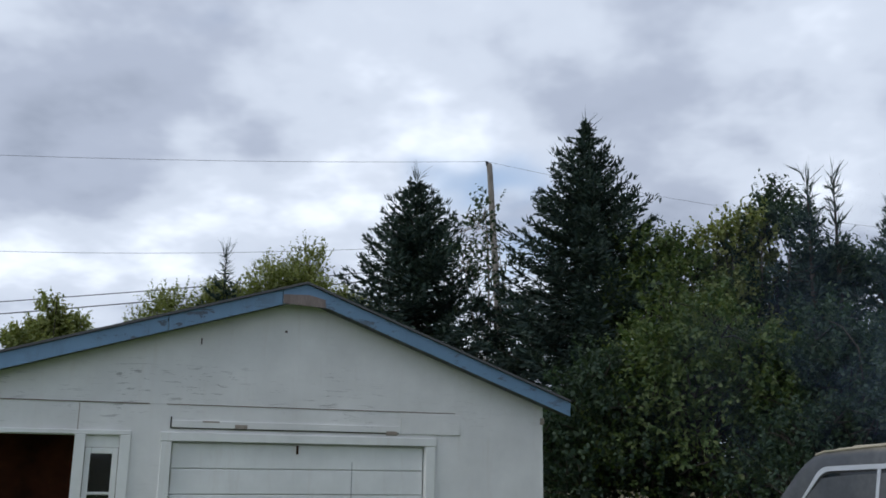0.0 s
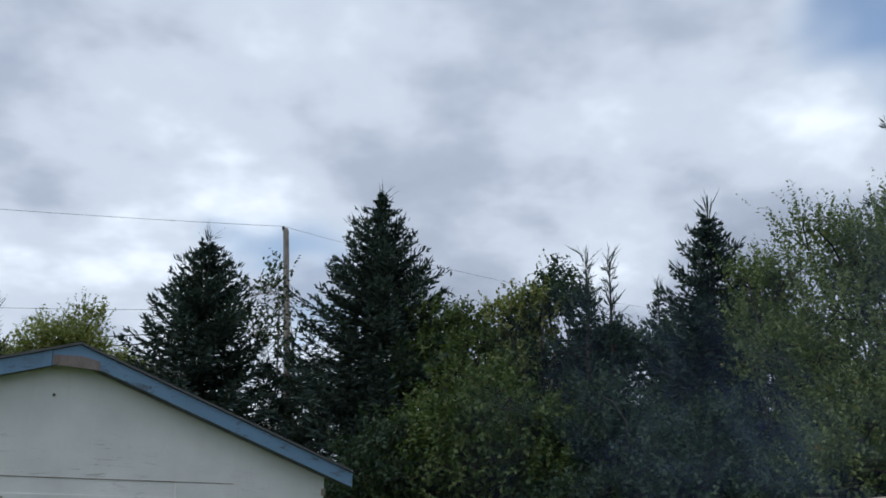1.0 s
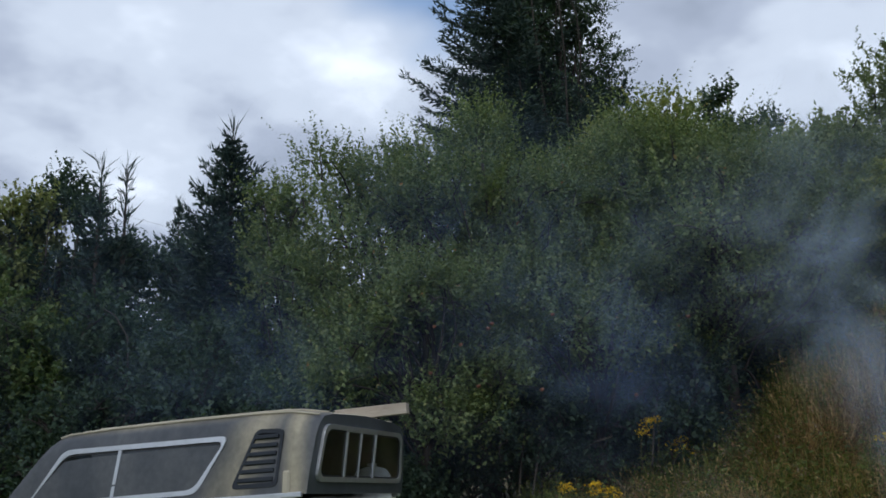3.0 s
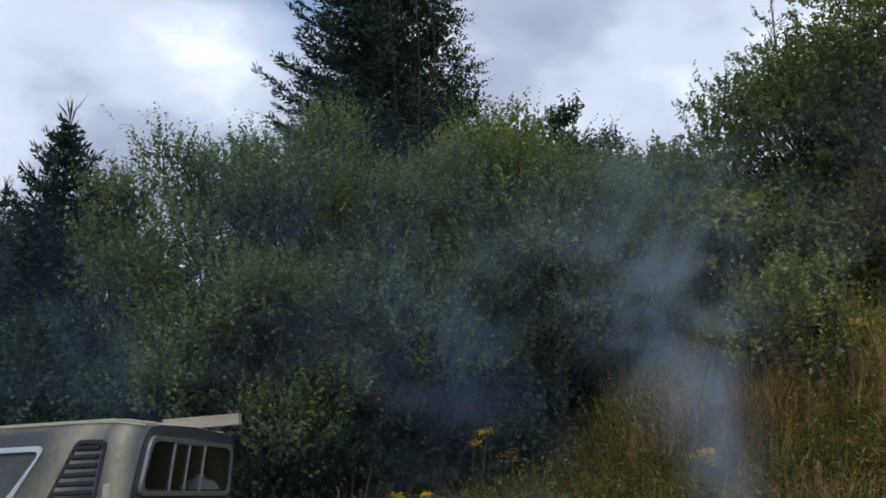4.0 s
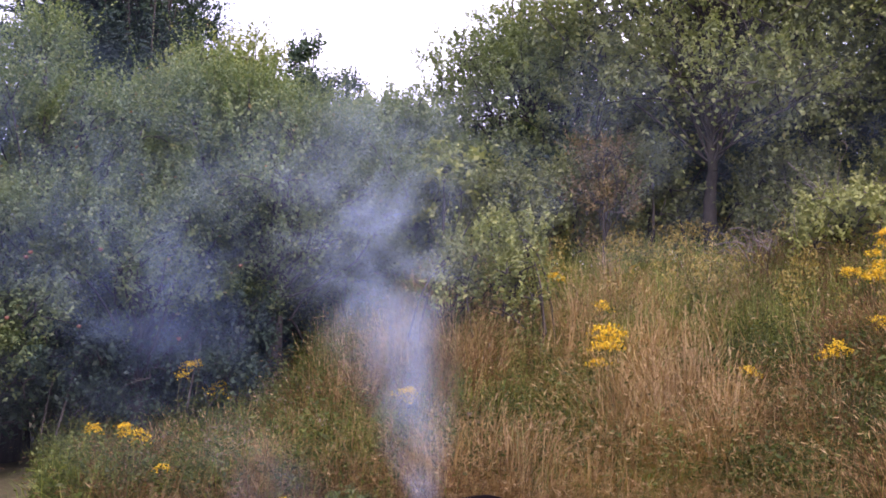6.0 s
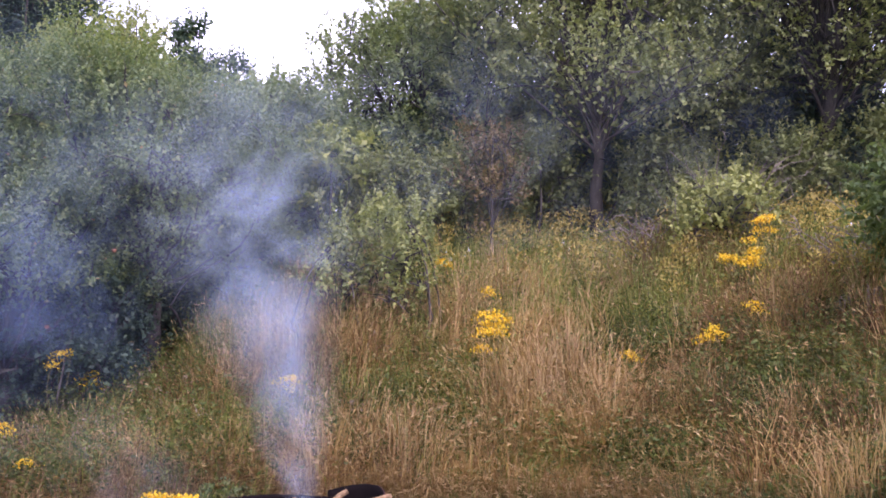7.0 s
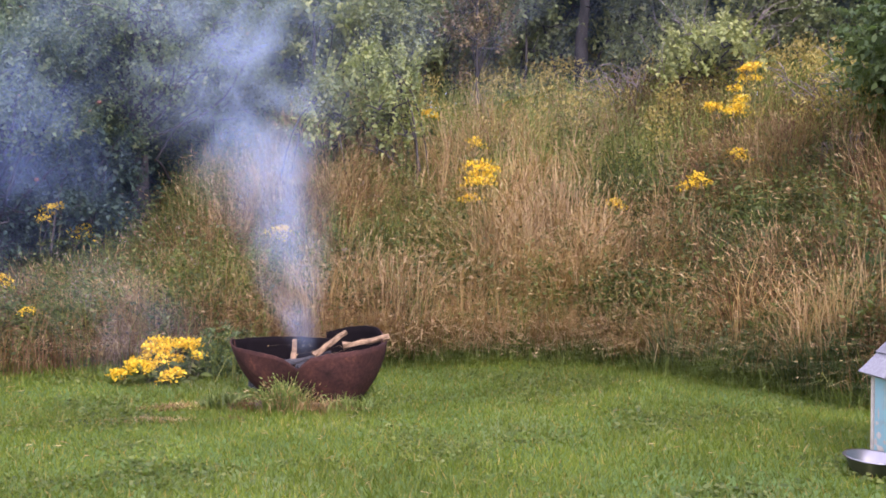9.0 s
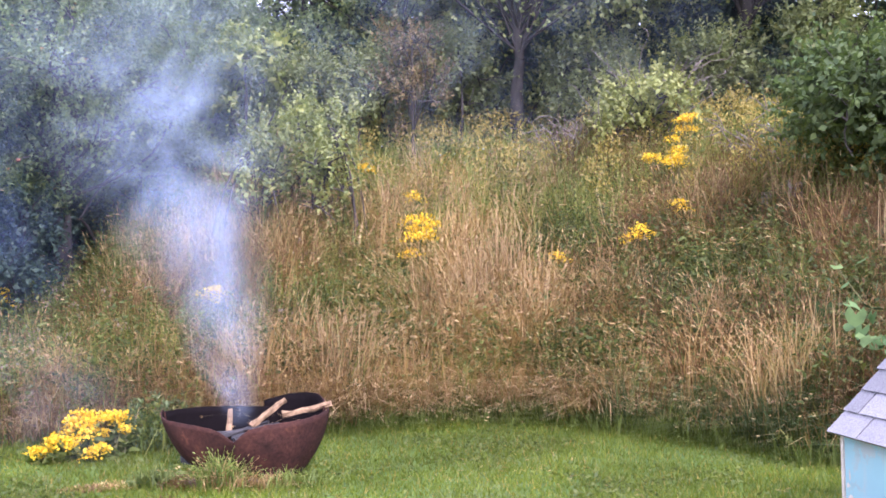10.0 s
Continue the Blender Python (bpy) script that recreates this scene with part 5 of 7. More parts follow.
    # leader and its candles
    for i in range(44):
        zz = height - 1.2 * rng.random()
        w = unit(np.array([rng.normal() * 0.5, rng.normal() * 0.5, 1.0]))
        A.append(np.array([[0.02, 0, zz]]) + w * 0.0)
        B.append((w * rng.uniform(0.24, 0.52))[None])
        W.append(np.full(1, 0.018))
    for k in range(5):
        A.append(np.array([[0.02, 0, height - 0.12 * k - 0.1]]))
        B.append(np.array([[0.0, 0.01, 0.34]]))
        W.append(np.full(1, 0.03))
    A, B, W = np.concatenate(A), np.concatenate(B), np.concatenate(W)
    ln = np.linalg.norm(B, axis=1)
    v1, f1 = leaf_quads(A, B, ln, W * rng.uniform(0.7, 1.2, len(W)), rng, 0.15)
    W = W * 1.15
    k2 = rng.random(len(A)) < 0.42
    A, B, ln, W = A[k2], B[k2], ln[k2], W[k2]
    v2, f2 = leaf_quads(A + rng.normal(size=A.shape) * 0.012, B + rng.normal(size=B.shape) * 0.03, ln * 0.95, W * 1.3, rng, 0.15)
    v, f = joined([(v1, f1), (v2, f2)])
    part("crown", fast_mesh("crown", v, f, M_NEEDLE), None, tree)
    v, f = joined(pieces)
    part("trunk", fast_mesh("trunk", v, f, M_BARK, None, True), None, tree)
    return tree


spruce(-2.1, 20.1, 8.2, 4.3, "dark green bushy spruce behind the garage", 11, 1.25, gap=0.18, low=2.2, power=0.9)
spruce(1.62, 19.3, 9.1, 4.9, "tall dark green spruce with spiky tip behind the garage", 12, 1.25, gap=0.18, low=1.8)
spruce(5.35, 16.6, 6.9, 2.2, "thin dark spruce with sparse bare tip", 13, 0.7, 0.14)
spruce(5.85, 16.7, 6.8, 1.9, "thin dark spruce with sparse bare tip", 14, 0.6, 0.2)
spruce(6.95, 14.5, 7.15, 3.1, "dark green spruce with upright spiky tip among the bushes", 15, 1.2, gap=0.19, low=1.8)
spruce(15.0, 16.2, 16.0, 5.6, "very tall old dark spruce rising over the orchard", 16, 1.3, 0.0, 0.28, low=5.0)
spruce(11.7, 29.3, 9.7, 2.6, "distant dark green spruce in the tree line", 17, gap=0.34, low=4.0)
spruce(-7.1, 22.4, 7.1, 2.2, "thin spruce among broad-leaved trees behind the garage", 18, 0.7, 0.12, low=2.5)
spruce(-6.2, 23.6, 6.7, 2.0, "thin spruce among broad-leaved trees behind the garage", 19, 0.7, 0.1, low=2.5)
spruce(3.6, 20.5, 6.0, 3.0, "dark green bushy spruce in the tree line", 20, gap=0.3, low=1.5)
spruce(-0.2, 22.5, 5.3, 3.2, "dark green bushy spruce in the tree line", 21, gap=0.3, low=1.5)
spruce(19.5, 10.4, 4.8, 1.8, "small distant spruce on the bank", 22)

# broad-leaved trees behind the garage and in the tree line
broad_tree("broadleaf_tree", -14.3, 28.2, 6.7, 1.5, 2.0, M_OAK, "distant round broad-leaved tree", 31, 30, 72, 0.13, 0.5)
broad_tree("broadleaf_tree", -8.0, 22.6, 6.4, 1.6, 1.0, M_OAK, "yellow-green broad-leaved tree behind the garage", 32, 44, 76, 0.085, 0.45, 0.9)
broad_tree("broadleaf_tree", -6.6, 23.2, 6.9, 1.5, 1.0, M_OAK, "yellow-green broad-leaved tree behind the garage", 332, 28, 66, 0.10, 0.45, 0.9)
broad_tree("broadleaf_tree", -5.4, 22.9, 7.5, 1.45, 1.2, M_OAK, "yellow-green broad-leaved tree behind the garage", 33, 40, 76, 0.085, 0.5, 1.1)
broad_tree("broadleaf_tree", -4.4, 24.0, 6.6, 1.3, 1.0, M_OAK, "yellow-green broad-leaved tree behind the garage", 34, 36, 72, 0.085, 0.45, 0.9)
broad_tree("birch_tree", -0.55, 20.2, 8.0, 0.95, 3.4, M_DARKLEAF, "slender sparse young birch in front of the pole", 35, 20, 9, 0.11, 0.45, 0.4, 0.05, M_BIRCHBARK, 0.4, leaves=7)
broad_tree("broadleaf_tree", 3.1, 18.3, 6.9, 1.5, 0.8, M_YELLOWGREEN, "yellow-green broad-leaved tree in the tree line", 36, 30, 50, 0.10, 0.45, 0.9)
broad_tree("broadleaf_tree", 4.3, 18.1, 6.9, 1.3, 0.8, M_OAK, "green broad-leaved tree in the tree line", 37, 28, 45, 0.10, 0.45, 0.9)
broad_tree("broadleaf_tree", 4.9, 18.2, 7.3, 1.2, 1.2, M_DARKLEAF, "dark green broad-leaved tree in the tree line", 38, 28, 45, 0.10, 0.45, 0.9)
broad_tree("broadleaf_tree", 8.6, 19.5, 6.4, 2.2, 0.6, M_DARKLEAF, "dark green broad-leaved tree in the tree line", 39, 34, 50, 0.11, 0.45, 0.7)
broad_tree("broadleaf_tree", 7.6, 13.4, 6.0, 1.4, 0.3, M_APPLE, "leafy green tree between the spruce and the orchard", 392, 44, 50, 0.07, 0.5, 1.1, spikes=30, leaves=14)
broad_tree("broadleaf_tree", 6.4, 18.8, 6.2, 1.6, 0.6, M_DARKLEAF, "dark green broad-leaved tree in the tree line", 391, 30, 50, 0.11, 0.45, 0.7)

# bushes and apple trees in the middle
broad_tree("bush", 2.9, 13.9, 4.4, 1.75, 0.0, M_YELLOWGREEN, "large rounded yellow-green bush", 41, 46, 58, 0.082, 0.36, 0.6, 0.08, flat=0.9, category="bush", stems=3)
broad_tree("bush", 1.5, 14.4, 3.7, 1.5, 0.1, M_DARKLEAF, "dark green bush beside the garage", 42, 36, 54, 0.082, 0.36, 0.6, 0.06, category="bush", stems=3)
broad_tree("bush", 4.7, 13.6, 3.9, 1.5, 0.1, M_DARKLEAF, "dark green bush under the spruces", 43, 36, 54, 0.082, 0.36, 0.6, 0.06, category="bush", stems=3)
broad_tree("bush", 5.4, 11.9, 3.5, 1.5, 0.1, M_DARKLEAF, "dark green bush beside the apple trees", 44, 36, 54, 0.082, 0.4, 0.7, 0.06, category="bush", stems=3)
broad_tree("apple_tree", 8.15, 11.2, 5.85, 1.85, 0.0, M_APPLE, "large unpruned apple tree full of leafy shoots", 51, 64, 54, 0.058, 0.56, 1.3, 0.12, lobe=0.23, leaves=18, hollow=0.45, spikes=70)
broad_tree("apple_tree", 9.2, 10.4, 5.9, 2.1, 0.0, M_APPLE, "large unpruned apple tree full of leafy shoots", 52, 68, 54, 0.058, 0.56, 1.3, 0.12, lobe=0.23, leaves=18, hollow=0.45, spikes=70)
broad_tree("apple_tree", 10.5, 9.2, 5.5, 2.1, 0.0, M_APPLE, "large unpruned apple tree full of leafy shoots", 53, 64, 54, 0.058, 0.6, 1.4, 0.12, lobe=0.23, leaves=18, hollow=0.45, spikes=70)
broad_tree("apple_tree", 11.1, 7.6, 4.3, 2.0, 1.5, M_APPLE, "unpruned apple tree with pale leafy shoots", 54, 62, 54, 0.058, 0.55, 1.3, 0.12, lobe=0.23, leaves=18, hollow=0.45, spikes=70)
broad_tree("apple_tree", 7.6, 9.8, 3.6, 1.9, 0.6, M_APPLE, "low spreading apple tree with small red apples", 55, 54, 54, 0.058, 0.5, 1, 0.12, lobe=0.23, leaves=18, hollow=0.45, spikes=70)
broad_tree("apple_tree", 9.6, 8.6, 3.5, 1.9, 0.8, M_APPLE, "low spreading apple tree with small red apples", 56, 52, 54, 0.058, 0.5, 1, 0.12, lobe=0.23, leaves=18, hollow=0.45, spikes=70)
broad_tree("broadleaf_tree", 13.3, 10.6, 6.5, 1.9, 0.5, M_OAK, "tall yellow-green broad-leaved tree over the orchard", 57, 46, 60, 0.09, 0.5, 0.9)
broad_tree("broadleaf_tree", 15.6, 12.3, 7.3, 1.0, 1.2, M_OAK, "slender yellow-green tree behind the orchard", 58, 26, 36, 0.1, 0.5, 0.9, ragged=0.1)
broad_tree("broadleaf_tree", 16.4, 11.4, 7.1, 0.8, 1.2, M_DARKLEAF, "slender dark green tree behind the orchard", 59, 24, 34, 0.1, 0.45, 0.7, ragged=0.1)
broad_tree("birch_tree", 17.0, 10.6, 5.9, 0.9, 1.0, M_DARKLEAF, "thin dark tree with fine twigs behind the orchard", 60, 26, 16, 0.09, 0.45, 0.8)
broad_tree("birch_tree", 17.9, 9.4, 4.3, 1.4, 0.6, M_DARKLEAF, "thin dark tree with fine twigs behind the orchard", 61, 30, 22, 0.09, 0.45, 0.8)
broad_tree("birch_tree", 15.75, 15.25, 14.5, 1.6, 3.0, M_DARKLEAF, "tall birch with hanging sparse leaves beside the old spruce", 62, 70, 62, 0.085, 0.5, -0.2, 0.11, M_BARK, 0.36, leaves=11)
broad_tree("broadleaf_tree", 13.6, 7.6, 3.5, 1.9, 0.0, M_OLIVE, "olive green tree behind the apple trees", 63, 40, 55, 0.1, 0.45, 0.6)

# young trees on the bank
broad_tree("sapling", 11.7, 4.2, 1.85, 0.75, 0.0, M_LIGHT, "light green leafy sapling bush on the bank", 71, 20, 10, 0.07, 0.6, 1.5, 0.02, lobe=0.32, category="sapling", stems=4, ragged=0.7, hollow=0.1, leaves=11, spikes=26)
broad_tree("sapling", 11.25, 4.9, 1.75, 0.6, 0.1, M_LIGHT, "green leafy sapling with upright shoots on the bank", 711, 16, 12, 0.07, 0.55, 1.5, 0.02, lobe=0.34, category="sapling", stems=3, ragged=0.7, hollow=0.1, leaves=11, spikes=16)
broad_tree("bush", 12.9, 6.9, 1.2, 1.0, 0.0, M_OLIVE, "green leafy bush at the orchard's edge on the bank", 713, 24, 34, 0.07, 0.36, 0.9, 0.02, lobe=0.36, category="bush", stems=3, ragged=0.5, leaves=11)
broad_tree("bush", 12.2, 7.2, 1.3, 0.9, 0.0, M_APPLE, "green leafy bush at the orchard's edge on the bank", 714, 22, 34, 0.07, 0.36, 0.9, 0.02, lobe=0.36, category="bush", stems=3, ragged=0.5, leaves=11)
broad_tree("sapling", 13.0, 6.0, 2.7, 0.4, 0.8, M_LIGHT, "slender young sapling with large leaves", 72, 9, 18, 0.12, 0.4, 0.9, 0.025, lobe=0.5, category="sapling", leaves=9)
broad_tree("brown_tree", 14.5, 4.0, 2.4, 0.6, 0.3, M_BROWNLEAF, "thin brownish drying young tree", 74, 18, 15, 0.055, 0.4, 0.9, 0.035, lobe=0.36, category="tree")
broad_tree("bush", 14.6, 0.6, 1.3, 0.8, 0.1, M_PALELEAF, "pale yellow-green leafy bush among dead twigs", 75, 26, 17, 0.08, 0.36, 1.0, 0.03, lobe=0.36, category="bush", stems=3, ragged=0.5, hollow=0.1)

# undergrowth along the crest
for i, (x, y, hh, rr) in enumerate(((15.0, 4.9, 1.9, 0.9), (15.9, 3.7, 2.1, 1.0), (16.1, 1.6, 1.8, 0.9), (16.0, -0.4, 1.7, 0.8), (15.6, -1.9, 2.0, 0.9), (14.4, 5.9, 1.9, 0.9))):
    broad_tree("bush", x, y, hh, rr, 0.0, M_OAK, "loose green bush at the foot of the big trees", 440 + i, 26, 34, 0.075, 0.4, 0.9, 0.03, lobe=0.34, category="bush", stems=3, ragged=0.5, leaves=10)

# big trees along the top of the bank
broad_tree("oak_tree", 15.8, 2.6, 7.6, 3.3, 0.3, M_OAK, "large spreading broad-leaved tree on the bank", 81, 115, 70, 0.072, 0.42, 0.3, 0.11, leaves=14, ragged=0.08)
# darker leaf than the other oaks, to paint this one in shadow
broad_tree("oak_tree", 17.1, 6.3, 5.6, 2.6, 0.2, M_OLIVE, "large spreading broad-leaved tree on the bank", 82, 108, 66, 0.072, 0.42, 0.3, 0.15, leaves=14, ragged=0.05)
broad_tree("oak_tree", 17.0, -0.9, 9.2, 3.4, 0.4, M_OAK, "large spreading broad-leaved tree on the bank", 83, 100, 75, 0.066, 0.42, 0.3, 0.15, leaves=14)
broad_tree("oak_tree", 15.5, -3.9, 9.0, 3.4, 0.6, M_OAK, "large spreading broad-leaved tree on the bank", 84, 90, 56, 0.066, 0.42, 0.3, 0.15, leaves=14)
# undergrowth in dark leaves: shade below the crowns is put into their colour
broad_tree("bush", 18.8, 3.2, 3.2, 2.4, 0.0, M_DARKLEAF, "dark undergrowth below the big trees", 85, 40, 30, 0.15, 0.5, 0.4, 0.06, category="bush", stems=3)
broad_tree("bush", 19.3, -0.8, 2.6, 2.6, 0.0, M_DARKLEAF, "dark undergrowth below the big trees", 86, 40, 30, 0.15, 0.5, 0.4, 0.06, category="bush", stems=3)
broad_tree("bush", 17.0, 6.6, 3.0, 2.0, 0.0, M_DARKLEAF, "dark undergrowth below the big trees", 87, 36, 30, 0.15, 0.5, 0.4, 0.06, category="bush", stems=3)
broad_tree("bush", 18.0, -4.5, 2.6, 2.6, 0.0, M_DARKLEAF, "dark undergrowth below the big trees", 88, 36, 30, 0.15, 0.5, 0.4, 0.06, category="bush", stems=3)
# dense dark row added to block the sky under the crowns
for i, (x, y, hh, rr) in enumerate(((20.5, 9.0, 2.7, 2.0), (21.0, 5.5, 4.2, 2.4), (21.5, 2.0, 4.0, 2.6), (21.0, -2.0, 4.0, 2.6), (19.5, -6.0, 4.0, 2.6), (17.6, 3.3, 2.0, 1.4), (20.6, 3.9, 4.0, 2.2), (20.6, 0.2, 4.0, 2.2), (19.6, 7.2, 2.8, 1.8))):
    broad_tree("bush", x, y, hh, rr, 0.0, M_DARKLEAF, "tall dark thicket closing off the sky behind the big trees", 400 + i, 24, 26, 0.17, 0.5, 0.4, 0.06, category="bush", stems=3)
# dark-leaved filler bushes paint the shade at the orchard's foot
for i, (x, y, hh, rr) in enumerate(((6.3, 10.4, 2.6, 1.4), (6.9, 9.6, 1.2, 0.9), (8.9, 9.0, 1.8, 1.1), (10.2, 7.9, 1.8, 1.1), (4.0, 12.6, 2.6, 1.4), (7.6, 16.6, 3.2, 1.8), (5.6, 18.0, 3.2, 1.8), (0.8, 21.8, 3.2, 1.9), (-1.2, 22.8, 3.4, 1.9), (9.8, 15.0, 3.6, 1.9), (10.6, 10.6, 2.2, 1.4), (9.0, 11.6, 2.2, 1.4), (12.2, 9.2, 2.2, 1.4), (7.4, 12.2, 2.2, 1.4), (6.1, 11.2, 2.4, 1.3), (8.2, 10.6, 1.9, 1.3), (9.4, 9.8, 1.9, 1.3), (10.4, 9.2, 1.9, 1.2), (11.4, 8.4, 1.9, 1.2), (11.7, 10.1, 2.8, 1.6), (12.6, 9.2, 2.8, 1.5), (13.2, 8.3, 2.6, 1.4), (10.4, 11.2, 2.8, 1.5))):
    broad_tree("bush", x, y, hh, rr, 0.0, M_DARKLEAF, "low leafy bush at the orchard's edge, coloured dark as shade", 420 + i, 32, 32, 0.07, 0.4, 0.9, 0.018, category="bush", stems=3)
broad_tree("broadleaf_tree", 11.6, -2.5, 1.75, 1.65, 0.15, M_BOUGH, "lush broad-leaved tree hanging over the bank with low leafy boughs", 89, 44, 56, 0.085, 0.40, 0.1, 0.09, lobe=0.32, ragged=0.5, leaves=13)

# filler thickets, added so that no sky shows between the trunks
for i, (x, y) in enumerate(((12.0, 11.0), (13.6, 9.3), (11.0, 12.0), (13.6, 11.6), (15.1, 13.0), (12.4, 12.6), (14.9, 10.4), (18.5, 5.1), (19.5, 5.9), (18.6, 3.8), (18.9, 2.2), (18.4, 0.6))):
    broad_tree("bush", x, y, 1.9, 1.6, 0.0, M_DARKLEAF, "low dark backing thicket closing gaps behind the trees", 480 + i, 28, 22, 0.17, 0.4, 0.4, 0.03, lobe=0.4, category="bush", stems=3, hollow=0.1)
# backing trees, added to close sky holes in the crowns
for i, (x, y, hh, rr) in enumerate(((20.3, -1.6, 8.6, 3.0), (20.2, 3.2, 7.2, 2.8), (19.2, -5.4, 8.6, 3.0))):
    broad_tree("broadleaf_tree", x, y, hh, rr, 0.6, M_DARKLEAF, "dark backing tree closing sky gaps behind the big trees", 495 + i, 46, 34, 0.16, 0.5, 0.4, 0.14, lobe=0.34, hollow=0.1)
for i, az_ in enumerate((64.5, 67.5, 70.5, 73.5, 76.5, 79.5, 82.5, 86)):
    x, y = polar(az_, 17.0)
    broad_tree("bush", float(x), float(y), 1.5, 1.0, 0.0, M_OAK, "low green thicket on the crest of the bank", 460 + i, 22, 26, 0.09, 0.4, 0.8, 0.03, lobe=0.4, category="bush", stems=3)


def dead_shrub(x, y, h, seed, label):
    rng = np.random.default_rng(seed)
    pcs = []
    for i in range(26):
        a = rng.uniform(0, 6.28)
        tip = np.array([math.cos(a) * rng.uniform(0.3, 1.2), math.sin(a) * rng.uniform(0.3, 1.2), h * rng.uniform(0.55, 1.1)])
        p = limb_path((rng.normal() * 0.1, rng.normal() * 0.1, 0), tip, rng, 0.12, 6)
        pcs.append(tube(p, np.linspace(0.012, 0.004, 6), 4))
        for k in range(4):
            q = p[rng.integers(2, 6)]
            pcs.append(tube(limb_path(q, q + unit(tip + rng.normal(size=3) * 0.6) * rng.uniform(0.15, 0.4), rng, 0.1, 4), np.linspace(0.007, 0.003, 4), 3))
    v, f = joined(pcs)
    ob = new("dead_shrub", fast_mesh("dead_shrub", v, f, M_DEADWOOD, None, True))
    ob.location = (x, y, gz(x, y))
    return tagged(ob, label, "shrub", "dead shrubs")


dead_shrub(14.85, 0.45, 1.42, 1, "bare grey dead shrub on the bank")
dead_shrub(14.6, 1.6, 0.7, 2, "bare grey dead branches beside the big tree")
dead_shrub(13.0, -1.3, 0.7, 3, "bare grey dead shrub in the grass")


def dead_snag(x, y, h, seed):
    rng = np.random.default_rng(seed)
    pcs = [tube(limb_path((0, 0, 0), (0.1, 0.1, h), rng, 0.01), np.linspace(0.05, 0.008, 6), 6)]
    for k in range(7):
        z = h * rng.uniform(0.6, 0.98)
        pcs.append(tube(limb_path((0.05, 0.05, z), (rng.normal() * 0.3, rng.normal() * 0.3, z + rng.uniform(0.2, 0.7)), rng, 0.1, 4), np.linspace(0.01, 0.004, 4), 3))
    v, f = joined(pcs)
    ob = new("dead_tree", fast_mesh("dead_tree", v, f, M_DEADWOOD, None, True))
    ob.location = (x, y, gz(x, y))
    return tagged(ob, "bare thin dead tree top above the leaves", "tree")


dead_snag(18.0, 7.2, 8.2, 5)


def wood_stump(x, y, r, h, seed):
    rng = np.random.default_rng(seed)
    bm = bmesh.new()
    bmesh.ops.create_cone(bm, cap_ends=True, segments=12, radius1=r * 1.2, radius2=r, depth=h, matrix=Matrix.Translation((0, 0, h / 2)))
    for v in bm.verts:
        v.co.x += rng.normal() * r * 0.15
        v.co.z += rng.normal() * h * 0.06
    me = bpy.data.meshes.new("tree_stump")
    bm.to_mesh(me)
    bm.free()
    me.materials.append(M_DEADWOOD)
    ob = new("tree_stump", me)
    ob.location = (x, y, gz(x, y) - 0.05)
    return tagged(ob, "weathered grey wooden stump in the grass", "stump", "stumps on the bank")


wood_stump(11.9, -0.95, 0.06, 0.5, 1)
wood_stump(11.9, -1.25, 0.08, 0.5, 2)


def apples(seed, x0, y0, z0, x1, y1, z1, n):
    """Small red apples hanging among the leaves of the orchard's near side."""
    rng = np.random.default_rng(seed)
    for i in range(n):
        t = rng.random()
        p = Vector((x0 + (x1 - x0) * t, y0 + (y1 - y0) * t, rng.uniform(z0, z1)))
        bm = bmesh.new()
        bmesh.ops.create_icosphere(bm, subdivisions=2, radius=0.026)
        for v in bm.verts:
            if v.co.z > 0.022:
                v.co.z -= 0.009
        me = bpy.data.meshes.new("apple")
        bm.to_mesh(me)
        bm.free()
        me.materials.append(M_APPLEFRUIT)
        ob = new("apple", me)
        ob.location = p
        tagged(ob, "small red apple hanging in the apple tree", "apple", "apples in the orchard")


apples(2, 6.0, 9.3, 1.9, 9.3, 6.6, 3.4, 11)

# ---- plants of the bank ----


def bank_points(n, rng, az0, az1, s0, s1, weight=None):
    """Places on the bank between two bearings and from s0 to s1 beyond its foot, thinned by a clumpy weight."""
    az = rng.uniform(az0, az1, n * 3)
    s = s0 + (s1 - s0) * rng.random(n * 3) ** 1.15
    r = foot(np.radians(az)) + s
    x, y = polar(az, r)
    w = np.ones(len(x)) if weight is None else weight(x, y, az, s)
    keep = rng.random(len(x)) < w
    x, y, az, s = x[keep][:n], y[keep][:n], az[keep][:n], s[keep][:n]
    return np.stack([x, y, ground_z(x, y)], -1), az, s


def clumpy(scale, seed, lo=0.05, hi=1.0):
    o = np.random.default_rng(seed).uniform(0, 20, 6)

    def f(x, y, az, s):
        w = np.sin(x * scale + o[0]) * np.cos(y * scale * 1.1 + o[1]) + np.sin((x + y) * scale * 1.9 + o[2]) * np.cos((x - y) * scale * 2.3 + o[3]) * 0.8
        return np.clip(lo + (hi - lo) * (w * 0.5 + 0.45), 0, 1)
    return f


def patchy(scale, seed, turn=False):
    """Clear patches: 1 inside, near 0 outside; turned round for what grows between them."""
    g = clumpy(scale, seed, -0.7, 1.8)

    def f(x, y, az, s):
        w = g(x, y, az, s)
        return np.clip(1 - w if turn else w, 0.04, 1)
    return f


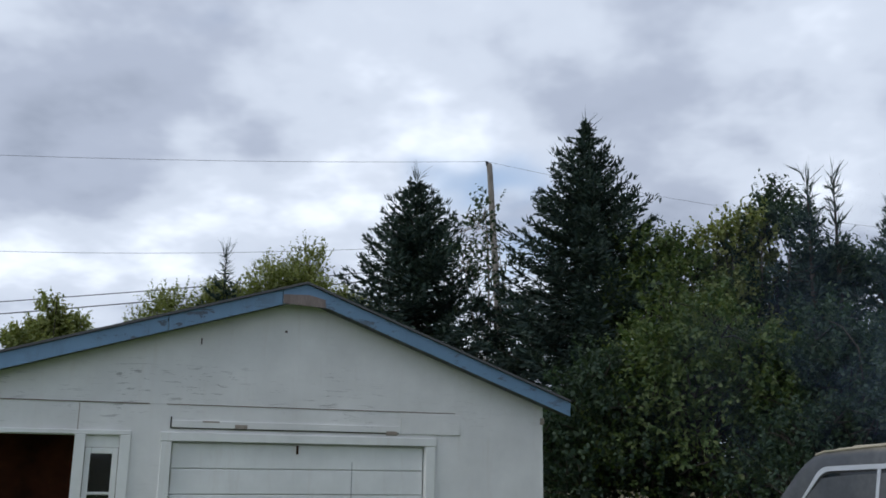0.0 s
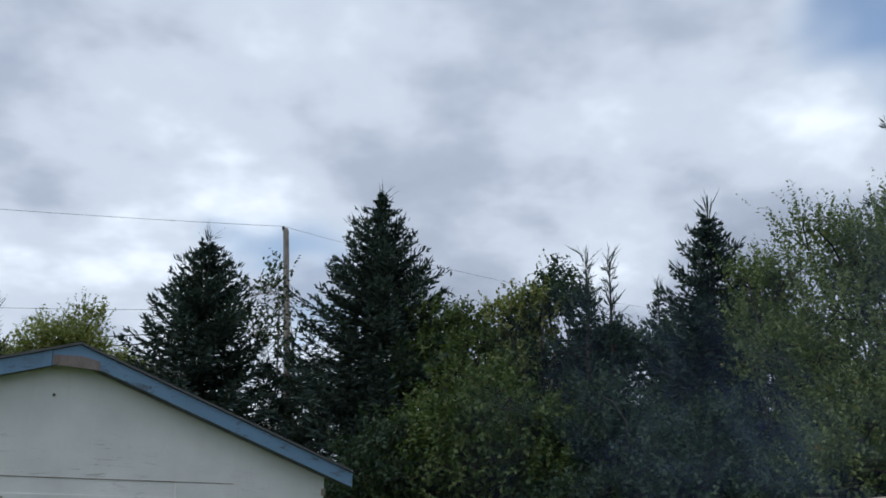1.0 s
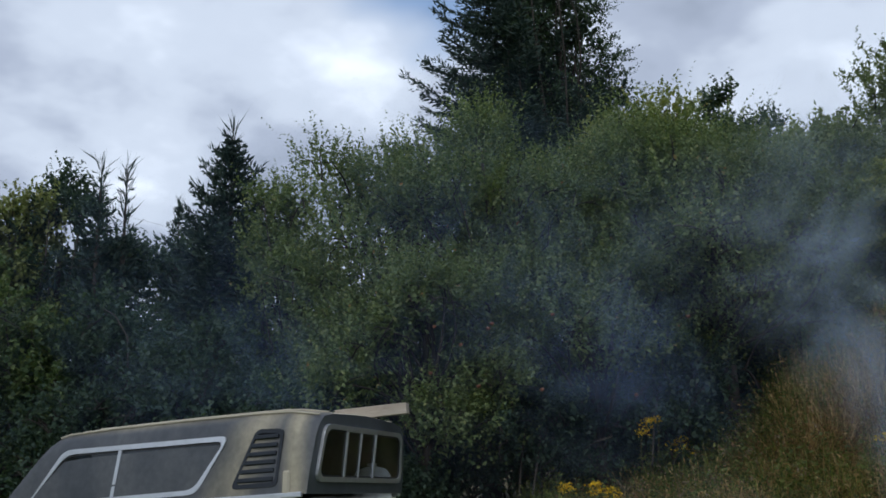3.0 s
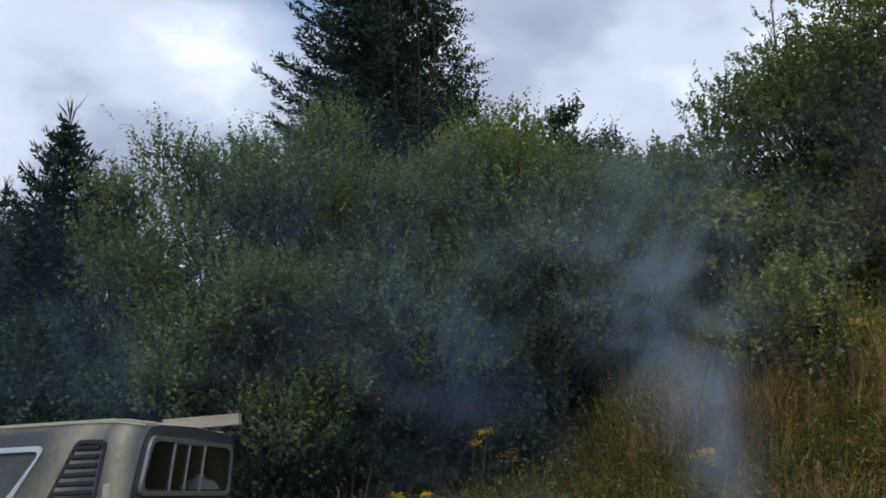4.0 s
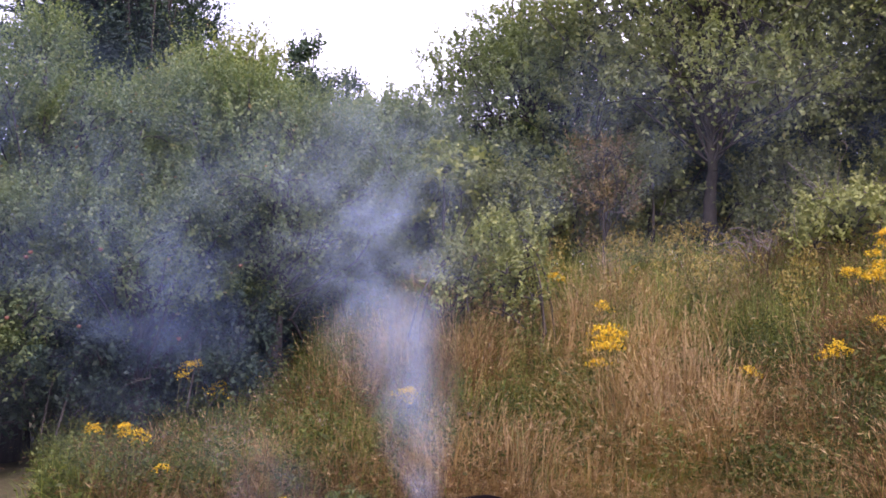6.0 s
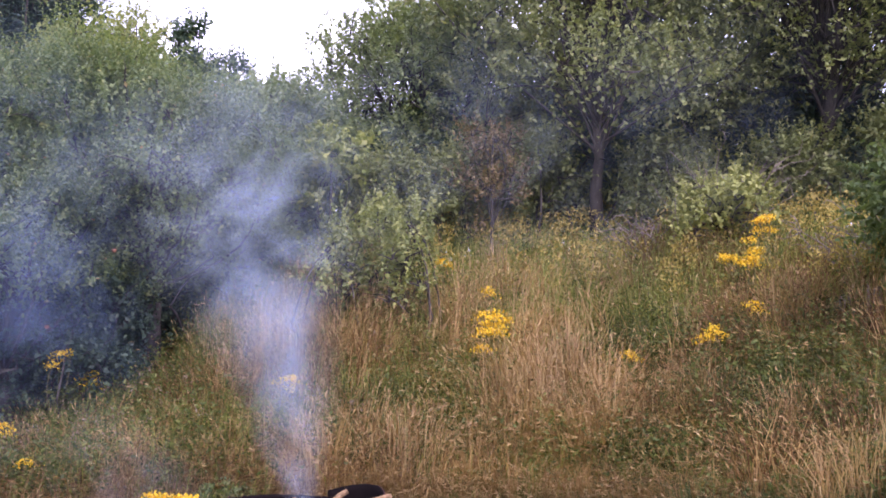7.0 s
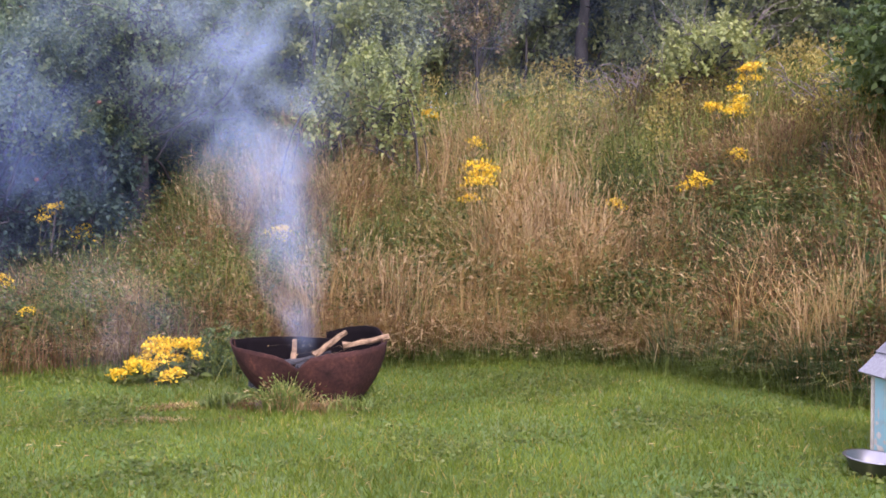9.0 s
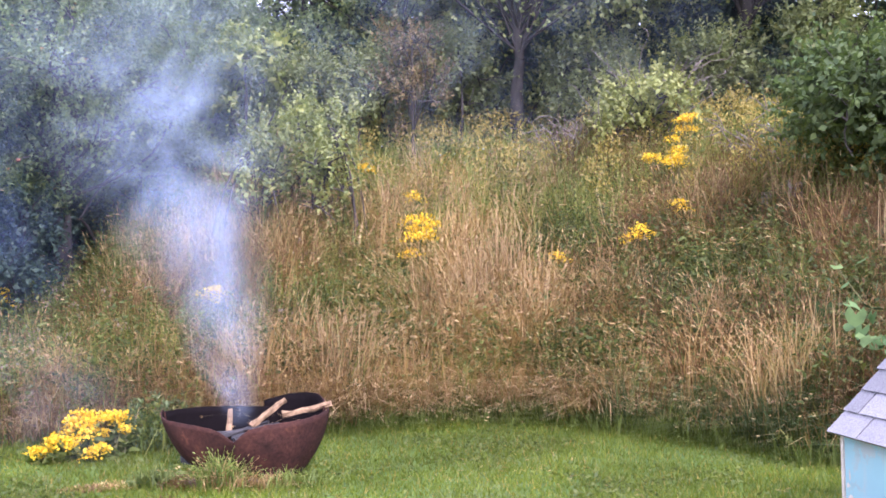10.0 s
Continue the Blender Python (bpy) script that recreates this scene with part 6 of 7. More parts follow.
def stalks(base, height, rng, width, droop, head=0.0, head_w=0.012, lean=None):
    """Bent tapering stalks: two quads each, with an optional seed head."""
    n = len(base)
    h = np.broadcast_to(height, (n,))[:, None]
    d = unit(np.concatenate([rng.normal(size=(n, 2)), np.zeros((n, 1))], 1))
    if lean is not None:
        d = unit(d * 0.5 + np.asarray(lean))
    dr = droop * rng.uniform(0.2, 1.6, (n, 1))
    side = unit(np.stack([-d[:, 1] + rng.normal(size=n) * 0.4, d[:, 0] + rng.normal(size=n) * 0.4, np.zeros(n)], -1))
    pts = []
    for t in (0.0, 0.55, 1.0):
        pts.append(base + d * h * dr * t ** 2 + np.array([0, 0, 1.0]) * h * (t - 0.45 * np.minimum(dr, 1.2) * t ** 2.5))
    w = np.broadcast_to(width, (n,))[:, None] * side
    V = []
    for p, k in zip(pts, (1.0, 0.8, 0.15)):
        V += [p + w * k * 0.5, p - w * k * 0.5]
    V = np.stack(V, 1)
    q = np.arange(n)[:, None] * 6
    F = np.concatenate([q + np.array([[2 * i, 2 * i + 1, 2 * i + 3, 2 * i + 2]]) for i in range(2)], 0)
    out = [(V.reshape(-1, 3), F)]
    if head:
        way = unit(pts[2] - pts[1])
        out.append(leaf_quads(pts[2] - way * head * 0.3, way, head * rng.uniform(0.6, 1.3, n), head_w, rng, 0.3))
    return joined(out)


def stuff(name, v, f, mat, label, category):
    ob = new(name, fast_mesh(name, v, f, mat))
    return tagged(ob, label, category, kind="stuff")


def fewer_right(f):
    """Thins what grows on the bank towards the dog house."""
    return lambda x, y, az, s: f(x, y, az, s) * np.interp(az, [76, 83], [1, 0.3])


def low_right(f):
    """Thins it there on the lower half of the bank only."""
    return lambda x, y, az, s: f(x, y, az, s) * (1 - 0.8 * np.interp(az, [76, 83], [0, 1]) * np.interp(s, [2.4, 3.4], [1, 0]))


rng = np.random.default_rng(100)
AZ0, AZ1 = 40, 108
# straw: dense over the middle of the bank
def straw_weight(x, y, az, s):
    mid = np.interp(az, [40, 52, 60, 66, 78, 84, 90, 108], [0.12, 0.28, 0.42, 0.75, 1, 0.38, 0.22, 0.14])
    hi = np.interp(s, [0, 0.5, 1.0, 2.8, 3.8, 5.0, 7], [0.35, 0.7, 1, 0.9, 0.5, 0.22, 0.12])
    return patchy(1.55, 5)(x, y, az, s) * mid * hi


def tufts(n, each, rng, az0, az1, s0, s1, weight, h0, h1, width, droop, spread, head=0.0, head_w=0.012, out=0.0):
    """Grass in tufts: each tuft has its own height and lean."""
    c, a, s = bank_points(n, rng, az0, az1, s0, s1, weight)
    k = len(c)
    m = each * k
    size = rng.uniform(h0, h1, (k, 1)) * np.interp(a, [40, 58, 68], [0.55, 0.7, 1])[:, None]
    off = rng.normal(size=(k, each, 2)) * spread
    x = (c[:, None, 0] + off[..., 0]).ravel()
    y = (c[:, None, 1] + off[..., 1]).ravel()
    b = np.stack([x, y, ground_z(x, y) - 0.01], -1)
    h = (size * rng.uniform(0.6, 1.1, (k, each))).ravel()
    wind = rng.normal(size=(k, 1, 2)) * 1.0 - unit(c[:, :2] - HUB)[:, None] * out
    lean = np.concatenate([off / spread * 0.9 + wind, np.zeros((k, each, 1))], -1).reshape(m, 3)
    dr = droop * np.repeat(rng.uniform(0.25, 2.0, k), each)[:, None]
    return stalks(b, h, rng, width, dr, head, head_w, lean)


v, f = tufts(800, 46, rng, AZ0, AZ1, 0.15, 6.3, straw_weight, 0.5, 1.15, 0.011, 0.7, 0.12, 0.075, 0.013, 0.3)
stuff("dry_grass", v, f, M_STRAW, "tall dry straw-coloured grass with seed heads on the bank", "grass")
v, f = tufts(500, 26, rng, 64, AZ1, -0.15, 1.3, clumpy(2.2, 41, 0.15), 0.2, 0.42, 0.010, 0.8, 0.09, out=0.9)
stuff("edge_tufts", v, f, M_WEED, "green grass tufts drooping over the lawn's edge", "grass")
v, f = tufts(360, 30, rng, 56, AZ1, 0.0, 2.2, fewer_right(clumpy(1.8, 42, 0.1)), 0.35, 0.75, 0.009, 1.0, 0.09, out=0.7)
stuff("bent_straw_tufts", v, f, M_STRAW, "bent dry grass tufts at the foot of the bank", "grass")
v, f = tufts(460, 20, rng, AZ0, AZ1, 0.3, 6.3, low_right(patchy(1.55, 5, True)), 0.45, 0.85, 0.011, 0.5, 0.10)
stuff("tall_grass", v, f, M_TALLGREEN, "tall green grass tufts among the straw on the bank", "grass")
for i, (az_, s0, k, hh) in enumerate(((88.9, 1.2, 260, 0.75), (84.5, 1.4, 180, 0.8), (81.5, 0.6, 160, 0.6), (70.5, 0.3, 160, 0.55), (56.0, 0.4, 260, 0.55), (60.5, 0.2, 220, 0.5), (51.5, 0.6, 160, 0.4))):
    cx, cy = polar(az_, float(foot(radians(az_))) + s0)
    b = np.stack([cx + rng.normal(size=k) * 0.14, cy + rng.normal(size=k) * 0.14, np.zeros(k)], -1)
    b[:, 2] = ground_z(b[:, 0], b[:, 1])
    v, f = stalks(b, hh * rng.uniform(0.6, 1.1, k), rng, 0.008, 0.4, 0.06, 0.009)
    stuff("straw_clump", v, f, M_STRAW, "clump of tall dry straw at the foot of the bank", "grass")
p, a_, s_ = bank_points(4200, rng, 56, AZ1, -0.1, 5.5, fewer_right(clumpy(1.1, 9, 0.1)))
v, f = stalks(p, rng.uniform(0.4, 0.9, len(p)), rng, 0.009, 0.7, 0.0)
stuff("fallen_straw", v, f, M_STRAW, "bent and fallen dry grass on the bank", "grass")
p, a_, s_ = bank_points(10500, rng, 80, AZ1, 0.8, 6.0, patchy(1.3, 15))
v, f = stalks(p, rng.uniform(0.4, 0.85, len(p)), rng, 0.007, 0.45, 0.06, 0.010)
stuff("russet_weeds", v, f, M_RUSSET, "reddish brown dry weeds on the bank", "weeds")
p, a_, s_ = bank_points(11000, rng, 42, 68, -0.1, 5.0, clumpy(1.6, 16, 0.1))
v, f = stalks(p, rng.uniform(0.3, 0.7, len(p)), rng, 0.007, 0.9, 0.06, 0.010)
stuff("russet_weeds", v, f, M_RUSSET, "brown dry weeds below the orchard", "weeds")
p, a_, s_ = bank_points(6500, rng, 62, AZ1, 3.0, 7.0, clumpy(1.2, 17, 0.35))
v, f = stalks(p, rng.uniform(0.4, 0.85, len(p)), rng, 0.011, 0.45)
stuff("tall_grass", v, f, M_TALLGREEN, "soft yellow-green grass along the top of the bank", "grass")
p, a_, s_ = bank_points(6000, rng, AZ0, AZ1, -0.1, 6.5, low_right(patchy(1.55, 5, True)))
v, f = stalks(p, rng.uniform(0.3, 0.75, len(p)), rng, 0.011, 0.45)
stuff("tall_grass", v, f, M_TALLGREEN, "tall green grass among the straw on the bank", "grass")
p, a_, s_ = bank_points(5500, rng, 64, AZ1, -0.3, 0.7, clumpy(2.4, 7, 0.2))
v, f = stalks(p, rng.uniform(0.15, 0.36, len(p)), rng, 0.010, 1.0)
stuff("edge_grass", v, f, M_BLUEGREEN, "dense green grass drooping over the lawn's edge", "grass")

p, a_, s_ = bank_points(9500, rng, 50, 86, 0.0, 1.5, clumpy(2.0, 44, 0.1))
v, f = stalks(p, rng.uniform(0.25, 0.6, len(p)), rng, 0.008, 1.5)
stuff("matted_straw", v, f, M_STRAW, "matted dry grass lying along the bank's foot", "grass")

for cx, cy, k, hh in ((8.36, 5.99, 420, 0.6), (8.25, 5.45, 520, 0.62), (9.0, 5.6, 300, 0.65), (8.6, 6.5, 260, 0.5)):
    b = np.stack([cx + rng.normal(size=k) * 0.13, cy + rng.normal(size=k) * 0.13, np.zeros(k)], -1)
    b[:, 2] = ground_z(b[:, 0], b[:, 1])
    v, f = stalks(b, hh * rng.uniform(0.6, 1.1, k), rng, 0.010, 0.8, 0.06, 0.011)
    stuff("straw_clump", v, f, M_STRAW, "clump of bent dry straw below the orchard", "grass")
# tall straw clumps with green blades at their feet beside the dog house
for cx, cy, k, hh in ((8.78, -0.72, 120, 1.05), (8.72, -0.98, 130, 1.1), (8.85, -1.25, 60, 1.15)):
    b = np.stack([cx + rng.normal(size=k) * 0.1, cy + rng.normal(size=k) * 0.075, np.zeros(k)], -1)
    b[:, 2] = ground_z(b[:, 0], b[:, 1])
    v, f = stalks(b, hh * rng.uniform(0.65, 1.1, k), rng, 0.009, 0.5, 0.06, 0.010)
    stuff("straw_clump", v, f, M_STRAW, "clump of tall dry straw at the lawn's edge", "grass")
    b[:, 0] -= 0.08
    b = np.concatenate([b, b + [0.0, 0.05, 0.0]])
    v, f = stalks(b, hh * rng.uniform(0.25, 0.55, 2 * k), rng, 0.011, 0.9, lean=(-0.7, 0, 0))
    stuff("grass_tuft", v, f, M_BLUEDARK, "blue-green blades drooping at the foot of the straw", "grass")
v, f = tufts(46, 40, np.random.default_rng(778), 64.5, 84, -0.05, 0.35, clumpy(2.6, 66, 0.2), 0.35, 0.62, 0.008, 1.3, 0.09, 0.05, 0.009, 2.0)
stuff("bent_straw_tufts", v, f, M_STRAW, "dry straw bent down over the lawn's edge", "grass")
v, f = tufts(60, 34, np.random.default_rng(779), 80, 97, 0.1, 1.6, clumpy(2.4, 67, 0.1), 0.35, 0.6, 0.009, 1.1, 0.10, 0.05, 0.009, 1.2)
stuff("bent_straw_tufts", v, f, M_STRAW, "bent pale straw among the green weeds at the bank's foot", "grass")
v, f = tufts(55, 30, np.random.default_rng(780), 66, 97, 0.0, 1.0, clumpy(2.4, 68, 0.1), 0.3, 0.5, 0.011, 0.9, 0.10, out=0.8)
stuff("edge_tufts", v, f, M_TALLGREEN, "light green grass tufts at the bank's foot", "grass")
v, f = tufts(190, 26, np.random.default_rng(781), 63, 99, -0.38, 0.05, clumpy(2.2, 69, 0.25), 0.10, 0.26, 0.009, 0.8, 0.10, out=0.7)
stuff("edge_tufts", v, f, M_BLUEGREEN, "short green grass tufts where the lawn meets the bank", "grass")
v, f = tufts(26, 26, np.random.default_rng(782), 66, 99, 0.1, 0.9, clumpy(2.4, 70, 0.1), 0.3, 0.5, 0.011, 0.9, 0.10, out=0.8)
stuff("edge_tufts", v, f, M_TALLGREEN, "light green grass tufts at the bank's foot", "grass")
# tall mixed weeds between the saplings and the orchard
rng_w = np.random.default_rng(777)
v, f = tufts(120, 34, rng_w, 55.0, 66.0, 2.2, 5.6, clumpy(1.7, 61, 0.3), 0.85, 1.35, 0.010, 0.45, 0.11, 0.075, 0.012)
stuff("dry_grass", v, f, M_STRAW, "tall dry grass stalks between the saplings and the orchard", "grass")
v, f = tufts(90, 34, rng_w, 54.0, 66.0, 2.0, 5.4, clumpy(1.9, 62, 0.2), 0.7, 1.15, 0.010, 0.5, 0.11, 0.07, 0.012)
stuff("russet_weeds", v, f, M_RUSSET, "brown dry weeds between the saplings and the orchard", "weeds")
v, f = tufts(85, 44, rng_w, 84.0, 98.0, 0.1, 3.2, patchy(2.2, 63), 0.5, 0.9, 0.009, 0.5, 0.10, 0.06, 0.010)
stuff("dry_grass", v, f, M_RUSSET, "brown dry grass clumps on the bank", "grass")
v, f = tufts(110, 40, rng, 82, AZ1, -0.1, 0.8, patchy(2.4, 51), 0.35, 0.65, 0.013, 0.75, 0.08, out=0.6)
stuff("rush_tufts", v, f, M_BLUEDARK, "dark blue-green grass clumps at the lawn's edge", "grass")


def forbs(n, rng, az0, az1, s0, s1, h0, h1, leaf, mat, name, label, weight=None, k=11):
    p, a_, s_ = bank_points(n, rng, az0, az1, s0, s1, weight)
    n = len(p)
    h = rng.uniform(h0, h1, (n, 1))
    tilt = unit(np.concatenate([rng.normal(size=(n, 2)) * 0.22, np.ones((n, 1))], 1))
    t = (np.arange(k) + 1.0) / k
    base = p[:, None] + tilt[:, None] * h[:, None] * t[None, :, None] + rng.normal(size=(n, k, 3)) * 0.03
    way = unit(rng.normal(size=(n, k, 3)) * [1, 1, 0.4] + [0, 0, 0.3])
    size = leaf * rng.uniform(0.6, 1.2, (n, k)) * (1.2 - 0.7 * t[None])
    v1, f1 = leaf_quads(base.reshape(-1, 3), way.reshape(-1, 3), size.ravel(), size.ravel() * 0.4, rng)
    v2, f2 = stalks(p, h[:, 0], rng, 0.008, 0.08)
    v, f = joined([(v1, f1), (v2, f2)])
    return stuff(name, v, f, mat, label, "weeds")


forbs(2700, rng, AZ0, AZ1, 0.0, 6.0, 0.3, 0.8, 0.11, M_WEED, "leafy_weeds", "leafy green weeds among the grass", patchy(1.55, 5, True))
# the orchard's shade is put into these weeds' darker leaf colour
forbs(1700, rng, 40, 74, 0.0, 4.5, 0.3, 0.75, 0.09, M_SHADEWEED, "leafy_weeds", "leafy weeds coloured dark for the orchard's shade", clumpy(1.5, 22, 0.2))
forbs(1300, rng, 76, AZ1, 0.1, 2.6, 0.3, 0.65, 0.12, M_WEED, "leafy_weeds", "broad green weeds at the foot of the bank", clumpy(2.2, 23, 0.1))
# deep green weeds whose dark colour also shades the hollows in the grass
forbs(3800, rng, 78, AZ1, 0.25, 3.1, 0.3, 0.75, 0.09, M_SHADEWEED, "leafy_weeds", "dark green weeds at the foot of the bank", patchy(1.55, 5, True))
forbs(2800, rng, 62, AZ1, 3.2, 7.5, 0.45, 0.9, 0.065, M_TALLGREEN, "goldenrod_stems", "green goldenrod stems on top of the bank", clumpy(1.3, 24, 0.3))
forbs(1500, rng, 47, 68, 0.8, 5.0, 0.35, 0.8, 0.075, M_WEED, "leafy_weeds", "tall green weeds below the saplings", clumpy(1.9, 31, 0.15))
forbs(620, rng_w, 54, 66, 2.4, 5.8, 0.6, 1.1, 0.075, M_WEED, "leafy_weeds", "tall green weeds between the saplings and the orchard", clumpy(1.9, 64, 0.2))
forbs(520, rng, 83, AZ1, -0.1, 0.9, 0.2, 0.42, 0.10, M_BLUEDARK, "leafy_weeds", "dark blue-green weeds at the lawn's edge", clumpy(2.6, 28, 0.05))
forbs(420, rng, 62, 83, 0.0, 1.2, 0.2, 0.4, 0.09, M_BLUEDARK, "leafy_weeds", "dark blue-green weeds at the lawn's edge", clumpy(2.6, 29, 0.05))

# goldenrod plumes
p, a_, s_ = bank_points(430, rng, 62, AZ1, 3.4, 7.0, clumpy(1.6, 25, 0.2))
k = 26
h = rng.uniform(0.6, 0.95, (len(p), 1))
t = rng.random((len(p), k))
base = p[:, None] + np.stack([rng.normal(size=(len(p), k)) * 0.07, rng.normal(size=(len(p), k)) * 0.07, h * (0.75 + 0.3 * t)], -1)
v, f = leaf_quads(base.reshape(-1, 3), rng.normal(size=(len(p) * k, 3)) + [0, 0, 0.8], rng.uniform(0.04, 0.08, len(p) * k), 0.022, rng)
stuff("goldenrod_plumes", v, f, M_GOLDENROD, "faded yellow goldenrod plumes on top of the bank", "flowers")
# pale seed heads under the orchard
p, a_, s_ = bank_points(40, rng, 44, 66, 0.2, 3.2, clumpy(1.6, 26, 0.1))
k = 12
base = p[:, None] + np.stack([rng.normal(size=(len(p), k)) * 0.05, rng.normal(size=(len(p), k)) * 0.05, rng.uniform(0.5, 0.62, (len(p), k))], -1)
v, f = leaf_quads(base.reshape(-1, 3), rng.normal(size=(len(p) * k, 3)) + [0, 0, 0.8], 0.03, 0.02, rng)
stuff("seed_heads", v, f, M_PALE, "pale fluffy seed heads below the orchard", "weeds")


def ragwort(x, y, height, spread, heads, seed, label, lean=(0, 0), low=0.84, ball=0.05):
    """A ragwort plant: stems, cut leaves and flat clusters of yellow flowers."""
    rng = np.random.default_rng(seed)
    plant = thing("ragwort_plant", pose(x, y, gz(x, y)), label, "flower", "ragwort plants")
    pcs, tips = [], []
    for i in range(max(5, heads)):
        a = rng.uniform(0, 6.28)
        q = spread * math.sqrt(rng.random())
        tip = np.array([math.cos(a) * q + lean[0] * height, math.sin(a) * q + lean[1] * height, height * rng.uniform(low, 1.04) - 0.35 * q])
        path = limb_path((rng.normal() * 0.03, rng.normal() * 0.03, 0), tip, rng, 0.05, 5)
        pcs.append(tube(path, np.linspace(0.007, 0.004, 5), 4))
        tips.append((tip, path))
    for v, f in pcs:
        part("stem", fast_mesh("stem", v, f, M_STEM, None, True), None, plant)
    P, D = [], []
    for tip, path in tips:
        for k in range(10):
            t = rng.random() * 0.8
            P.append(path[int(t * 4)] + rng.normal(size=3) * 0.02)
            D.append(unit(rng.normal(size=3) * [1, 1, 0.3]))
    v, f = leaf_quads(np.array(P), np.array(D), 0.12, 0.045, rng)
    tagged(part("foliage", fast_mesh("foliage", v, f, M_WEED), None, plant), kind="stuff")
    for tip, path in tips[:heads]:
        m = 64
        q = rng.normal(size=(m, 2)) * ball
        P = tip + np.concatenate([q, rng.uniform(-0.035, 0.035, (m, 1)) - (q ** 2).sum(1, keepdims=True) * 3], 1)
        D = rng.normal(size=(m, 3)) * [1, 1, 0.6] + [0, 0, 0.35]
        v, f = leaf_quads(P, D, rng.uniform(0.02, 0.038, m), 0.026, rng, 0.1)
        tagged(part("flower_head", fast_mesh("flower_head", v, f, M_FLOWER), None, plant, "bright yellow flower cluster"), kind="stuff")
    return plant


RAGWORTS = [  # x, y, height, spread, heads, lean
    (11.2, 2.86, 0.98, 0.2, 11, 0), (11.0, 2.95, 0.72, 0.08, 3, 0), (13.6, -0.1, 1.0, 0.16, 8, 0), (13.1, 0.1, 0.95, 0.08, 3, 0), (12.76, 0.06, 0.85, 0.14, 6, 0), (13.0, 0.35, 0.8, 0.08, 3, 0),
    (11.46, 0.48, 0.65, 0.16, 5, 0), (11.79, -0.03, 0.65, 0.05, 2, 0), (11.48, 1.3, 0.55, 0.08, 2, 0), (9.78, 4.72, 0.55, 0.06, 4, 0), (9.72, 7.4, 0.75, 0.1, 4, 0),
    (9.6, 7.75, 1.1, 0.12, 4, 0), (8.4, 7.99, 0.62, 0.05, 2, 0), (8.49, 7.61, 0.62, 0.04, 2, 0), (8.41, 7.27, 0.62, 0.05, 2, 0), (7.41, 6.01, 0.42, 0.04, 1, 0),
    (12.79, 4.13, 0.85, 0.08, 3, 0), (12.3, 3.3, 0.7, 0.06, 2, 0)]
for i, (x, y, h, sp, hd, ln) in enumerate(RAGWORTS):
    ragwort(x, y, h, sp, hd, 200 + i, "yellow flowering ragwort on the grassy bank")
for i, (x, y, h, sp, hd, ln) in enumerate(((7.25, 4.31, 0.36, 0.15, 12, (-0.1, 0.1)), (7.08, 4.42, 0.22, 0.11, 5, (-0.25, 0.2)), (7.0, 4.52, 0.12, 0.07, 3, (-0.3, 0.3)), (7.37, 4.17, 0.36, 0.06, 4, (0.0, 0.0)), (7.18, 4.22, 0.14, 0.09, 4, (-0.2, 0.1)))):
    ragwort(x, y, h, sp, hd, 240 + i, "bushy yellow ragwort leaning over the lawn's edge", ln, 0.62, 0.032)



# vine with large leaves behind the dog house
def vine(x, y, seed, label, n=60):
    rng = np.random.default_rng(seed)
    t = thing("vine_plant", pose(x, y, gz(x, y)), label, "plant")
    pcs, P, D = [], [], []
    for i in range(9):
        tip = np.array([rng.normal() * 0.42, rng.normal() * 0.42, rng.uniform(0.3, 0.95)])
        path = limb_path((0, 0, 0), tip, rng, 0.1, 6)
        pcs.append(tube(path, np.linspace(0.008, 0.004, 6), 4))
        for k in range(n // 9):
            P.append(path[rng.integers(1, 6)] + rng.normal(size=3) * 0.09)
            D.append(rng.normal(size=3) * [0.5, 0.7, 0.4] + [-0.35, 0, -0.75])
    for v, f in pcs:
        part("vine_stem", fast_mesh("vine_stem", v, f, M_STEM, None, True), None, t)
    P, D = np.array(P), unit(np.array(D))
    # broad lobed leaves: a fan of three quads
    for p, d in zip(P, D):
        s = unit(np.cross(d, [0, 0, 1.0]))
        r = rng.uniform(0.055, 0.085)
        ring = [p]
        for ang, k in ((-135, 0.9), (-90, 1.0), (-45, 0.96), (0, 1.1), (45, 0.96), (90, 1.0), (135, 0.9)):
            ring.append(p + (d * math.cos(radians(ang)) + s * math.sin(radians(ang))) * r * k + np.array([0, 0, rng.normal() * 0.012]))
        f = np.array([(0, 1, 2, 3), (0, 3, 4, 5), (0, 5, 6, 7)])
        part("leaf", fast_mesh("leaf", np.array(ring), f, M_VINE_LEAF), None, t)
    return t


vine(8.3, -1.98, 1, "light green vine with broad leaves behind the dog house", 126)
vine(8.2, -2.45, 2, "light green vine with broad leaves behind the dog house", 150)
vine(9.3, -1.9, 3, "light green vine with broad leaves on the bank", 60)

# leafy mound beside the ragwort, with scattered pale flower heads
k = 2600
a = rng_w.uniform(0, 6.28, k)
q = np.sqrt(rng_w.random(k))
b = np.stack([7.78 + np.cos(a) * q * 0.34, 4.12 + np.sin(a) * q * 0.36, np.zeros(k)], -1)
top = 0.42 * np.sqrt(np.clip(1 - q ** 2, 0.03, 1)) * (0.85 + 0.15 * np.sin(a * 5))
b[:, 2] = ground_z(b[:, 0], b[:, 1]) + top * np.sqrt(rng_w.random(k))
v, f = leaf_quads(b, rng_w.normal(size=(k, 3)) + [0, 0, 0.7], rng_w.uniform(0.03, 0.07, k), 0.016, rng_w)
stuff("leafy_mound", v, f, M_BLUEDARK, "grey-green leafy mound beside the ragwort", "weeds")
k = 260
b = np.stack([7.78 + rng_w.normal(size=k) * 0.17, 4.12 + rng_w.normal(size=k) * 0.17, np.zeros(k)], -1)
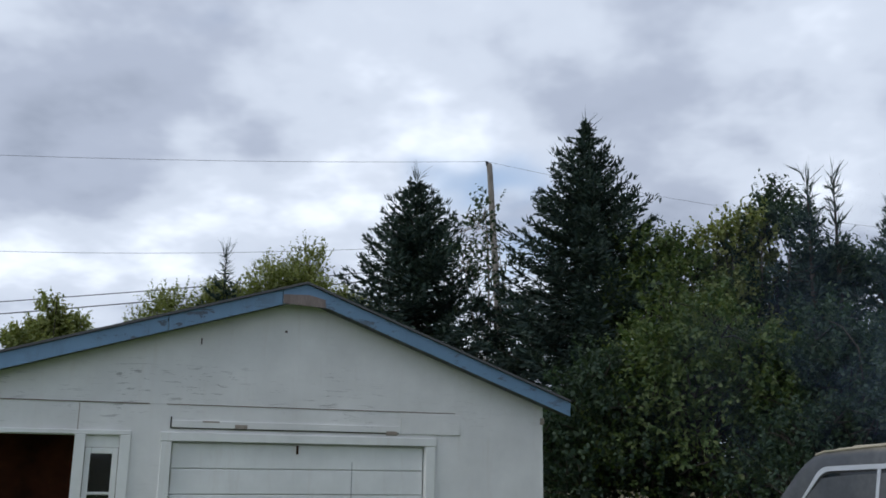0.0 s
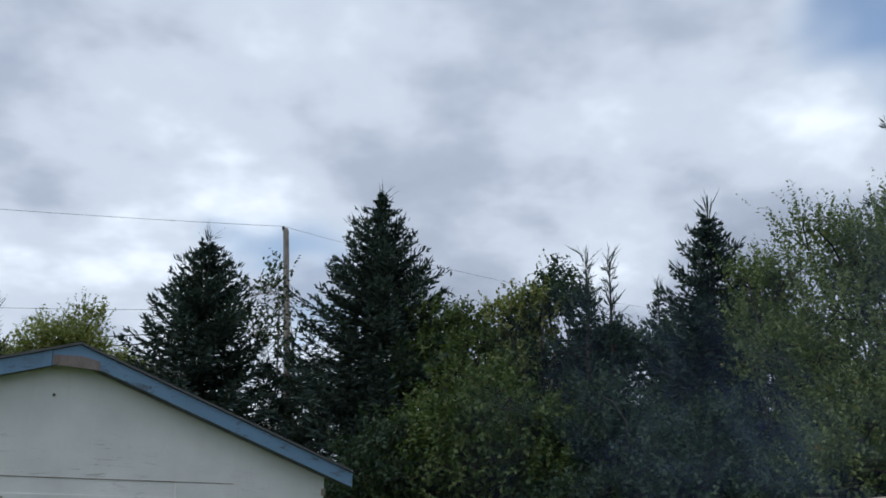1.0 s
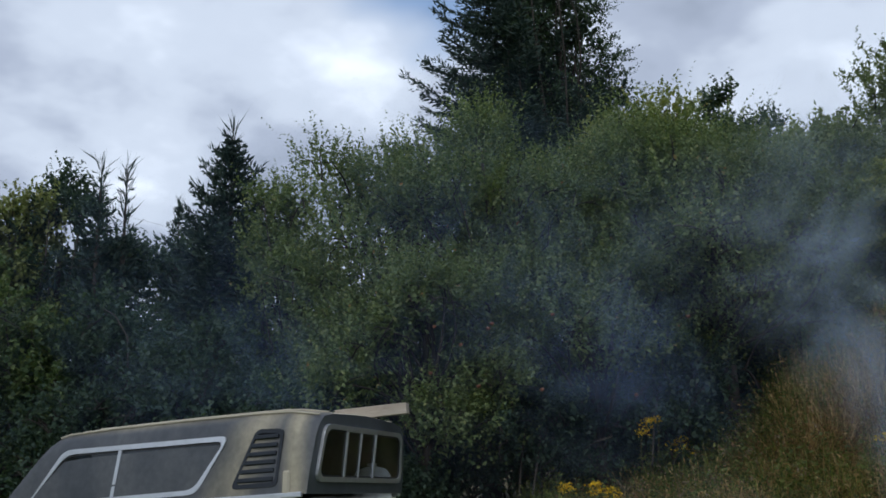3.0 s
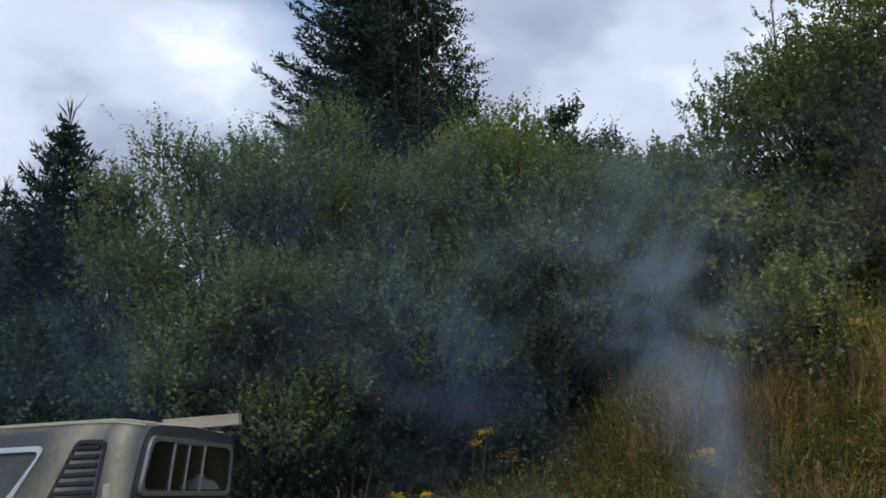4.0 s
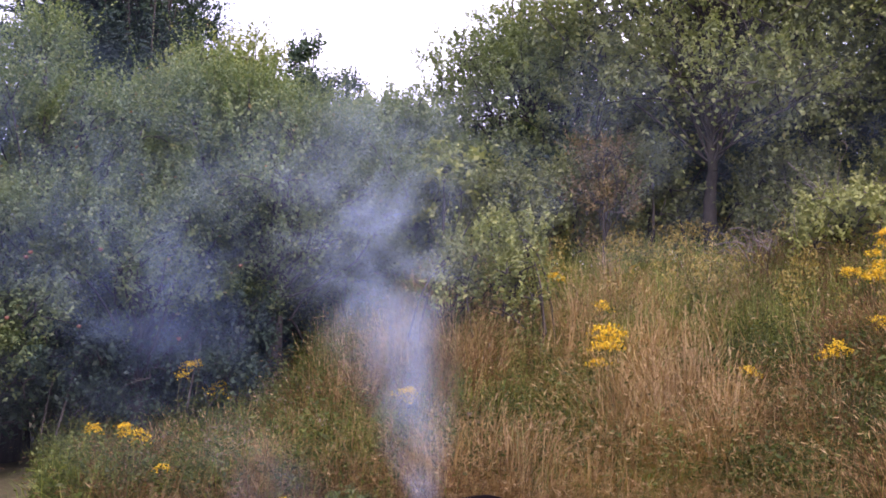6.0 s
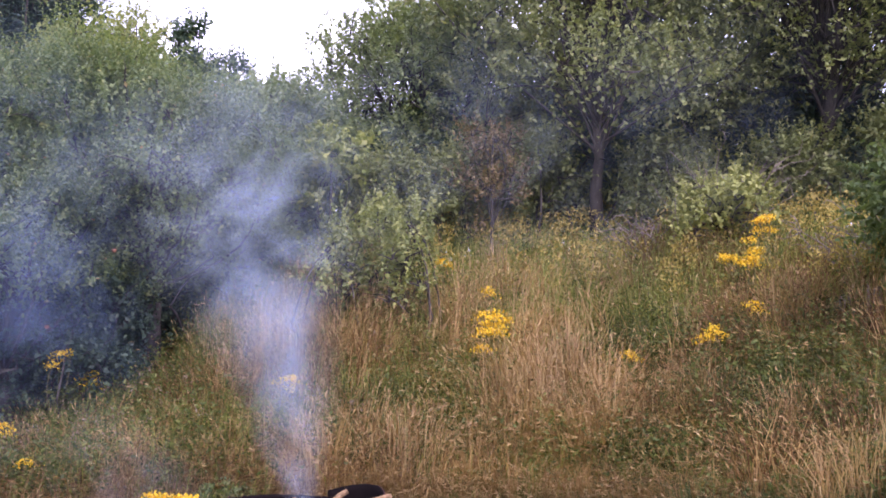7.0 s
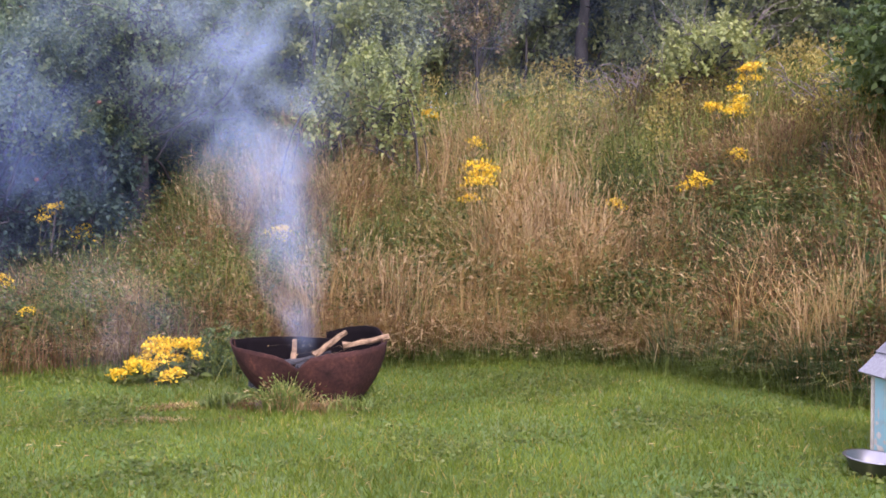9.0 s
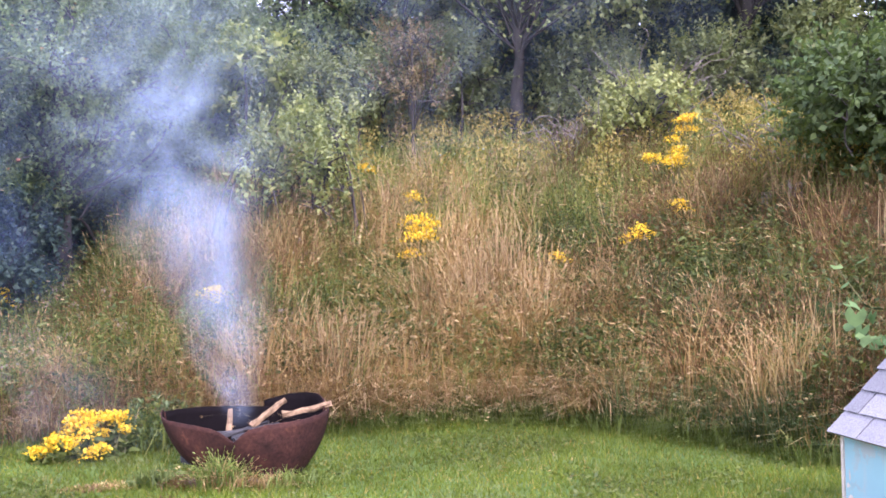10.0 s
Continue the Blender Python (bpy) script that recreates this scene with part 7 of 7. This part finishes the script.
b[:, 2] = ground_z(b[:, 0], b[:, 1])
v, f = stalks(b, rng_w.uniform(0.25, 0.44, k), rng_w, 0.009, 0.7, 0.035, 0.014)
stuff("grass_mound", v, f, M_TALLGREEN, "light green grass over the mound beside the ragwort", "grass")

# grass tufts round the fire pit


def heap(name, x, y, along, across, k, h0, h1, width, droop, mat, label, head=0.0):
    """Blades growing in a patch that is longer along the pit's front than across it."""
    u, w = rng_w.normal(size=(2, k))
    b = np.stack([x + 0.5 * along * u + 0.87 * across * w, y - 0.87 * along * u + 0.5 * across * w, np.zeros(k)], -1)
    b[:, 2] = ground_z(b[:, 0], b[:, 1]) - 0.004
    v, f = stalks(b, rng_w.uniform(h0, h1, k) * np.exp(-0.22 * u ** 2), rng_w, width, droop, head, 0.010)
    stuff(name, v, f, mat, label, "grass")


heap("grass_tuft", 6.72, 2.90, 0.10, 0.05, 420, 0.18, 0.36, 0.012, 0.7, M_BLUEGREEN, "long grey-green grass tuft against the fire pit's front", 0.03)
heap("dry_grass_heap", 6.71, 2.86, 0.11, 0.05, 180, 0.14, 0.32, 0.009, 0.95, M_STRAW, "bleached grass blades drooping before the fire pit", 0.03)
heap("grass_tuft", 6.68, 3.40, 0.10, 0.06, 340, 0.08, 0.21, 0.012, 0.6, M_WEED, "dark leafy tuft beside the fire pit's foot")
heap("grass_tuft", 6.67, 3.39, 0.11, 0.06, 160, 0.06, 0.2, 0.010, 0.9, M_BLUEDARK, "dark leafy tuft beside the fire pit's foot")
heap("dry_grass_heap", 6.70, 3.16, 0.10, 0.05, 380, 0.06, 0.16, 0.010, 1.1, M_RUSSET, "brown dry grass under the fire pit's lifted plate")
heap("dry_grass_heap", 6.84, 2.62, 0.15, 0.05, 260, 0.07, 0.18, 0.009, 1.0, M_STRAW, "pale dry grass along the fire pit's foot")
heap("grass_tuft", 6.92, 2.48, 0.18, 0.06, 260, 0.08, 0.2, 0.010, 0.8, M_BLUEGREEN, "green grass along the fire pit's foot")
heap("mown_hay", 6.55, 3.66, 0.20, 0.045, 700, 0.02, 0.075, 0.011, 1.3, M_STRAW, "dry mown grass lying on the lawn beside the fire pit")
heap("mown_hay", 6.50, 3.72, 0.16, 0.03, 420, 0.02, 0.075, 0.011, 1.3, M_RUSSET, "brown mown grass lying on the lawn beside the fire pit")
heap("mown_hay", 6.05, 3.62, 0.22, 0.04, 420, 0.02, 0.07, 0.011, 1.3, M_STRAW, "dry mown grass lying on the lawn beside the fire pit")
heap("mown_hay", 6.38, 3.12, 0.04, 0.03, 120, 0.02, 0.05, 0.007, 1.3, M_RUSSET, "brown mown grass lying on the lawn beside the fire pit")

# longer grass where the lawn meets the bank
p, a_, s_ = bank_points(13000, rng, AZ0, AZ1, -0.6, 0.35)
v, f = stalks(p, rng.uniform(0.03, 0.11, len(p)) * np.interp(s_, [-0.6, 0.1], [0.4, 1.4]), rng, 0.008, 0.7)
stuff("lawn_margin", v, f, M_LAWN, "longer green grass along the lawn's margin", "grass")

# lawn blades
n = 152000
az = rng.uniform(40, 106, n)
r = np.sqrt(rng.uniform(4.15 ** 2, 9.6 ** 2, n))
ok = r < foot(np.radians(az)) + 0.15
az, r = az[ok], r[ok]
x, y = polar(az, r)
n = len(x)
b = np.stack([x, y, ground_z(x, y) - 0.004], -1)
h = rng.uniform(0.02, 0.06, n) * np.interp(np.sin(x * 2.1) * np.cos(y * 1.7 + 1), [-1, 1], [0.75, 1.3])
d = rng.normal(size=(n, 3)) * [0.5, 0.5, 0]
s = unit(rng.normal(size=(n, 3)) * [1, 1, 0]) * rng.uniform(0.003, 0.006, (n, 1))
v = np.stack([b + s, b - s, b + (d + [0, 0, 1.0]) * h[:, None]], 1).reshape(-1, 3)
stuff("lawn_grass", v, np.arange(3 * n).reshape(n, 3), M_LAWN, "short mown green lawn grass", "grass")

# clover and plantain leaves flat in the lawn, in patches
n = 42000
az = rng.uniform(42, 104, n)
r = np.sqrt(rng.uniform(4.7 ** 2, 9.3 ** 2, n))
x, y = polar(az, r)
ok = (r < foot(np.radians(az))) & (np.sin(x * 2.7 + 1) * np.cos(y * 2.3) + np.sin(x * 6.1) * np.cos(y * 5.3 + 2) * 0.6 + rng.normal(size=n) * 0.35 > 0.55)
x, y = x[ok], y[ok]
b = np.stack([x, y, ground_z(x, y) + rng.uniform(0.008, 0.03, len(x))], -1)
v, f = leaf_quads(b, rng.normal(size=(len(x), 3)) * [1, 1, 0.15], rng.uniform(0.02, 0.05, len(x)), rng.uniform(0.015, 0.03, len(x)), rng, 0.1)
stuff("lawn_clover", v, f, M_WEED, "low clover and plantain leaves in the lawn", "grass")
# mown clippings
n = 900
az, r = rng.uniform(44, 104, n), np.sqrt(rng.uniform(4.7 ** 2, 9.0 ** 2, n))
x, y = polar(az, r)
ok = (r < foot(np.radians(az))) & (np.sin(x * 1.9 + 2) * np.cos(y * 2.1 + 1) + rng.normal(size=n) * 0.4 > 0.4)
x, y = x[ok], y[ok]
b = np.stack([x, y, ground_z(x, y) + 0.03], -1)
v, f = leaf_quads(b, rng.normal(size=(len(x), 3)) * [1, 1, 0.1], rng.uniform(0.04, 0.1, len(x)), 0.006, rng, 0.1)
stuff("grass_clippings", v, f, M_STRAW, "dry grass clippings scattered on the lawn", "grass")


# ---- smoke ----
def smoke_material(name, tint):
    """Thin smoke: mostly clear, broken by noise, fading out to each wisp's edges and ends."""
    mat, nt, out = nodes_of(name)
    uv = nt.nodes.new("ShaderNodeUVMap")
    sep = nt.nodes.new("ShaderNodeSeparateXYZ")
    nt.links.new(uv.outputs[0], sep.inputs[0])

    def m(op, a, b=None):
        n = nt.nodes.new("ShaderNodeMath")
        n.operation = op
        for i, v in enumerate((a, b)):
            if v is not None:
                link_or_set(nt, n.inputs[i], v)
        return n.outputs[0]

    def bell(x):
        return m("MAXIMUM", m("MULTIPLY", m("MULTIPLY", x, m("SUBTRACT", 1.0, x)), 4.0), 0.0)

    across = m("POWER", bell(sep.outputs[1]), 2.2)
    ends = m("MINIMUM", m("MULTIPLY", sep.outputs[0], 5.0), m("MULTIPLY", m("SUBTRACT", 1.0, sep.outputs[0]), 1.5))
    ends = m("MINIMUM", ends, 1.0)
    n1 = ramp(nt, tex_noise(nt, 1.1, 5, 0.55, distort=0.8), [(0.28, (0, 0, 0)), (0.72, (1, 1, 1))], 'EASE')
    n2 = ramp(nt, tex_noise(nt, 3.2, 5, 0.6, distort=0.6), [(0.25, (0.35, 0.35, 0.35)), (0.7, (1, 1, 1))])
    oi = nt.nodes.new("ShaderNodeObjectInfo")
    sepc = nt.nodes.new("ShaderNodeSeparateColor")
    nt.links.new(oi.outputs["Color"], sepc.inputs[0])
    a = m("MULTIPLY", m("MULTIPLY", across, ends), m("MULTIPLY", m("MULTIPLY", n1, n2), sepc.outputs[0]))
    dif = nt.nodes.new("ShaderNodeBsdfDiffuse")
    dif.inputs[0].default_value = (*tint, 1)
    tl = nt.nodes.new("ShaderNodeBsdfTranslucent")
    tl.inputs[0].default_value = (*tint, 1)
    half = nt.nodes.new("ShaderNodeMixShader")
    half.inputs[0].default_value = 0.5
    nt.links.new(dif.outputs[0], half.inputs[1])
    nt.links.new(tl.outputs[0], half.inputs[2])
    clear = nt.nodes.new("ShaderNodeBsdfTransparent")
    ms = nt.nodes.new("ShaderNodeMixShader")
    nt.links.new(a, ms.inputs[0])
    nt.links.new(clear.outputs[0], ms.inputs[1])
    nt.links.new(half.outputs[0], ms.inputs[2])
    nt.links.new(ms.outputs[0], out.inputs[0])
    return mat


M_SMOKE = smoke_material("wood_smoke", (0.52, 0.64, 0.82))
M_BLUESMOKE = smoke_material("thin_blue_smoke", (0.33, 0.45, 0.74))


def smoke_wisp(parent, path, widths, turn, density, seed, material=None):
    """A curved, twisting sheet of smoke along a path."""
    rng = np.random.default_rng(seed)
    path = np.asarray(path, float)
    n, k = 40, 9
    t = np.linspace(0, 1, n)
    keys = np.linspace(0, 1, len(path))
    c = np.stack([np.interp(t, keys, path[:, i]) for i in range(3)], -1)
    for _ in range(4):
        c[1:-1] = (c[:-2] + 2 * c[1:-1] + c[2:]) / 4
    c += np.stack([np.sin(t * 9 + rng.uniform(0, 6)) * 0.05, np.sin(t * 8 + rng.uniform(0, 6)) * 0.07, np.zeros(n)], -1) * t[:, None]
    w = np.interp(t, keys, widths)
    a = radians(turn) + 0.5 * np.sin(t * 3 + rng.uniform(0, 6))
    d = unit(np.gradient(c, axis=0))
    s0 = unit(np.cross(d, np.array([0.93, 0.35, 0.1])))
    s1 = np.cross(d, s0)
    side = s0 * np.cos(a)[:, None] + s1 * np.sin(a)[:, None]
    q = np.linspace(-0.5, 0.5, k)
    bow = np.cross(side, d)
    v = c[:, None] + side[:, None] * (w[:, None] * q)[..., None] + bow[:, None] * (w[:, None] * 0.09 * np.cos(q * 5 + rng.uniform(-1, 1)))[..., None]
    i, j = np.meshgrid(np.arange(n - 1), np.arange(k - 1), indexing="ij")
    f = np.stack([i * k + j, i * k + j + 1, (i + 1) * k + j + 1, (i + 1) * k + j], -1).reshape(-1, 4)
    me = fast_mesh("smoke_wisp", v.reshape(-1, 3), f, material or M_SMOKE, None, True)
    uv = np.stack(np.meshgrid(t, np.linspace(0, 1, k), indexing="ij"), -1).reshape(-1, 2)
    layer = me.uv_layers.new(name="UVMap")
    layer.data.foreach_set("uv", uv[f.ravel()].astype(np.float32).ravel())
    ob = part("smoke_wisp", me, None, parent)
    ob.color = (density, density, density, 1)
    return ob


plume = thing("smoke_plume", Matrix(), "thin blue-white wood smoke drifting from the fire pit", "smoke")
P0 = (PIT.x, PIT.y + 0.02, PIT.z + 0.34)


def drift(*steps):
    """A path from the fire: how far downwind, how far beyond, how high, step by step."""
    return [P0] + [(P0[0] - 0.24 * l + 0.93 * b, P0[1] + 0.60 * l + 0.37 * b, P0[2] + h) for l, b, h in steps]


smoke_wisp(plume, drift((0.10, 0, 0.35), (0.28, 0, 0.75), (0.48, 0.1, 1.15), (0.62, 0.2, 1.6), (0.80, 0.3, 2.2)), [0.22, 0.46, 0.74, 0.98, 1.2, 1.4], 0, 0.33, 1)
smoke_wisp(plume, drift((0.02, 0, 0.4), (0.10, 0, 0.9), (0.22, 0.1, 1.4), (0.5, 0.2, 2.0), (1.0, 0.4, 2.8)), [0.20, 0.42, 0.72, 1.0, 1.4, 1.7], 35, 0.28, 2)
smoke_wisp(plume, drift((0.2, 0.1, 0.7), (0.7, 0.2, 1.5), (1.4, 0.4, 2.4), (2.2, 0.6, 3.1), (3.2, 0.9, 3.9))[1:], [0.7, 1.4, 2.0, 2.6, 3.2], -10, 0.52, 3)
smoke_wisp(plume, drift((0.3, 0.3, 1.1), (0.6, 0.7, 2.0), (1.1, 1.2, 3.0), (1.7, 1.6, 3.8), (2.4, 2.0, 4.8))[1:], [0.9, 1.6, 2.2, 2.8, 3.2], 20, 0.52, 6)
smoke_wisp(plume, [(6.6, 4.0, 1.6), (6.6, 5.0, 2.2), (6.6, 6.1, 2.7), (6.5, 7.2, 3.2), (6.2, 8.4, 3.6)], [1.2, 2.4, 3.0, 3.2, 3.4], 5, 0.29, 4, M_BLUESMOKE)
smoke_wisp(plume, [(6.95, 3.7, 0.55), (6.95, 4.6, 0.75), (6.85, 5.6, 1.0), (6.6, 6.7, 1.3), (6.2, 7.9, 1.7)], [0.8, 1.5, 1.8, 2.0, 2.2], 10, 0.22, 5)
smoke_wisp(plume, [(6.4, 7.0, 1.6), (5.2, 8.4, 2.2), (4.0, 9.6, 2.6), (2.8, 10.6, 3.0), (1.6, 11.4, 3.2)], [2.0, 3.6, 4.2, 4.2, 3.6], 5, 0.23, 7, M_BLUESMOKE)
smoke_wisp(plume, [(8.2, 5.2, 3.2), (7.4, 6.4, 3.6), (6.4, 7.6, 3.9), (5.2, 8.6, 4.1), (4.0, 9.4, 4.2)], [2.2, 3.8, 4.6, 4.6, 3.8], 5, 0.20, 9, M_BLUESMOKE)
# smoke haze before the big trees; also stands in for the bright sky's veiling glare
smoke_wisp(plume, [(8.5, 6.5, 3.2), (9.2, 4.5, 3.6), (9.8, 2.5, 4.0), (10.3, 0.5, 4.4), (10.5, -2.0, 4.8)], [2.4, 3.6, 4.2, 4.2, 3.8], 5, 0.17, 8)
